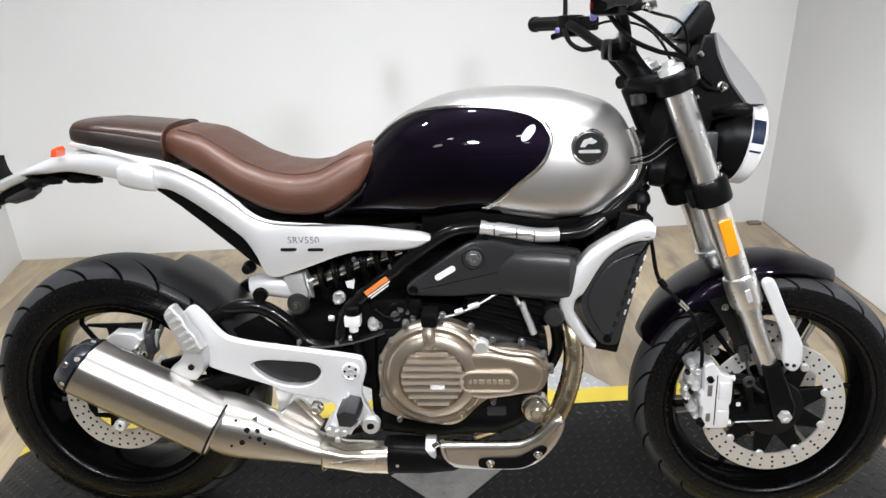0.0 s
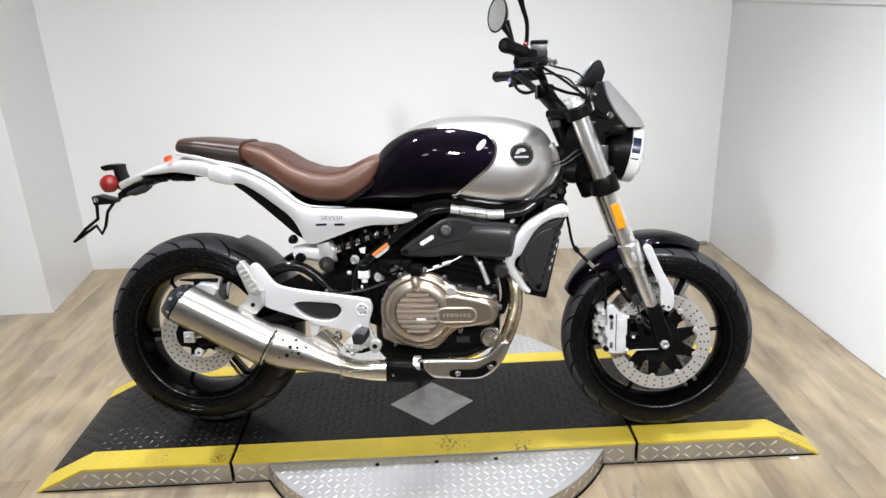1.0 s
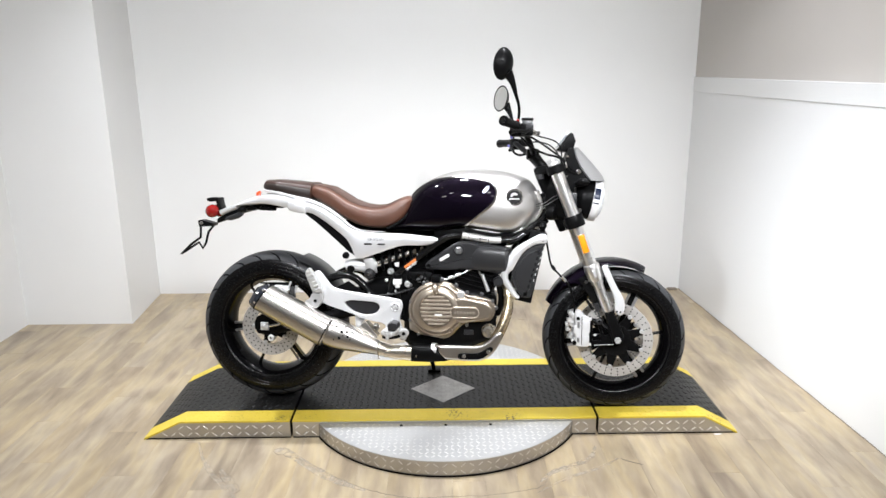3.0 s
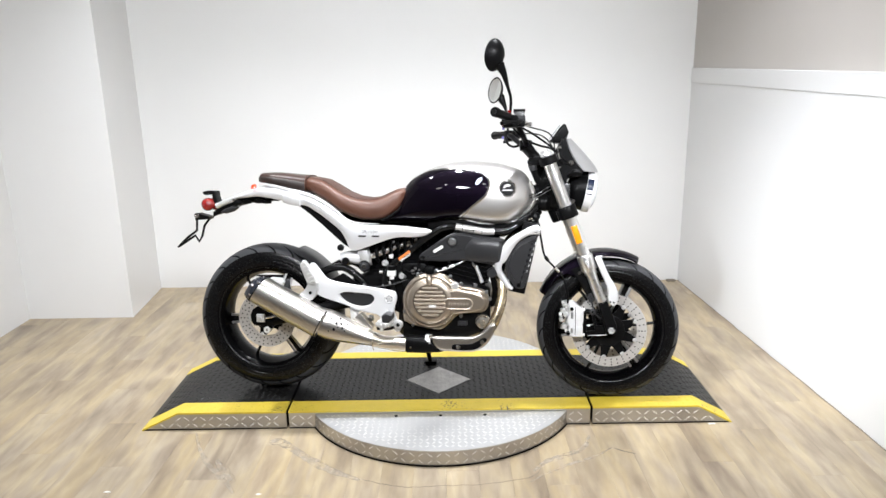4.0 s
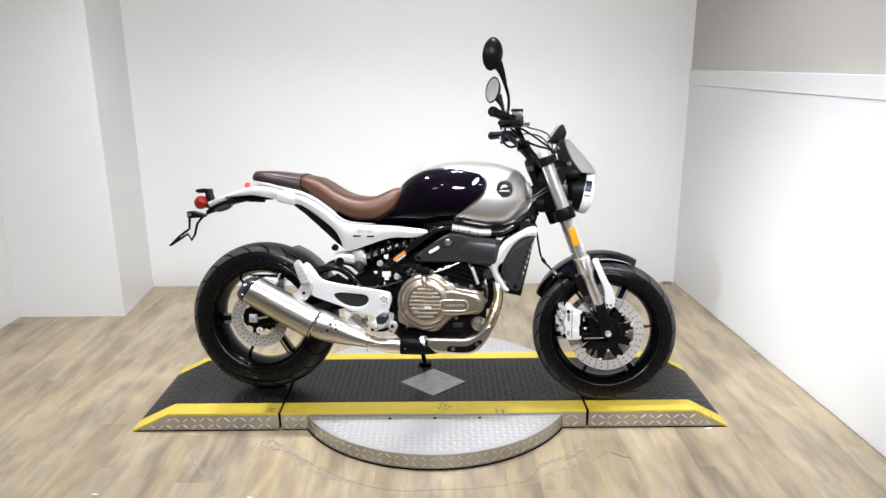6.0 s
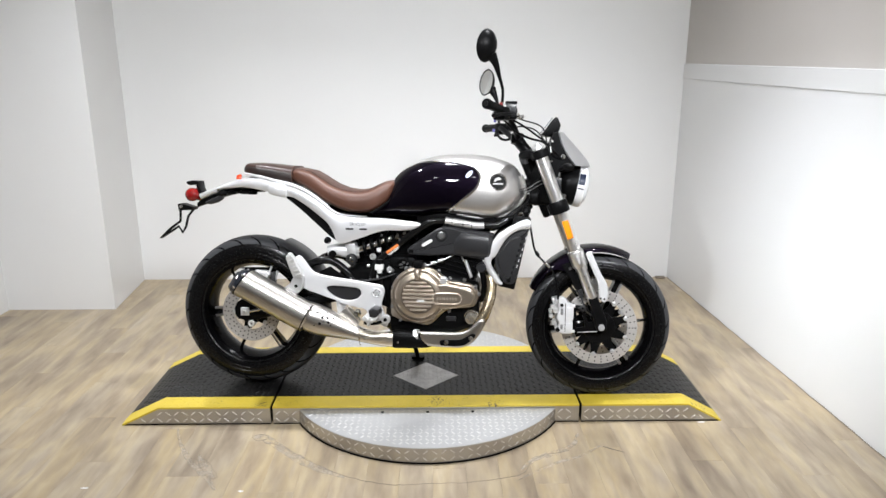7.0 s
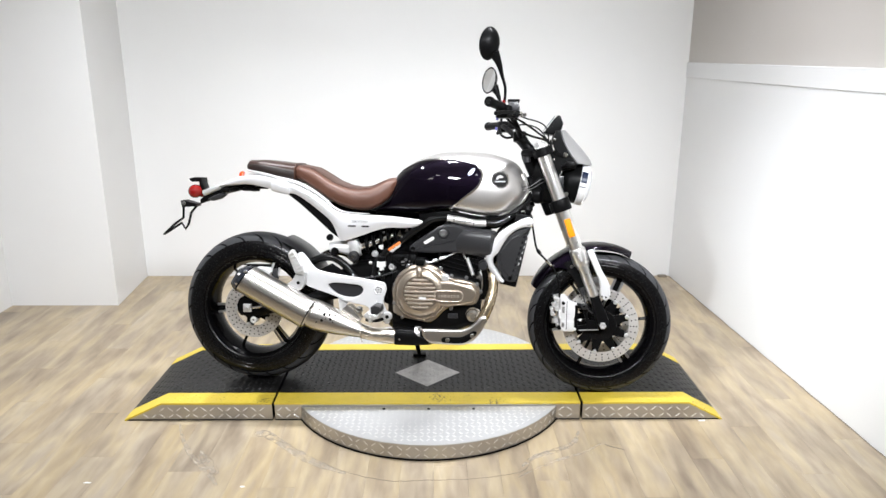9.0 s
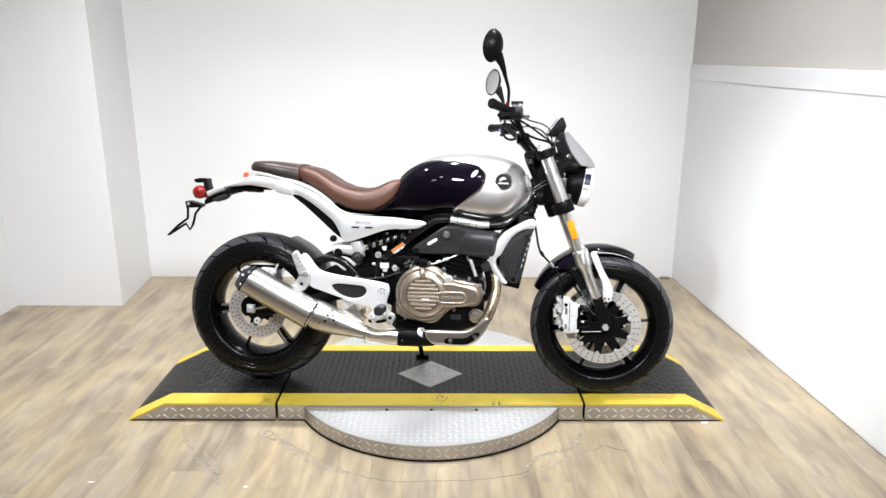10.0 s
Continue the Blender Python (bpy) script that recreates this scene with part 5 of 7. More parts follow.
def rim_at(outline, centre, ang):
    """How far the outline lies from the centre in a direction."""
    best, dx, dz = 0.0, math.cos(ang), math.sin(ang)
    for i in range(len(outline)):
        x0, z0 = outline[i][0] - centre[0], outline[i][1] - centre[1]
        x1, z1 = outline[(i + 1) % len(outline)][0] - centre[0], outline[(i + 1) % len(outline)][1] - centre[1]
        ex_, ez_ = x1 - x0, z1 - z0
        den = dx * ez_ - dz * ex_
        if abs(den) < 1e-12:
            continue
        t = (x0 * ez_ - z0 * ex_) / den
        u = (x0 * dz - z0 * dx) / den
        if t > 0 and -1e-6 <= u <= 1 + 1e-6:
            best = max(best, t)
    return best


RIMS = [rim_at(TANK, TC, 2 * math.pi * k / 360) for k in range(361)]


def tank_y(x, z):
    """Half width of the tank at a place of its side view."""
    dx, dz = x - TC[0], z - TC[1]
    ang = math.degrees(math.atan2(dz, dx)) % 360
    s = min(1.0, math.hypot(dx, dz) / float(np.interp(ang, range(361), RIMS)))
    wide = eased([(0.5, 0.100), (0.62, 0.120), (0.75, 0.145), (0.90, 0.160), (1.02, 0.160), (1.10, 0.143), (1.15, 0.125)], x, 0.07)
    low = eased([(0.745, 0.90), (0.80, 0.985), (0.88, 1.0), (1.0, 0.80)], z, 0.035)
    over = 0.5 + 0.5 * math.sin(math.radians(ang))
    return wide * low * (1 - s ** (9.0 - 5.4 * over)) ** (0.36 + 0.06 * over)


def skin(outline, centre, off, rings=14, sign=-1):
    """A sheet laid on the tank's side inside an outline, off metres proud."""
    bm = bmesh.new()
    rows = []
    for k in range(rings + 1):
        s = k / rings
        rows.append([(centre[0] + s * (x - centre[0]), centre[1] + s * (z - centre[1])) for x, z in outline])
    rows = [[(x, sign * (tank_y(x, z) + off), z) for x, z in r] for r in rows[1:]]
    vs = grid_faces(bm, rows, wrap_v=True)
    m = bm.verts.new((centre[0], sign * (tank_y(*centre) + off), centre[1]))
    for j in range(len(outline)):
        bm.faces.new((m, vs[0][j], vs[0][(j + 1) % len(outline)]))
    # turned-in lip
    n = len(outline)
    lip = [bm.verts.new((v.co.x, v.co.y - sign * (off + 0.004), v.co.z)) for v in vs[-1]]
    for j in range(n):
        bm.faces.new((vs[-1][j], vs[-1][(j + 1) % n], lip[(j + 1) % n], lip[j]))
    return bm


shell = bmesh.new()
for s in (-1, 1):
    rows = []
    for k in range(1, 25):
        f = 1 - (1 - k / 24) ** 1.7
        rows.append([(TC[0] + f * (x - TC[0]), s * tank_y(TC[0] + f * (x - TC[0]), TC[1] + f * (z - TC[1])) if k < 24 else 0.0, TC[1] + f * (z - TC[1])) for x, z in TANK])
    vs = grid_faces(shell, rows, wrap_v=True)
    m = shell.verts.new((TC[0], s * tank_y(*TC), TC[1]))
    for j in range(len(TANK)):
        shell.faces.new((m, vs[0][j], vs[0][(j + 1) % len(TANK)]))
tank = part("fuel_tank", shell, M_TANK, bike, "brushed warm silver fuel tank with purple-black side panels", None, 50)
PANEL = [(0.497, 0.753), (0.522, 0.782), (0.560, 0.837), (0.595, 0.889), (0.628, 0.925), (0.668, 0.951), (0.710, 0.967), (0.767, 0.974), (0.833, 0.974), (0.895, 0.966), (0.937, 0.951), (0.959, 0.923), (0.957, 0.894), (0.938, 0.862), (0.896, 0.827), (0.854, 0.791), (0.830, 0.776),
         (0.790, 0.772), (0.745, 0.764), (0.70, 0.755), (0.62, 0.752), (0.56, 0.752)]
PANEL = [(p.x, p.z) for p in curve_points([(x, 0, z) for x, z in PANEL], 4, True)]
for s in (-1, 1):
    side = part("side_panel", skin(PANEL, (0.76, 0.865), 0.004, 14, s), M_PURPLE, tank, "gloss purple-black knee panel", None, 50)
    edge = [(x, s * (tank_y(x, z) + 0.003), z) for x, z in PANEL if x > 0.60 and not (z < 0.775 and x < 0.83)]
    start = next(i for i in range(len(edge)) if (Vector(edge[i]) - Vector(edge[i - 1])).length > 0.05)
    edge = edge[start:] + edge[:start]
    part("piping", tube(edge, 0.0046, 8), M_CHROME, side, "bright metal piping")
    low = [(TC[0] + 0.985 * (x - TC[0]), s * (tank_y(TC[0] + 0.965 * (x - TC[0]), TC[1] + 0.965 * (z - TC[1])) + 0.001), TC[1] + 0.985 * (z - TC[1])) for x, z in TANK if z < 0.93 and x > 0.825]
    start = max(range(len(low)), key=lambda i: (Vector(low[i]) - Vector(low[i - 1])).length)
    low = low[start:] + low[:start]
    part("bottom_piping", tube(low, 0.0072, 8), M_CHROME, tank, "bright metal bottom seam")
    y = tank_y(1.033, 0.896) + 0.004
    bd = part("badge", lathe([(0, 0.006), (0.028, 0.006), (0.030, 0.004), (0.0335, 0.007), (0.036, 0.004), (0.037, -0.006)], (1.033, s * (y - 0.002), 0.896), (1.10, s * 2, 0.92), 40), M_CHROME, tank, "round chrome emblem with a dark field")
    part("badge_field", lathe([(0, 0.0068), (0.0285, 0.0068)], (1.033, s * (y - 0.002), 0.896), (1.10, s * 2, 0.92), 32), M_BADGE, bd)
    part("badge_bar", plate(oblong(1.012, 1.054, 0.889, 0.003), s * (y + 0.003), s * (y + 0.0075), (), 0), M_CAST, bd)
    part("badge_mark", plate([(1.015, 0.898), (1.022, 0.911), (1.036, 0.915), (1.047, 0.908), (1.040, 0.903), (1.030, 0.904), (1.024, 0.897)], s * (y + 0.003), s * (y + 0.0075), (), 0), M_CAST, bd)
    y = tank_y(0.917, 0.926)
    oval = [(0.917 + 0.019 * math.cos(a) * math.cos(0.85) - 0.0085 * math.sin(a) * math.sin(0.85), 0.926 + 0.019 * math.cos(a) * math.sin(0.85) + 0.0085 * math.sin(a) * math.cos(0.85)) for a in np.linspace(0, 2 * math.pi, 24, endpoint=False)]
    part("oval_emblem", skin(oval, (0.917, 0.926), 0.0065, 3, s), M_EMBLEM, side, "small oval lavender emblem")
part("filler_flap", lathe([(0, 0.006), (0.030, 0.005), (0.036, 0.0), (0.036, -0.01)], (0.93, 0, 0.999), (0.935, 0, 2), 28), M_CHROME, tank)

# ---- seat ----
top = [(0.165, 0.940), (0.20, 0.945), (0.252, 0.934), (0.287, 0.914), (0.34, 0.881), (0.393, 0.861), (0.447, 0.854), (0.493, 0.860), (0.538, 0.882), (0.566, 0.894), (0.590, 0.897), (0.606, 0.888)]
bot = [(0.165, 0.892), (0.182, 0.884), (0.215, 0.868), (0.265, 0.838), (0.315, 0.803), (0.365, 0.776), (0.417, 0.761), (0.468, 0.757), (0.507, 0.762), (0.539, 0.778), (0.576, 0.806), (0.598, 0.842), (0.606, 0.868)]
wid = [(0.165, 0.088), (0.20, 0.104), (0.30, 0.124), (0.42, 0.138), (0.50, 0.135), (0.55, 0.124), (0.59, 0.104), (0.604, 0.084)]
seat = part("seat", loft([(x, interp(bot, x), interp(top, x), interp(wid, x)) for x in np.linspace(0.165, 0.604, 44)], 40, 3.0, 0.3), M_LEATHER, bike, "brown leather rider seat", None, 60)
seam = [(x, -interp(wid, x) * 0.78, interp(top, x) - 0.006 * (1 - 0.3 * math.sin(x * 9))) for x in np.linspace(0.20, 0.56, 24)]
part("seam", tube(seam, 0.0009, 6), M_DARKLEATHER, seat, "stitched seam")


def seat_z(x, y):
    zt, zb, w = interp(top, x), interp(bot, x), interp(wid, x)
    return (zt + zb) / 2 + (zt - zb) / 2 * max(0.0, 1 - abs(y / w) ** 3) ** (1 / 3)


bm = bmesh.new()
rows = []
for x in np.linspace(0.205, 0.50, 26):
    e = 0.74 * min(1.0, ((x - 0.20) / 0.05) ** 0.5, ((0.515 - x) / 0.12) ** 0.5)
    rows.append([(x, v * e * interp(wid, x), seat_z(x, v * e * interp(wid, x)) + 0.0006 + 0.0004 * math.sin((x + 0.03 * abs(v)) * 150)) for v in np.linspace(-1, 1, 15)])
grid_faces(bm, rows)
part("seat_insert", bm, M_SEATTOP, seat, "darker pleated seat top", None, 60)
part("seat_edge", tube([(x + 0.004, -interp(wid, x) * 0.92, interp(bot, x) + 0.001) for x in np.linspace(0.50, 0.602, 12)], 0.005, 8), M_BLACK, seat)
rt = [(-0.046, 0.948), (-0.03, 0.962), (0.033, 0.964), (0.096, 0.959), (0.158, 0.952), (0.178, 0.949)]
rb = [(-0.046, 0.930), (-0.02, 0.922), (0.044, 0.906), (0.114, 0.888), (0.178, 0.872)]
pad = part("pillion_pad", loft([(x, interp(rb, x), interp(rt, x), interp([(-0.046, 0.05), (-0.03, 0.078), (0.02, 0.096), (0.178, 0.106)], x)) for x in np.linspace(-0.046, 0.178, 26)], 36, 3.0, 0.3), M_PADLEATHER, seat,
           "dark brown pillion pad with a black side", None, 60)
part("pad_base", loft([(x, interp(rb, x) - 0.008, interp(rb, x) + 0.80 * (interp(rt, x) - interp(rb, x)), interp([(-0.046, 0.055), (-0.03, 0.083), (0.02, 0.1005), (0.178, 0.1105)], x)) for x in np.linspace(-0.044, 0.176, 20)], 32, 3.5, 0.3), M_DARKLEATHER, pad)
x = 0.176
part("welt", tube([(x, 0.1085 * math.copysign(abs(math.cos(a)) ** 0.66, math.cos(a)), (interp(rt, x) + interp(rb, x)) / 2 + 0.5 * (interp(rt, x) - interp(rb, x) + 0.004) * math.copysign(abs(math.sin(a)) ** 0.66, math.sin(a))) for a in np.linspace(0, 2 * math.pi, 30)], 0.0020, 6), M_LEATHER, pad)

# ---- tail and side cowl ----
pairs = [(-0.172, 0.853, -0.170, 0.846), (-0.13, 0.868, -0.13, 0.850), (-0.09, 0.880, -0.085, 0.855), (-0.045, 0.890, -0.042, 0.859), (0.0, 0.896, 0.012, 0.854), (0.06, 0.894, 0.047, 0.848), (0.11, 0.880, 0.099, 0.839), (0.165, 0.870, 0.152, 0.826),
         (0.206, 0.857, 0.186, 0.820), (0.266, 0.826, 0.237, 0.790), (0.317, 0.790, 0.287, 0.753), (0.350, 0.765, 0.329, 0.718), (0.375, 0.753, 0.353, 0.680), (0.403, 0.746, 0.369, 0.642), (0.43, 0.744, 0.390, 0.633), (0.46, 0.743, 0.422, 0.641),
         (0.50, 0.742, 0.476, 0.660), (0.545, 0.741, 0.530, 0.680), (0.60, 0.738, 0.583, 0.692), (0.66, 0.732, 0.655, 0.693), (0.70, 0.728, 0.695, 0.700), (0.722, 0.721, 0.720, 0.714)]
deep = [(-0.18, 0.045), (-0.10, 0.075), (0.0, 0.098), (0.15, 0.112), (0.30, 0.120), (0.45, 0.126), (0.60, 0.136), (0.73, 0.146)]
cowl = None
for s in (-1, 1):
    bm = ribbon([(a, b) for a, b, c, d in pairs], [(c, d) for a, b, c, d in pairs], lambda x: interp(deep, x), 0.022, 0.008, 4, 8, s)
    if cowl is None:
        cowl = part("side_cowl", bm, M_WHITE, bike, "silver-white side cowl running from tail to tank", None, 50)
    else:
        part("far_cowl", bm, M_WHITE, cowl, "", None, 50)
    ledge = [(0.03, s * 0.095, 0.908), (0.10, s * 0.108, 0.890), (0.16, s * 0.112, 0.876), (0.206, s * 0.113, 0.862), (0.266, s * 0.116, 0.832), (0.317, s * 0.120, 0.796), (0.352, s * 0.124, 0.768), (0.40, s * 0.128, 0.752), (0.50, s * 0.130, 0.748)]
    part("cowl_ridge", tube(ledge, [0.004, 0.009, 0.008, 0.006, 0.001], 8, 4), M_WHITE, cowl)
    part("tail_blade", tube([(-0.03, s * 0.085, 0.916), (0.04, s * 0.100, 0.903), (0.12, s * 0.108, 0.880)], [0.004, 0.008, 0.005], 8, 4, None, True, 0.6), M_WHITE, cowl)
    part("grab_boss", loft([(0.085, 0.835, 0.872, 0.010), (0.105, 0.828, 0.880, 0.018), (0.135, 0.822, 0.880, 0.019), (0.158, 0.820, 0.868, 0.010)], 16, 2.4, 0), M_WHITE, cowl, "", Matrix.Translation((0, s * 0.122, 0)))
for x0, x1 in ((0.409, 0.443), (0.467, 0.500)):
    part("vent_slot", plate(oblong(x0, x1, 0.6955, 0.0032, 5), -(interp(deep, x0) + 0.0040), -(interp(deep, x0) + 0.0112), (), 0), M_INK, cowl)
tail = part("tail_deck", loft([(-0.175, 0.848, 0.858, 0.040), (-0.12, 0.856, 0.878, 0.062), (-0.06, 0.862, 0.896, 0.080), (0.0, 0.868, 0.910, 0.088), (0.10, 0.85, 0.885, 0.09)], 24, 3.0, 0.0), M_WHITE, cowl, "", None, 50)
txt = bpy.data.curves.new("model_text", "FONT")
txt.body, txt.size, txt.extrude, txt.space_character = "SRV550", 0.0205, 0.0003, 1.06
tmp = bpy.data.objects.new("tmp_text", txt)
scene.collection.objects.link(tmp)
bpy.context.view_layer.update()
me = bpy.data.meshes.new_from_object(tmp.evaluated_get(bpy.context.evaluated_depsgraph_get()))
bpy.data.objects.remove(tmp)
me.materials.clear()
me.materials.append(M_LETTER)
lettering = new("lettering", me)
lettering.parent = cowl
lettering.matrix_basis = pose(0.4245, -0.1316, 0.7085, 90, 0, -3.8)
tagged(lettering, "grey model lettering on the cowl")

# rear lamp, indicators, plate carrier
tl = part("tail_lamp", lathe([(0, 0.020), (0.012, 0.018), (0.022, 0.012), (0.028, 0.002), (0.029, -0.012), (0.024, -0.02), (0, -0.02)], (-0.288, -0.040, 0.823), (-0.30, -1, 0.823), 32), M_RED, bike, "round red tail lamp under a dark bracket")
part("lamp_far", lathe([(0, 0.020), (0.012, 0.018), (0.022, 0.012), (0.028, 0.002), (0.029, -0.012), (0.024, -0.02), (0, -0.02)], (-0.288, 0.050, 0.823), (-0.30, 1, 0.823), 24), M_RED, tl)
part("lamp_hood", plate([(-0.315, 0.878), (-0.312, 0.868), (-0.300, 0.863), (-0.272, 0.866), (-0.268, 0.845), (-0.258, 0.826), (-0.246, 0.832), (-0.255, 0.858), (-0.258, 0.882), (-0.29, 0.884)], -0.03, 0.03, (), 0.004), M_BLACK, tl)
br = part("tail_bracket", loft([(-0.275, 0.768, 0.790, 0.012), (-0.245, 0.778, 0.812, 0.020), (-0.20, 0.795, 0.838, 0.026), (-0.15, 0.815, 0.850, 0.030), (-0.10, 0.828, 0.856, 0.04), (-0.03, 0.836, 0.858, 0.05), (0.02, 0.838, 0.850, 0.04)], 18, 2.6, 0.2), M_BLACK, bike,
          "black plastic tail bracket")
part("bracket_lamp", loft([(-0.225, 0.786, 0.794, 0.006), (-0.20, 0.782, 0.806, 0.012), (-0.165, 0.792, 0.820, 0.014), (-0.145, 0.806, 0.822, 0.010)], 14, 2.2, 0), M_GREYPLASTIC, br, "", Matrix.Translation((0, -0.04, 0)))
for x, z, r in ((-0.142, 0.832, 0.013), (-0.10, 0.836, 0.010), (-0.045, 0.839, 0.011), (-0.01, 0.836, 0.009)):
    part("bracket_knob", tube([(x - 0.02, -0.055, z - 0.003), (x, -0.058, z), (x + 0.02, -0.056, z - 0.002)], [r * 0.6, r, r * 0.6], 10, 3), M_BLACK, br)
part("wire_tail", tube([(-0.17, -0.03, 0.845), (-0.21, -0.03, 0.832), (-0.25, -0.03, 0.815)], 0.012, 10, 3), M_CAST, br)
pc = part("plate_carrier", tube([(-0.352, -0.01, 0.758), (-0.354, -0.01, 0.705), (-0.40, -0.01, 0.672), (-0.446, -0.01, 0.628), (-0.405, -0.01, 0.655), (-0.362, -0.01, 0.682), (-0.345, -0.01, 0.655), (-0.330, -0.01, 0.680), (-0.318, -0.01, 0.728), (-0.290, -0.01, 0.762)], 0.0055, 8), M_BLACK, bike,
          "black wire number plate carrier, empty")
part("carrier_plate", plate([(-0.357, 0.780), (-0.345, 0.784), (-0.285, 0.768), (-0.292, 0.756), (-0.352, 0.752)], -0.03, 0.03, (), 0.003), M_BLACK, pc)
part("carrier_bolt", bolt((-0.340, -0.03, 0.770), (-0.340, -0.04, 0.770), 0.006), M_CHROME, pc)
part("rear_indicator", plate([(-0.060, 0.893), (-0.057, 0.908), (-0.048, 0.913), (-0.044, 0.906), (-0.048, 0.893)], -0.115, -0.08, (), 0.004), M_TAILORANGE, bike, "small red-orange rear indicator")
part("rear_indicator", plate([(-0.060, 0.893), (-0.057, 0.908), (-0.048, 0.913), (-0.044, 0.906), (-0.048, 0.893)], 0.08, 0.115, (), 0.004), M_TAILORANGE, bike, "small red-orange rear indicator")

# ---- side cover and radiator ----
sc = [(0.668, 0.612), (0.672, 0.600), (0.685, 0.595), (0.762, 0.592), (0.83, 0.597), (0.879, 0.594), (0.95, 0.584), (0.998, 0.582), (1.010, 0.65), (1.024, 0.684), (1.0, 0.692), (0.947, 0.697), (0.90, 0.700), (0.870, 0.708), (0.836, 0.713), (0.80, 0.708), (0.76, 0.684), (0.717, 0.654), (0.678, 0.626)]
sc = [(p.x, p.z) for p in curve_points([(x, 0, z) for x, z in sc], 3, True)]
cov = part("side_cover", plate(sc, -0.118, -0.146, (), 0.010, 3), M_GREYPLASTIC, bike, "charcoal plastic engine side cover")
part("cover_bulge", loft([(0.86, 0.605, 0.66, 0.004), (0.89, 0.598, 0.690, 0.018), (0.95, 0.590, 0.690, 0.024), (1.0, 0.588, 0.684, 0.020), (1.015, 0.60, 0.67, 0.006)], 20, 2.6, 0), M_GREYPLASTIC, cov, "", Matrix.Translation((0, -0.142, 0)))
part("cover_boss", lathe([(0.0, 0.012), (0.011, 0.012), (0.013, 0.010), (0.013, 0.006), (0.019, 0.006), (0.0215, 0.009), (0.0235, 0.006), (0.024, 0)], (0.808, -0.144, 0.677), (0.808, -1, 0.677), 32), M_GREYPLASTIC, cov)
part("boss_bolt", bolt((0.808, -0.150, 0.677), (0.808, -0.1595, 0.677), 0.0125), M_SPOKE, cov, "grey hexagon bolt")
part("cover_screw", lathe([(0, 0.003), (0.006, 0.003), (0.0095, 0.005), (0.011, 0)], (0.683, -0.144, 0.608), (0.683, -1, 0.608), 16), M_BLACK, cov)
part("light_insert", plate(oblong(-0.024, 0.024, 0, 0.0065, 6), -0.0015, 0.0015, (), 0), M_PAPER, cov, "pale oval insert", pose(0.7495, -0.1465, 0.645, 0, -31, 0))
part("cover_stay", box(0.826, 0.840, -0.14, -0.12, 0.705, 0.735, 0.003), M_BLACK, cov)
rad = part("radiator", box(-0.035, 0.035, -0.125, 0.125, -0.15, 0.15, 0.006, 2, None, Matrix.Translation((1.105, 0, 0.61)) @ pose(0, 0, 0, 0, 12, 0)), M_BLACK, bike, "black radiator with silver side shrouds")
inner = [(1.163, 0.708), (1.130, 0.700), (1.100, 0.688), (1.075, 0.668), (1.052, 0.638), (1.030, 0.596), (1.027, 0.565), (1.040, 0.530), (1.058, 0.500), (1.072, 0.484), (1.098, 0.482), (1.110, 0.497), (1.125, 0.560), (1.140, 0.625), (1.158, 0.694)]
inner = [(p.x, p.z) for p in curve_points([(x, 0, z) for x, z in inner], 2, True)]
arch_o = [(1.168, 0.738), (1.155, 0.747), (1.128, 0.740), (1.098, 0.724), (1.065, 0.705), (1.035, 0.683), (1.008, 0.642), (0.986, 0.594), (0.984, 0.565), (0.994, 0.539), (1.012, 0.512), (1.030, 0.488), (1.052, 0.478)]
arch_i = [(1.166, 0.710), (1.156, 0.709), (1.130, 0.706), (1.102, 0.694), (1.077, 0.674), (1.056, 0.646), (1.032, 0.602), (1.016, 0.585), (1.012, 0.566), (1.018, 0.548), (1.034, 0.523), (1.048, 0.500), (1.060, 0.486)]
for s in (-1, 1):
    part("radiator_cover", plate(inner, s * 0.120, s * 0.142, (), 0.006, 3), M_GREYPLASTIC, rad, "charcoal radiator side panel with slots")
    cx, cz = 1.092, 0.600
    raised = [(cx + 0.74 * (x - cx) - 0.004, cz + 0.78 * (z - cz)) for x, z in inner]
    part("radiator_panel", plate(raised, s * 0.139, s * 0.1445, (), 0.005, 4), M_GREYPLASTIC, rad)
    part("radiator_shroud", ribbon(arch_o, arch_i, lambda x: 0.146, 0.030, 0.008, 4, 6, s), M_WHITE, rad, "curved silver-white radiator shroud", None, 50)
    part("shroud_bolt", lathe([(0, 0.003), (0.006, 0.003), (0.008, 0.005), (0.010, 0)], (1.151, s * 0.148, 0.724), (1.151, s * 2, 0.724), 14), M_BLACK, rad)
    part("cover_bolt", lathe([(0, 0.003), (0.006, 0.003), (0.008, 0.005), (0.010, 0)], (1.083, s * 0.140, 0.497), (1.083, s * 2, 0.497), 14), M_BLACK, rad)
for k in range(8):
    p = Vector((1.150, -0.1432, 0.672)).lerp(Vector((1.103, -0.1432, 0.510)), k / 7)
    # added pale bars: the bright background seen through uncut slots
    if k < 6:
        part("slot_daylight", box(-0.0016, 0.0016, -0.002, 0.002, -0.0055, 0.0055, 0.0006), M_SATIN, rad, "added bright bar for the light seen through a slot", Matrix.Translation(p) @ pose(0, 0, 0, 0, 16, 0))
    part("slot", box(-0.003, 0.003, -0.002, 0.002, -0.006, 0.006, 0), M_INK, rad, "", Matrix.Translation(p + Vector((-0.014, -0.0005, -0.003))) @ pose(0, 0, 0, 0, 16, 0))
part("radiator_cap", lathe([(0, 0.02), (0.012, 0.02), (0.018, 0.012), (0.020, 0.0), (0.014, -0.01), (0.012, -0.03)], (1.150, -0.085, 0.775), (1.16, -0.085, 2), 16), M_BLACK, rad)
part("cap_clip", rod((1.125, -0.10, 0.765), (1.140, -0.115, 0.770), 0.008), M_CHROME, rad)
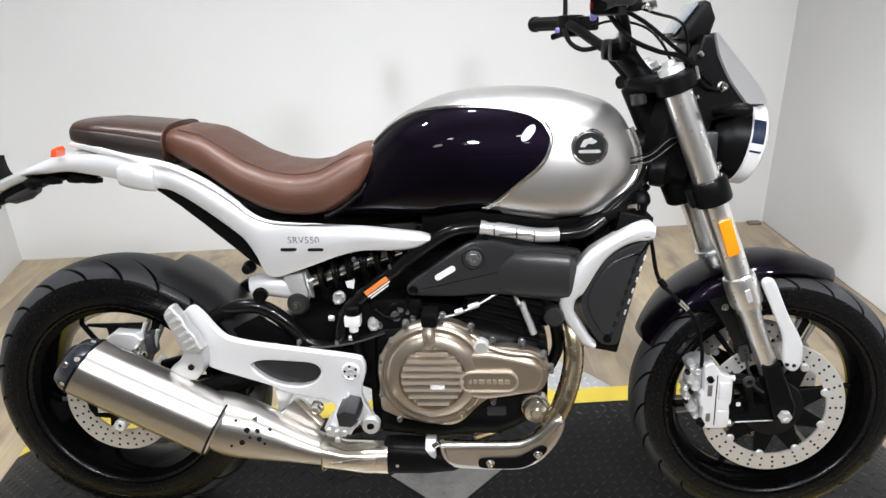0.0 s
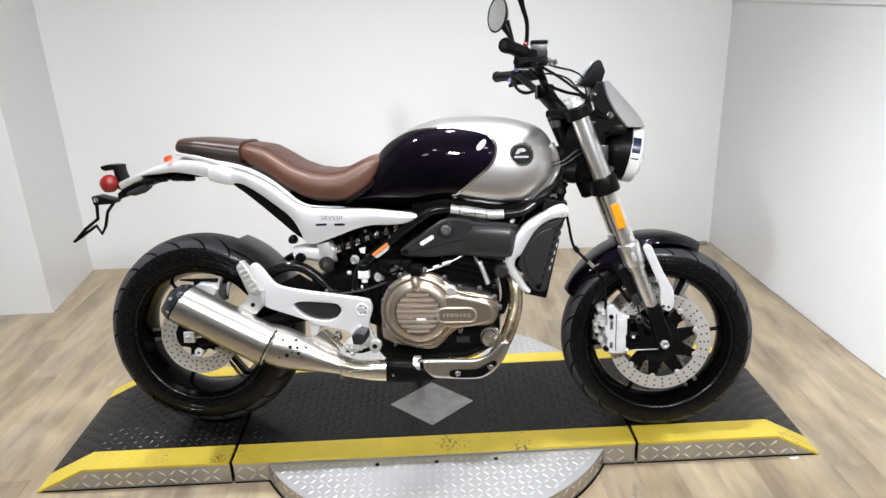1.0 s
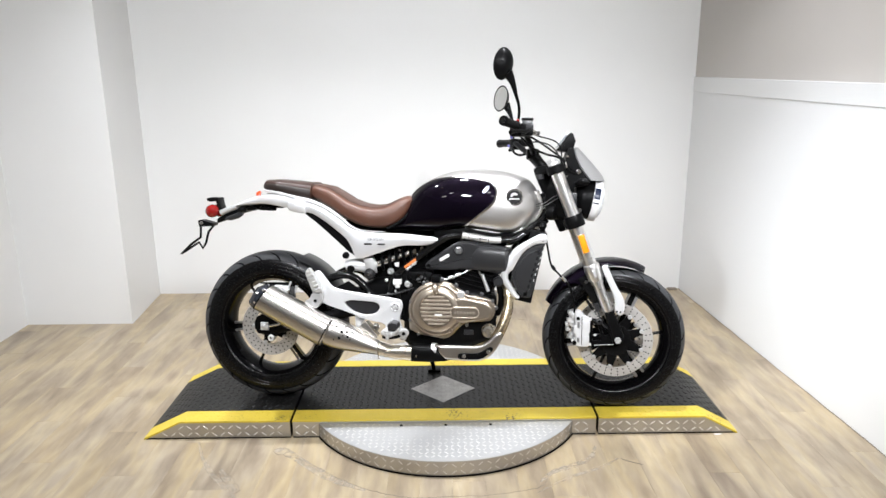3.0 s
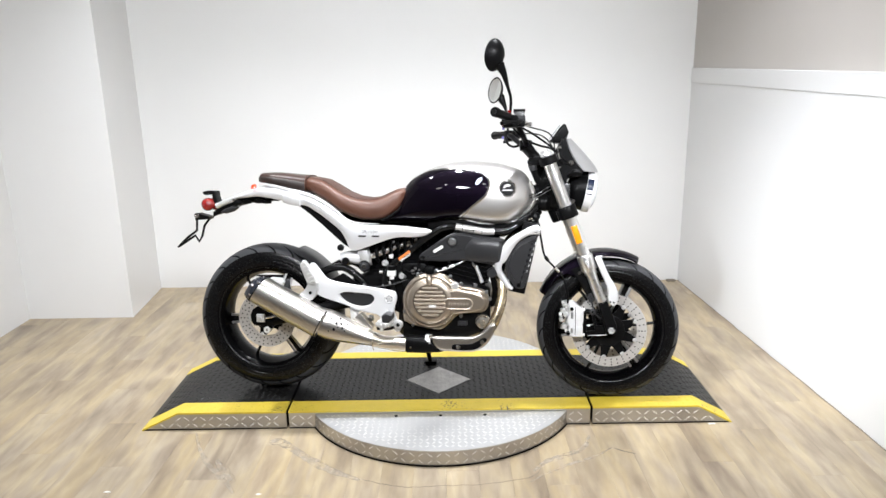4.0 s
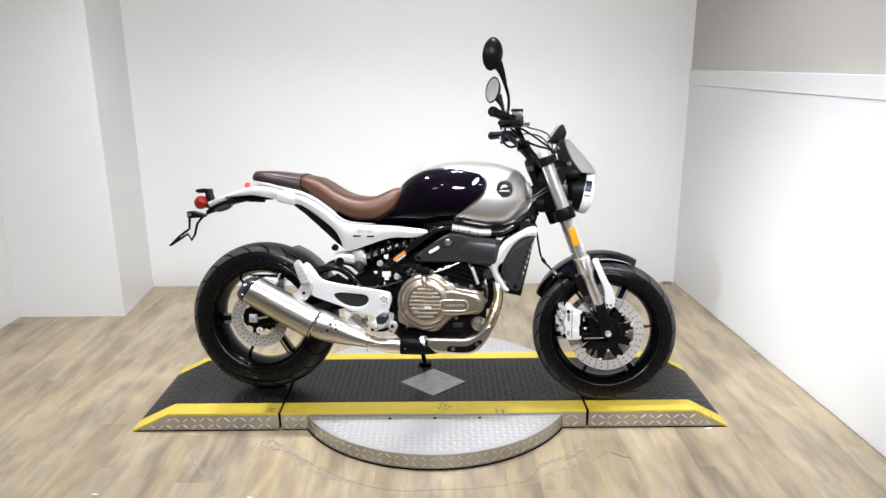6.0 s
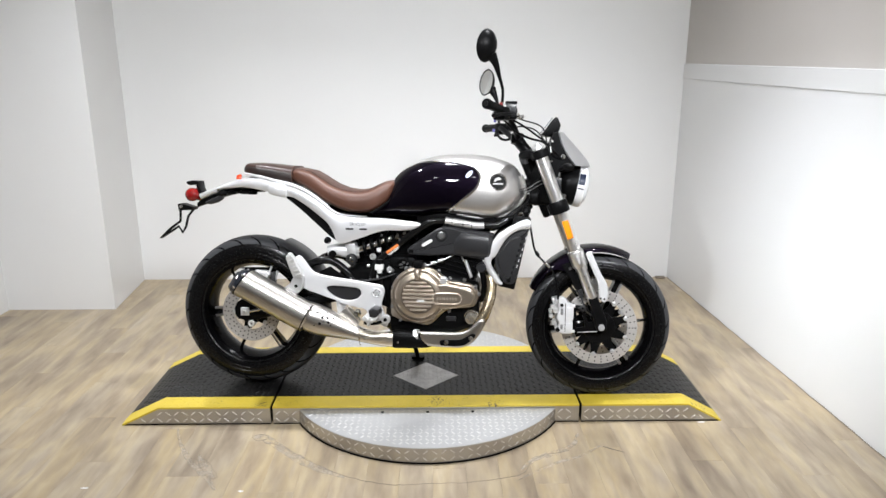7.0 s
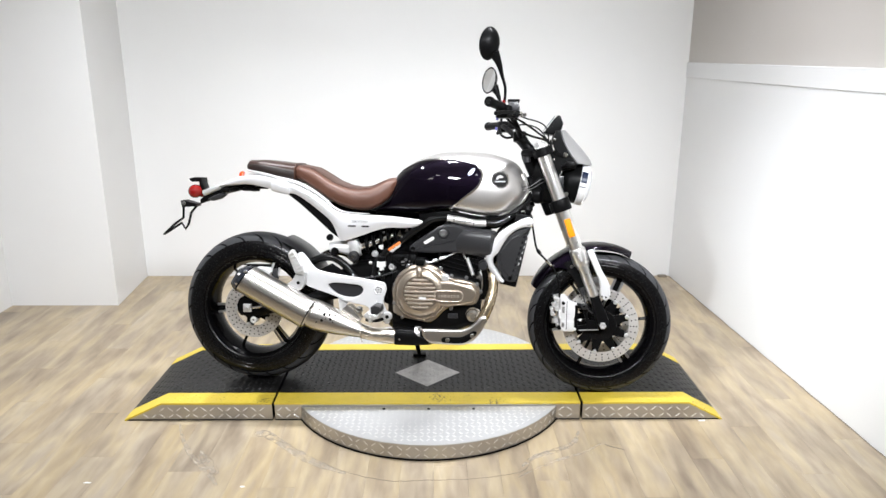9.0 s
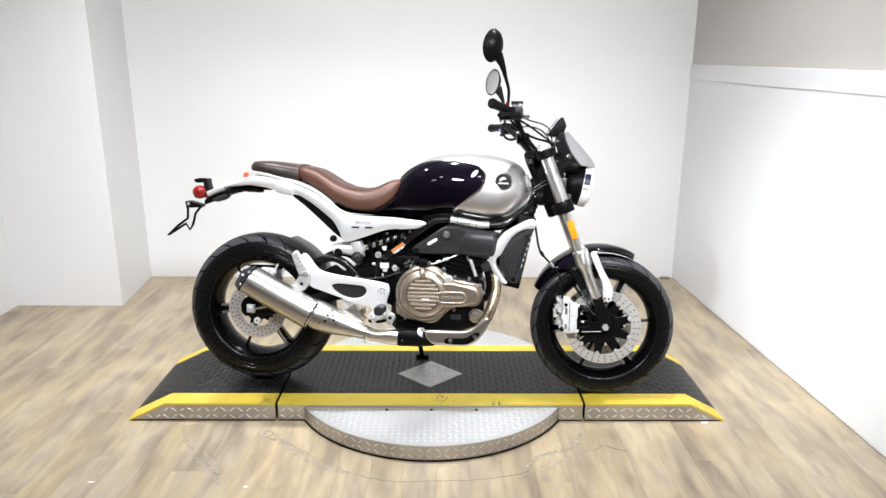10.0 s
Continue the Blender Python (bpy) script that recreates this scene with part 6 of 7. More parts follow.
part("radiator_hose", tube([(1.13, -0.09, 0.765), (1.09, -0.10, 0.752), (1.04, -0.10, 0.735), (0.99, -0.09, 0.70)], 0.012, 10, 4), M_BLACK, rad)

# ---- fork, clamps, headlight ----
T, Bm = Vector((1.188, 0, 1.040)), Vector((1.447, 0, 0.372))


def leg(t, y):
    p = T.lerp(Bm, t)
    return (p.x, y, p.z)


for s in (-1, 1):
    y = s * 0.103
    fk = part("fork_leg", lathe([(0, 0), (0.022, 0), (0.0265, 0.004), (0.027, 0.02), (0.027, 0.25), (0.0255, 0.252), (0.0255, 0.52), (0, 0.52)], leg(0.02, y), leg(1, y), 32), M_FORK, bike, "satin silver upside-down fork leg")
    part("fork_collar", lathe([(0.026, 0), (0.031, 0.003), (0.033, 0.01), (0.033, 0.062), (0.030, 0.070), (0.026, 0.072)], leg(0.625, y), leg(1, y), 32), M_FORK, fk)
    part("collar_notch", box(-0.006, 0.006, -0.002, 0.002, -0.014, 0.014, 0.001, 1, None, Matrix.Translation(leg(0.68, y - 0.033)) @ pose(0, 0, 0, 0, -21, 0)), M_CAST, fk)
    part("stanchion", lathe([(0, 0), (0.021, 0), (0.021, 0.165), (0.019, 0.17), (0, 0.17)], leg(0.72, y), leg(1, y), 28), M_FORK, fk)
    part("fork_cap", lathe([(0, -0.012), (0.012, -0.012), (0.014, -0.004), (0.024, 0), (0.026, 0.012)], leg(0.0, y), leg(1, y), 24), M_CAST, fk)
    part("fork_foot", plate([(1.410, 0.425), (1.447, 0.434), (1.468, 0.385), (1.490, 0.330), (1.488, 0.302), (1.468, 0.289), (1.447, 0.298), (1.430, 0.355)], y - 0.024, y + 0.024, (), 0.010, 3), M_BLACK, fk, "black fork foot")
part("fork_reflector", box(-0.013, 0.013, -0.005, 0.005, -0.038, 0.038, 0.003, 2, None, Matrix.Translation(leg(0.497, -0.132)) @ pose(0, 0, 0, 0, -19, 0)), M_AMBER, bike, "amber reflector on the fork leg")
up = part("upper_clamp", box(1.132, 1.186, -0.085, 0.085, 0.994, 1.020, 0.010, 3), M_BLACK, bike, "black fork clamps")
for s in (-1, 1):
    part("clamp_ring", lathe([(0.027, 0.0), (0.036, 0.0), (0.039, 0.004), (0.039, 0.030), (0.035, 0.034), (0.027, 0.034)], leg(0.022, s * 0.103), leg(1, s * 0.103), 32), M_BLACK, up)
    part("ring_arm", tube([(1.175, s * 0.10, 1.010), (1.150, s * 0.085, 1.008), (1.125, s * 0.06, 1.005)], [0.018, 0.018, 0.014], 12, 3, None, True, 0.8), M_BLACK, up)
part("clamp_nut", bolt((1.155, -0.02, 1.015), (1.150, -0.02, 1.04), 0.016), M_CAST, up)
part("ignition_boss", rod((1.140, -0.075, 0.968), (1.136, -0.075, 0.990), 0.016), M_GREYPLASTIC, up)
lo = Matrix.Translation(leg(0.362, 0)) @ pose(0, 0, 0, 0, -21, 0)
part("lower_clamp", box(-0.034, 0.030, -0.105, 0.105, -0.020, 0.020, 0.012, 3, None, lo), M_BLACK, up)
for s in (-1, 1):
    part("low_ring", lathe([(0.027, -0.026), (0.036, -0.025), (0.0385, -0.020), (0.0385, 0.020), (0.036, 0.025), (0.027, 0.026)], leg(0.362, s * 0.103), leg(1, s * 0.103), 32), M_BLACK, up)
    part("ring_lug", box(-0.046, -0.030, s * 0.103 - 0.012, s * 0.103 + 0.012, -0.020, 0.020, 0.004, 2, None, lo), M_BLACK, up)
HC, HD = Vector((1.326, 0, 0.890)), Vector((0.982, 0, -0.19))
hl = part("headlight", lathe([(0, -0.045), (0.054, -0.042), (0.075, -0.020), (0.083, 0.0), (0.085, 0.030), (0.080, 0.034), (0, 0.034)], HC, HC + HD, 44), M_BLACK, bike, "round headlight with a silver bezel")
part("bezel", lathe([(0.085, 0.030), (0.088, 0.032), (0.088, 0.056), (0.084, 0.062), (0.076, 0.062), (0.076, 0.030), (0.085, 0.030)], HC, HC + HD, 48), M_SATIN, hl, "silver headlight bezel")
part("lens", lathe([(0.080, 0.054), (0.078, 0.064), (0.064, 0.074), (0.042, 0.080), (0.0, 0.083)], HC, HC + HD, 40), M_GLASS, hl, "clear headlight lens")
part("bezel_window", lathe([(0.0886, 0.032), (0.0886, 0.0565)], HC, HC + HD, 14, None, (0.95, 1.50)), M_NAVY, hl)
part("bezel_mark", lathe([(0.0887, 0.033), (0.0887, 0.056)], HC, HC + HD, 3, None, (1.66, 1.71)), M_NAVY, hl)
part("bracket", plate([(1.235, 0.990), (1.240, 1.05), (1.252, 1.098), (1.272, 1.098), (1.282, 1.058), (1.308, 1.006), (1.342, 0.962), (1.335, 0.945), (1.28, 0.935), (1.27, 0.87), (1.245, 0.86), (1.235, 0.92)], -0.0885, 0.0885, (), 0.005), M_BLACK, hl)
part("bracket_box", box(1.262, 1.288, -0.11, -0.08, 0.860, 0.915, 0.004), M_GREYPLASTIC, hl)
part("bracket_screw", bolt((1.293, -0.085, 1.000), (1.296, -0.10, 1.000), 0.008), M_CHROME, hl)
part("low_screw", bolt((1.302, -0.055, 0.842), (1.304, -0.070, 0.842), 0.010), M_CHROME, hl)
for s in (-1, 1):
    part("front_indicator", tube([(1.285, s * 0.08, 0.950), (1.292, s * 0.12, 0.958), (1.303, s * 0.145, 0.962), (1.322, s * 0.150, 0.960), (1.330, s * 0.150, 0.960)], [0.008, 0.009, 0.013, 0.013, 0.009], 14, 3), M_BLACK, hl)
# fly screen
rows_o, rows_i = [], []
side_pts = curve_points([(1.276, 0, 1.098), (1.286, 0, 1.060), (1.312, 0, 1.010), (1.346, 0, 0.966)], 4)
mid_pts = curve_points([(1.298, 0, 1.102), (1.352, 0, 1.044), (1.396, 0, 0.992), (1.412, 0, 0.962)], 4)
for a, b in zip(side_pts, mid_pts):
    ro, ri = [], []
    for j in range(17):
        v = -1 + 2 * j / 16
        f = math.cos(v * math.pi / 2) ** 0.75 if abs(v) < 1 else 0.0
        c = a.lerp(b, f)
        ro.append((c.x, v * 0.088, c.z))
        ri.append((c.x - 0.0035, v * 0.084, c.z - 0.0015))
    rows_o.append(ro)
    rows_i.append(ri)
bm = bmesh.new()
vs = grid_faces(bm, [o + list(reversed(i)) for o, i in zip(rows_o, rows_i)], wrap_v=True)
bm.faces.new(vs[0])
bm.faces.new(vs[-1])
part("fly_screen", bm, M_SCREENPAINT, bike, "small silver fly screen above the headlight", None, 50)
ga = part("instrument", plate([(1.200, 1.090), (1.214, 1.100), (1.248, 1.148), (1.262, 1.162), (1.272, 1.158), (1.284, 1.128), (1.276, 1.100), (1.24, 1.082)], -0.055, 0.055, (), 0.010, 3), M_BLACK, bike, "black instrument pod behind the fly screen")
part("instrument_stay", tube([(1.255, -0.03, 1.10), (1.250, -0.03, 1.05), (1.23, -0.03, 1.01)], 0.010, 8, 3), M_BLACK, ga)
part("instrument_face", plate([(1.208, 1.100), (1.250, 1.156), (1.247, 1.159), (1.205, 1.103)], -0.048, 0.048, (), 0.001), M_SCREEN, ga)

# ---- front mudguard, caliper, guard ----
rows = []
for k in range(41):
    a = radians(67.5 + 84.5 * k / 40)
    t = k / 40
    rr = 0.328 + 0.016 * math.sin(math.pi * t) ** 0.8
    half = 0.078 * (0.35 + 0.65 * min(1, t / 0.28) ** 0.7) * (0.70 + 0.30 * min(1, (1 - t) / 0.2))
    skirt_d = 0.010 + 0.075 * math.exp(-((t - 0.57) / 0.11) ** 2)
    row = []
    for j in range(17):
        v = -1 + 2 * j / 16
        if abs(v) < 0.72:
            y, d = half * v / 0.72, rr - 0.014 * (abs(v) / 0.72) ** 2.5
        else:
            e = (abs(v) - 0.72) / 0.28
            y, d = math.copysign(half + 0.006 * math.sin(e * 1.5), v), rr - 0.014 - skirt_d * e
        row.append((FW[0] + d * math.cos(a), y, FW[2] + d * math.sin(a)))
    row += [(FW[0] + (math.hypot(p[0] - FW[0], p[2] - FW[2]) - 0.003) * math.cos(a), p[1] * 0.955, FW[2] + (math.hypot(p[0] - FW[0], p[2] - FW[2]) - 0.003) * math.sin(a)) for p in reversed(row)]
    rows.append(row)
bm = bmesh.new()
vs = grid_faces(bm, rows, wrap_v=True)
bm.faces.new(vs[0])
bm.faces.new(vs[-1])
fend = part("front_mudguard", bm, M_PURPLE, bike, "gloss purple-black front mudguard", None, 50)
for s in (-1, 1):
    part("mudguard_stay", plate([(1.30, 0.56), (1.345, 0.575), (1.385, 0.50), (1.405, 0.44), (1.375, 0.43), (1.34, 0.50)], s * 0.084, s * 0.090, (), 0.002), M_BLACKGLOSS, fend)
    part("stay_bolt", bolt((1.335, s * 0.090, 0.545), (1.335, s * 0.098, 0.545), 0.006), M_CHROME, fend)
gd = [(1.394, 0.606), (1.398, 0.618), (1.410, 0.620), (1.420, 0.610), (1.436, 0.575), (1.455, 0.535), (1.476, 0.500), (1.488, 0.470), (1.489, 0.440), (1.484, 0.421), (1.472, 0.414), (1.457, 0.423), (1.450, 0.443), (1.449, 0.468), (1.444, 0.495), (1.428, 0.530), (1.412, 0.565)]
gd = [(p.x, p.z) for p in curve_points([(x, 0, z) for x, z in gd], 3, True)]
for s in (-1, 1):
    part("fork_guard", plate(gd, s * 0.112, s * 0.130, (), 0.008, 3), M_WHITE, bike, "silver-white curved fork guard")
    for x, z in ((1.458, 0.431), (1.472, 0.429)):
        part("guard_screw", rod((x, s * 0.128, z), (x, s * 0.1315, z), 0.0042), M_INK, bike)
fc = [(1.268, 0.412), (1.290, 0.424), (1.322, 0.418), (1.342, 0.402), (1.349, 0.375), (1.345, 0.340), (1.338, 0.300), (1.325, 0.282), (1.298, 0.282), (1.288, 0.300), (1.296, 0.318), (1.285, 0.335), (1.290, 0.360), (1.282, 0.385)]
fc = [(p.x, p.z) for p in curve_points([(x, 0, z) for x, z in fc], 2, True)]
fo = [(1.290, 0.428), (1.309, 0.435), (1.326, 0.412), (1.346, 0.404), (1.351, 0.390), (1.351, 0.345), (1.347, 0.336), (1.349, 0.322), (1.348, 0.290), (1.338, 0.282), (1.298, 0.282),
      (1.291, 0.296), (1.293, 0.330), (1.286, 0.338), (1.286, 0.362), (1.293, 0.370), (1.291, 0.405)]
fo = [(p.x, p.z) for p in curve_points([(x, 0, z) for x, z in fo], 2, True)]
cal = part("front_caliper", plate(fo, -0.132, -0.108, (), 0.006, 3), M_SATIN, bike, "silver four-piston front brake caliper")
part("caliper_half", plate([(x - 0.004, z) for x, z in fc], -0.105, -0.040, (), 0.006), M_CAST, cal)
part("caliper_split", box(1.3165, 1.3190, -0.1328, -0.128, 0.290, 0.408, 0.0008, 1), M_BLACK, cal)
for z0, z1 in ((0.352, 0.392), (0.292, 0.326)):
    part("caliper_land", box(1.322, 1.344, -0.1355, -0.128, z0, z1, 0.003), M_SATIN, cal)
    part("bridge_window", box(1.298, 1.310, -0.1330, -0.128, z0 + 0.006, z1 - 0.006, 0.002, 1), M_SPOKE, cal)
for x, z in ((1.302, 0.400), (1.290, 0.297)):
    part("rubber_plug", bolt((x, -0.125, z), (x, -0.141, z), 0.0075), M_BLACK, cal)
for x, z, r in ((1.268, 0.388, 0.011), (1.262, 0.350, 0.009), (1.276, 0.322, 0.012), (1.270, 0.418, 0.008), (1.282, 0.408, 0.010), (1.280, 0.372, 0.011), (1.258, 0.370, 0.007), (1.284, 0.303, 0.008)):
    part("piston_boss", lathe([(0, 0.006), (r * 0.45, 0.006), (r * 0.55, 0.009), (r * 0.8, 0.008), (r, 0.003), (r, -0.02)], (x, -0.108, z), (x, -1, z - 0.1), 16), M_CAST, cal)
for x, z in ((1.262, 0.404), (1.262, 0.336), (1.272, 0.358)):
    part("seal_gap", rod((x, -0.100, z), (x, -0.1135, z), 0.005), M_INK, cal)
for z in (0.396, 0.290):
    part("caliper_pin", rod((1.338, -0.118, z), (1.358, -0.118, z - 0.001), 0.0065), M_SATIN, cal)
part("bracket_pin", rod((1.352, -0.110, 0.388), (1.392, -0.110, 0.386), 0.0075), M_BLACK, cal)
gap = [(1.366, 0.374), (1.384, 0.372), (1.398, 0.330), (1.400, 0.306), (1.366, 0.300)]
gap2 = [(1.402, 0.362), (1.424, 0.345), (1.436, 0.328), (1.412, 0.325)]
part("caliper_bracket", plate([(1.345, 0.398), (1.395, 0.392), (1.428, 0.366), (1.456, 0.330), (1.462, 0.300), (1.450, 0.286), (1.38, 0.281), (1.340, 0.284), (1.352, 0.330)], -0.104, -0.094, (gap, gap2), 0.002), M_BLACK, cal)
part("bracket_edge", rod((1.372, -0.106, 0.2835), (1.452, -0.106, 0.288), 0.0016), M_CAST, cal)
part("wheel_sensor", plate([(1.368, 0.456), (1.387, 0.462), (1.397, 0.428), (1.376, 0.422)], -0.100, -0.090, (), 0.002), M_GREYPLASTIC, cal)
for z in (0.450, 0.441, 0.433):
    part("sensor_hole", rod((1.381 + (0.45 - z) * 0.3, -0.099, z), (1.381 + (0.45 - z) * 0.3, -0.1012, z), 0.0025), M_INK, cal)
part("sensor_tag", box(1.371, 1.380, -0.1075, -0.104, 0.322, 0.331, 0.001, 1), M_PAPER, cal, "small white tag")
part("hose_eye", lathe([(0.006, 0), (0.012, 0.002), (0.014, 0.005), (0.012, 0.008), (0.006, 0.010), (0.006, 0)], (1.389, -0.112, 0.386), (1.389, -1, 0.386), 18), M_GREYPLASTIC, cal)
part("brake_hose", tube([(1.165, -0.095, 0.735), (1.175, -0.10, 0.68), (1.190, -0.105, 0.615), (1.225, -0.115, 0.575), (1.262, -0.120, 0.535), (1.283, -0.120, 0.47), (1.288, -0.115, 0.42)], 0.0042, 8, 5), M_BLACK, cal)
part("hose_clip", rod((1.192, -0.106, 0.613), (1.204, -0.109, 0.597), 0.0075), M_BLACK, cal)
part("hose_sleeve", rod((1.232, -0.117, 0.569), (1.250, -0.119, 0.551), 0.0058), M_CHROME, cal)
part("sensor_lead", tube([(1.385, -0.10, 0.428), (1.392, -0.108, 0.400), (1.405, -0.110, 0.372), (1.425, -0.110, 0.357)], 0.0032, 8, 4), M_GREYPLASTIC, cal)

# ---- handlebar and controls; the bar sits a little turned ----
bar = part("handlebar", tube([(0.990, -0.360, 1.184), (1.040, -0.280, 1.171), (1.062, -0.225, 1.158), (1.090, -0.150, 1.116), (1.106, -0.085, 1.084), (1.108, -0.03, 1.074), (1.108, 0.03, 1.072), (1.098, 0.085, 1.076), (1.074, 0.150, 1.098), (1.042, 0.225, 1.128), (1.018, 0.290, 1.136), (0.960, 0.385, 1.138)], 0.0115, 14, 5),
           M_BLACK, bike, "black handlebar with grips, switches and levers")
for s, z0, z1 in ((-1, 1.184, 1.171), (1, 1.138, 1.137)):
    a, b = (Vector((0.986, -0.366, z0 + 0.001)), Vector((1.036, -0.286, z1))) if s < 0 else (Vector((0.965, 0.395, z0 + 0.001)), Vector((1.028, 0.292, z1)))
    gl = (b - a).length
    prof = [(0.0, 0.0), (0.007, 0.0), (0.010, -0.004), (0.018, -0.004), (0.0195, 0.0), (0.0195, 0.010), (0.0165, 0.014)]
    for k in range(7):
        h = 0.02 + (gl - 0.03) * k / 7
        prof += [(0.0172, h), (0.0172, h + 0.010), (0.0162, h + 0.0115), (0.0162, h + 0.0135)]
    prof += [(0.0185, gl - 0.006), (0.0185, gl), (0.0, gl)]
    part("grip", lathe(prof, a, b, 20), M_BLACK, bar, "black rubber grip")
    part("bar_end_hole", rod(a + (a - b).normalized() * 0.0045, a + (a - b).normalized() * 0.0055, 0.009), M_INK, bar)
    part("switch_housing", box(-0.026, 0.026, -0.022, 0.022, -0.024, 0.026, 0.007, 2, None, Matrix.Translation((1.042, s * 0.262, (z1 + (1.148 if s < 0 else 1.128)) / 2 - 0.004)) @ pose(0, 0, 0, 0, 0, s * 30)), M_BLACK, bar)
    part("lever", tube([(1.085, s * 0.225, z1 - 0.006), (1.075, s * 0.28, z1 - 0.018), (1.040, s * 0.34, z1 - 0.022), (1.012, s * 0.385, z1 - 0.030)], [0.010, 0.008, 0.007, 0.008], 10, 4), M_BLACK, bar, "black hand lever")
    part("lever_perch", box(-0.020, 0.030, -0.016, 0.016, -0.014, 0.018, 0.006, 2, None, Matrix.Translation((1.070, s * 0.222, z1 - 0.006)) @ pose(0, 0, 0, 0, 0, s * 30)), M_BLACK, bar)
part("red_switch", box(1.034, 1.046, -0.285, -0.265, 1.186, 1.198, 0.003), M_RED, bar, "red engine stop switch")
part("red_switch", box(1.010, 1.020, -0.272, -0.260, 1.140, 1.154, 0.003), M_RED, bar)
part("violet_switch", box(1.012, 1.022, -0.270, -0.256, 1.124, 1.136, 0.003), M_VIOLET, bar)
part("violet_switch", box(1.002, 1.012, 0.22, 0.24, 1.114, 1.126, 0.003), M_VIOLET, bar, "violet switch")
res = part("brake_reservoir", box(1.058, 1.098, -0.262, -0.205, 1.160, 1.196, 0.005), M_GREYPLASTIC, bar, "rectangular brake fluid reservoir")
part("lid", box(1.055, 1.101, -0.266, -0.202, 1.195, 1.204, 0.003), M_BLACK, res)
part("reservoir_base", box(1.062, 1.100, -0.25, -0.21, 1.138, 1.162, 0.004), M_BLACK, bar)
part("pinch_bolt", bolt((1.066, -0.255, 1.152), (1.064, -0.268, 1.152), 0.009), M_CHROME, bar)
part("banjo", lathe([(0, 0.014), (0.010, 0.012), (0.011, 0), (0.011, -0.01)], (1.098, -0.225, 1.150), (1.2, -0.3, 1.16), 12), M_CHROME, bar)
part("pivot_bolt", bolt((1.112, -0.235, 1.145), (1.126, -0.24, 1.149), 0.007), M_CHROME, bar)
for s in (-1, 1):
    part("riser", tube([(1.158, s * 0.045, 1.012), (1.132, s * 0.045, 1.042), (1.110, s * 0.045, 1.070)], [0.021, 0.021, 0.024], 14, 3), M_BLACK, bar)
    part("riser_cap", box(1.082, 1.134, s * 0.045 - 0.020, s * 0.045 + 0.020, 1.052, 1.096, 0.010), M_BLACK, bar)
part("clamp_screw", bolt((1.104, -0.045, 1.095), (1.106, -0.045, 1.106), 0.008), M_CHROME, bar)
part("choke_loop", tube([(1.02, 0.20, 1.12), (1.03, 0.16, 1.09), (1.055, 0.13, 1.075), (1.085, 0.11, 1.08)], 0.0055, 8, 5), M_BLACK, bar)
for path, r in (([(1.085, -0.23, 1.150), (1.130, -0.21, 1.135), (1.180, -0.16, 1.125), (1.212, -0.11, 1.105), (1.225, -0.08, 1.05), (1.215, -0.06, 0.97)], 0.0045),
                ([(1.075, -0.22, 1.142), (1.125, -0.18, 1.118), (1.180, -0.12, 1.085), (1.232, -0.08, 1.045), (1.248, -0.06, 0.98)], 0.0065),
                ([(1.06, 0.21, 1.115), (1.12, 0.17, 1.135), (1.19, 0.11, 1.115), (1.232, 0.07, 1.05), (1.24, 0.05, 0.96)], 0.005),
                ([(1.05, -0.20, 1.140), (1.10, -0.15, 1.095), (1.16, -0.12, 1.070), (1.215, -0.10, 1.055), (1.275, -0.09, 1.005)], 0.0075),
                ([(1.23, -0.09, 1.06), (1.245, -0.098, 1.02), (1.262, -0.098, 1.000), (1.290, -0.09, 0.992)], 0.004)):
    part("control_cable", tube(path, r * 0.62, 8, 6), M_BLACK, bar)
for p, q in (((1.238, -0.096, 1.040), (1.244, -0.098, 1.015)), ((1.243, -0.098, 1.066), (1.250, -0.098, 1.058)), ((1.245, -0.09, 0.985), (1.248, -0.09, 0.978))):
    part("cable_end", rod(p, q, 0.0055), M_CHROME, bar)
for k in range(4):
    part("loom_wire", tube([(1.120, -0.10, 0.850 + 0.005 * k), (1.160, -0.11, 0.862 + 0.006 * k), (1.20, -0.09, 0.885 + 0.008 * k), (1.235, -0.06, 0.90)], 0.0013, 6, 4), M_BLACK if k % 2 else M_SPOKE, bar)
part("headstock_cover", loft([(1.165, 0.83, 0.98, 0.03), (1.20, 0.80, 1.0, 0.07), (1.245, 0.79, 0.99, 0.075), (1.275, 0.83, 0.96, 0.05)], 18, 2.6, 0), M_BLACK, bar)
part("horn", lathe([(0, 0.02), (0.03, 0.018), (0.036, 0.008), (0.036, -0.012), (0, -0.012)], (1.19, -0.055, 0.835), (1.5, -0.2, 0.80), 20), M_BLACK, bar)


def mirror(y, zc, xc, face, stem):
    """Round mirror: housing, glass and a bent stem."""
    n = Vector(face).normalized()
    c = Vector((xc, y, zc))
    hous = lathe([(0, 0.030), (0.018, 0.026), (0.034, 0.016), (0.045, 0.002), (0.0485, -0.006), (0.0465, -0.009), (0.044, -0.006)], c, c - n, 36, None, (0, 2 * math.pi), 1.26)
    m = part("mirror", hous, M_BLACK, bar, "round black bar mirror")
    part("mirror_glass", lathe([(0, -0.006), (0.0445, -0.006)], c, c - n, 36, None, (0, 2 * math.pi), 1.22), M_MIRROR, m, "mirror glass")
    part("stem", tube(stem, [0.021, 0.012, 0.0065, 0.0055, 0.0055, 0.006], 12, 5), M_BLACK, m)


mirror(-0.330, 1.398, 0.985, (-0.78, 0.78, 0.14), [(1.000, -0.325, 1.365), (1.018, -0.318, 1.330), (1.032, -0.305, 1.285), (1.044, -0.29, 1.245), (1.044, -0.275, 1.205), (1.040, -0.265, 1.180)])
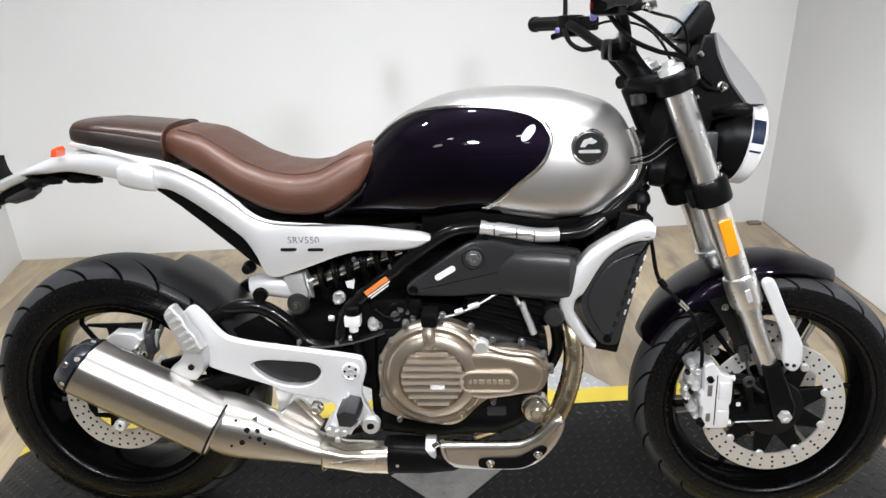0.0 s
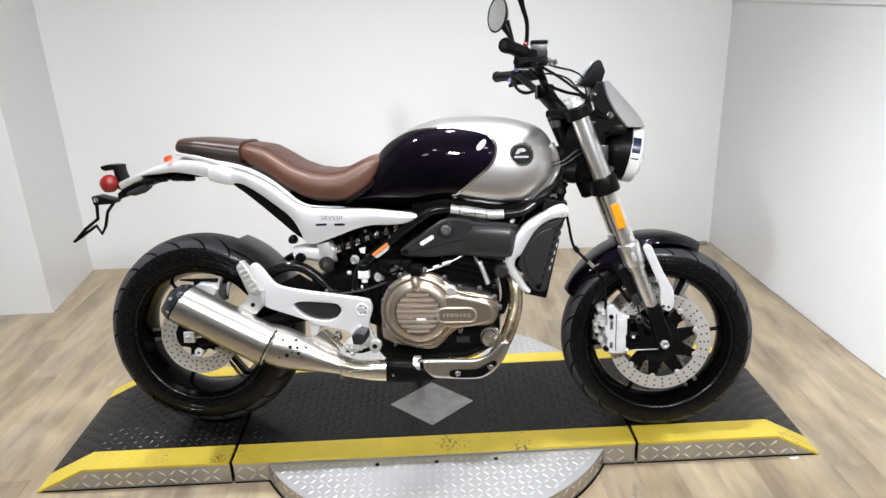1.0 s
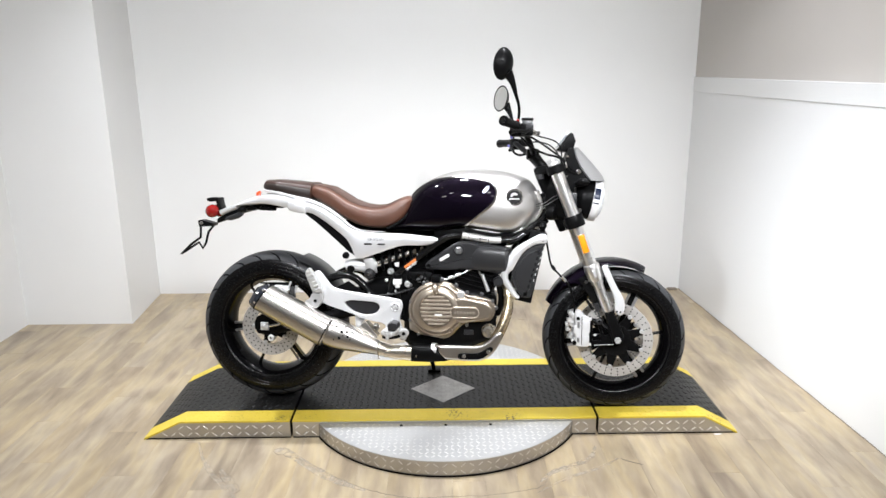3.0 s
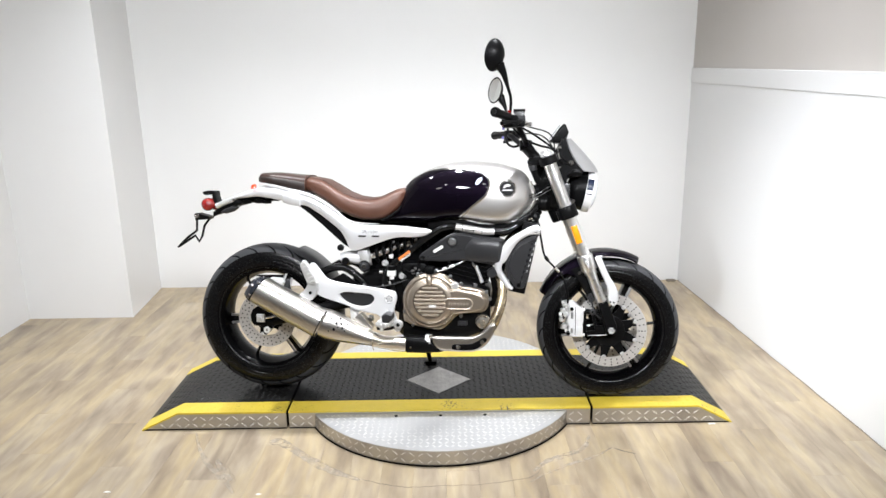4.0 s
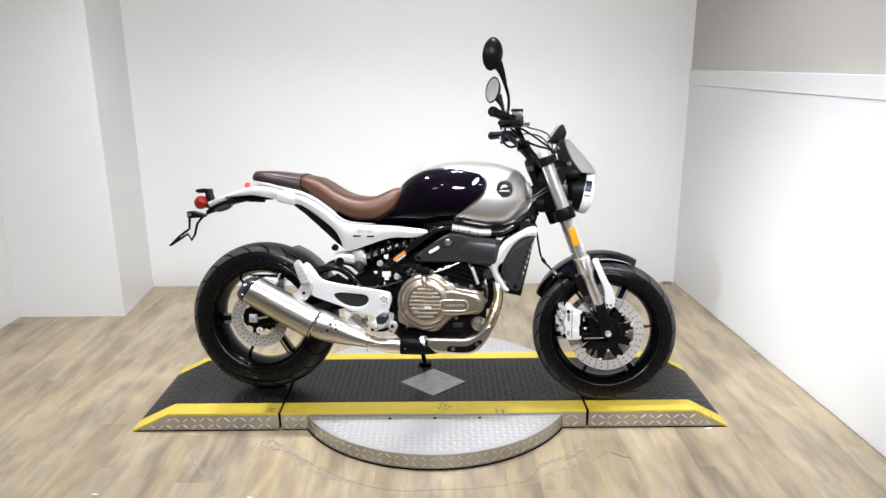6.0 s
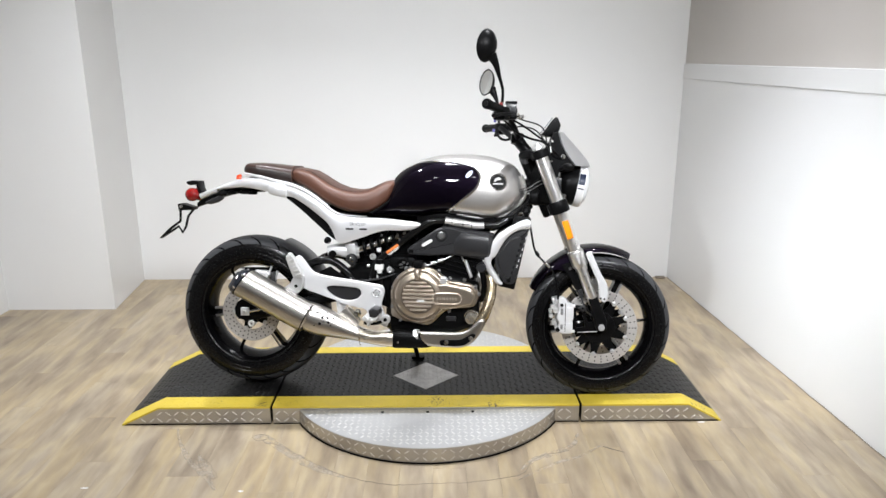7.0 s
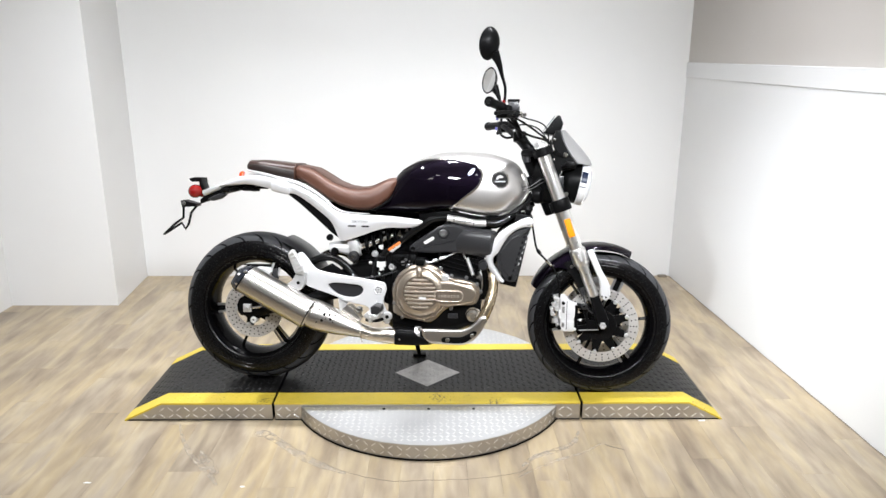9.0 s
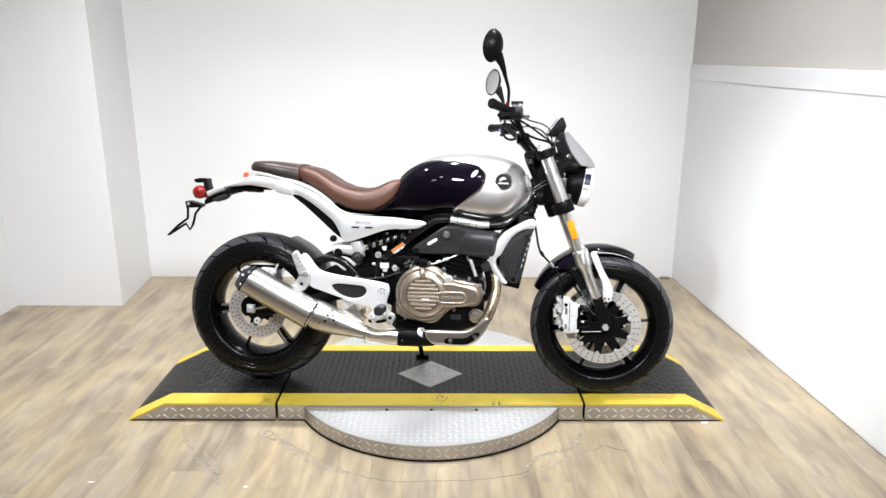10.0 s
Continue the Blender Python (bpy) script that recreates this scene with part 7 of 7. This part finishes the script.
mirror(0.330, 1.344, 0.972, (-0.84, -0.74, 0.12), [(0.992, 0.325, 1.315), (1.008, 0.315, 1.282), (1.020, 0.30, 1.250), (1.028, 0.285, 1.220), (1.030, 0.275, 1.175), (1.028, 0.265, 1.150)])

# side stand on the far side
st = part("side_stand", tube([(0.62, 0.10, 0.30), (0.650, 0.205, 0.16), (0.664, 0.278, 0.056)], [0.012, 0.011, 0.010], 12, 3), M_BLACK, bike, "black side stand with a flat foot")
part("stand_foot", box(-0.03, 0.03, -0.02, 0.02, -0.006, 0.004, 0.002, 2, None, Matrix.Translation((0.667, 0.284, 0.0535)) @ pose(0, 0, 0, 9, 0, 0)), M_BLACK, st)
part("belly_bracket", plate([(0.63, 0.27), (0.70, 0.27), (0.69, 0.20), (0.66, 0.18), (0.645, 0.20)], 0.03, 0.06, (), 0.004), M_BLACK, st)

# ---- floor planks ----
W, LEN = 0.122, 0.915
bm = bmesh.new()
bmesh.ops.create_cube(bm, size=1, matrix=Matrix.Diagonal((W - 0.0002, LEN - 0.0002, 0.004, 1)))
bmesh.ops.bevel(bm, geom=[e for e in bm.edges if all(v.co.z > 0 for v in e.verts)], offset=0.0006, segments=1, affect="EDGES")
plank_mesh = finish(bm, "plank", M_PLANK)
part("wall_gap", tube([(right_x(y) - 0.003 + 0.002 * math.sin(y * 23) * math.sin(y * 7), y, 0.001) for y in np.linspace(BACK - 0.01, -1.6, 90)], [0.0018, 0.0028, 0.0015, 0.003, 0.002, 0.003, 0.003], 6), M_SCAR, floor, "dark gap along the wall foot")


def patch(name, line, widths, label=""):
    """A thin filled strip on the floor along a line."""
    pts = curve_points([(x, y, 0) for x, y in line], 6)
    rows, n = [], len(pts)
    for i, q in enumerate(pts):
        d = (pts[min(i + 1, n - 1)] - pts[max(i - 1, 0)]).normalized()
        w = float(np.interp(i / (n - 1), np.linspace(0, 1, len(widths)), widths)) * rng.uniform(0.75, 1.2)
        rows.append([(q.x - d.y * w, q.y + d.x * w, 0.0002), (q.x - d.y * w * 0.9, q.y + d.x * w * 0.9, 0.0004), (q.x + d.y * w * 0.9, q.y - d.x * w * 0.9, 0.0004), (q.x + d.y * w, q.y - d.x * w, 0.0002)])
    bm = bmesh.new()
    grid_faces(bm, rows)
    return part(name, bm, M_SEALANT, floor, label)


# tears and scratches in the vinyl
rng = random.Random(7)


def scratch(line, widths, label="", n=5, jitter=0.004):
    pts = [Vector((p.x + rng.uniform(-jitter, jitter), p.y + rng.uniform(-jitter, jitter), 0.0003)) for p in curve_points([(x, y, 0) for x, y in line], n)]
    return part("scratch", tube(pts, widths, 6), M_SCAR, floor, label)


scratch([(-0.451, -0.10), (-0.413, -0.087), (-0.389, -0.114), (-0.40, -0.144), (-0.325, -0.178), (-0.195, -0.288), (-0.077, -0.371), (0.032, -0.422), (0.135, -0.443), (0.236, -0.441), (0.399, -0.431), (0.544, -0.404),
         (0.614, -0.368), (0.638, -0.312), (0.688, -0.261), (0.781, -0.23), (0.836, -0.172), (0.853, -0.108)], [0.0008, 0.0016, 0.0007, 0.0012, 0.0006, 0.0011, 0.0014, 0.0007], "worn dark scratch round the turntable")
scratch([(0.938, -0.198), (0.96, -0.215), (1.011, -0.243)], [0.0012, 0.0030, 0.0012], "", 3, 0.001)
scratch([(-0.626, -0.236), (-0.620, -0.279), (-0.582, -0.340), (-0.543, -0.392), (-0.516, -0.386), (-0.548, -0.327), (-0.592, -0.272), (-0.626, -0.236)], [0.0005, 0.0013, 0.0006, 0.0012, 0.0005, 0.0009, 0.0005], "", 4, 0.003)
scratch([(-0.452, -0.112), (-0.438, -0.130), (-0.414, -0.137), (-0.398, -0.128)], [0.0006, 0.0012, 0.0006], "", 3, 0.002)
patch("filler", [(-0.445, -0.108), (-0.41, -0.110), (-0.35, -0.165), (-0.26, -0.250), (-0.17, -0.325), (-0.05, -0.395)], [0.010, 0.022, 0.018, 0.020, 0.018, 0.008], "pale worn filler smear in the vinyl")
patch("filler", [(0.60, -0.352), (0.66, -0.285), (0.74, -0.245), (0.82, -0.19), (0.858, -0.10)], [0.006, 0.012, 0.014, 0.012, 0.006])
patch("filler", [(-0.624, -0.240), (-0.600, -0.290), (-0.565, -0.340), (-0.530, -0.388)], [0.006, 0.014, 0.016, 0.008])
patch("filler", [(-0.778, -0.036), (-0.725, -0.154), (-0.662, -0.257), (-0.597, -0.340), (-0.539, -0.405), (-0.499, -0.467)], [0.004, 0.008, 0.011, 0.010, 0.012, 0.006])
patch("filler", [(0.579, -0.421), (0.66, -0.36), (0.74, -0.31), (0.84, -0.262), (0.929, -0.195)], [0.003, 0.007, 0.008, 0.007, 0.003])
for cx, cy, r in ((-0.963, -0.447, 0.008), (1.39, -0.019, 0.011), (-0.403, -0.474, 0.006)):
    chip = [(cx + r * rng.uniform(0.5, 1.4) * math.cos(a) * 1.6, cy + r * rng.uniform(0.4, 0.9) * math.sin(a)) for a in np.linspace(0, 2 * math.pi, 9, endpoint=False)]
    bm = bmesh.new()
    vs = grid_faces(bm, [[(x, y, 0.0004) for x, y in chip], [(x, y, 0.0016) for x, y in chip]], wrap_v=True)
    bm.faces.new(vs[1])
    part("chip", bm, M_PAPER, floor, "small white paint chip")
part("debris", box(1.80, 1.862, 1.93, 1.965, 0.0002, 0.012, 0.004), M_SCAR, floor, "dark scrap in the corner")
x = LEFT + W / 2
col = 0
rest_v, rest_f = [], []
while x < 2.30:
    y = FRONT + LEN * (0.5 - (col * 0.37) % 1.0) + LEN / 2
    while y - LEN / 2 < BACK:
        y0, y1 = max(y - LEN / 2, FRONT), min(y + LEN / 2, BACK)
        inside = x - W / 2 < right_x(y0)
        if inside and y1 > -2.75:
            o = new("plank", plank_mesh)
            o.location = (x, (y0 + y1) / 2, -0.002)
            o.scale.y = (y1 - y0) / LEN
            o.parent = floor
        elif inside:
            k = len(rest_v)
            rest_v += [(x - W / 2, y0, 0), (x + W / 2, y0, 0), (x + W / 2, y1, 0), (x - W / 2, y1, 0)]
            rest_f.append((k, k + 1, k + 2, k + 3))
        y += LEN
    x += W
    col += 1
me = bpy.data.meshes.new("far_planks")
me.from_pydata([(px, py, z) for z in (0.0, -0.0039) for px, py, _ in rest_v], [],
               rest_f + [tuple(f[i] + d * len(rest_v) for i, d in ((a, 0), (a, 1), ((a + 1) % 4, 1), ((a + 1) % 4, 0))) for f in rest_f for a in range(4)])
me.materials.append(M_PLANK)
far_floor = new("far_planks", me)
far_floor.parent = floor
tagged(far_floor, kind="stuff")
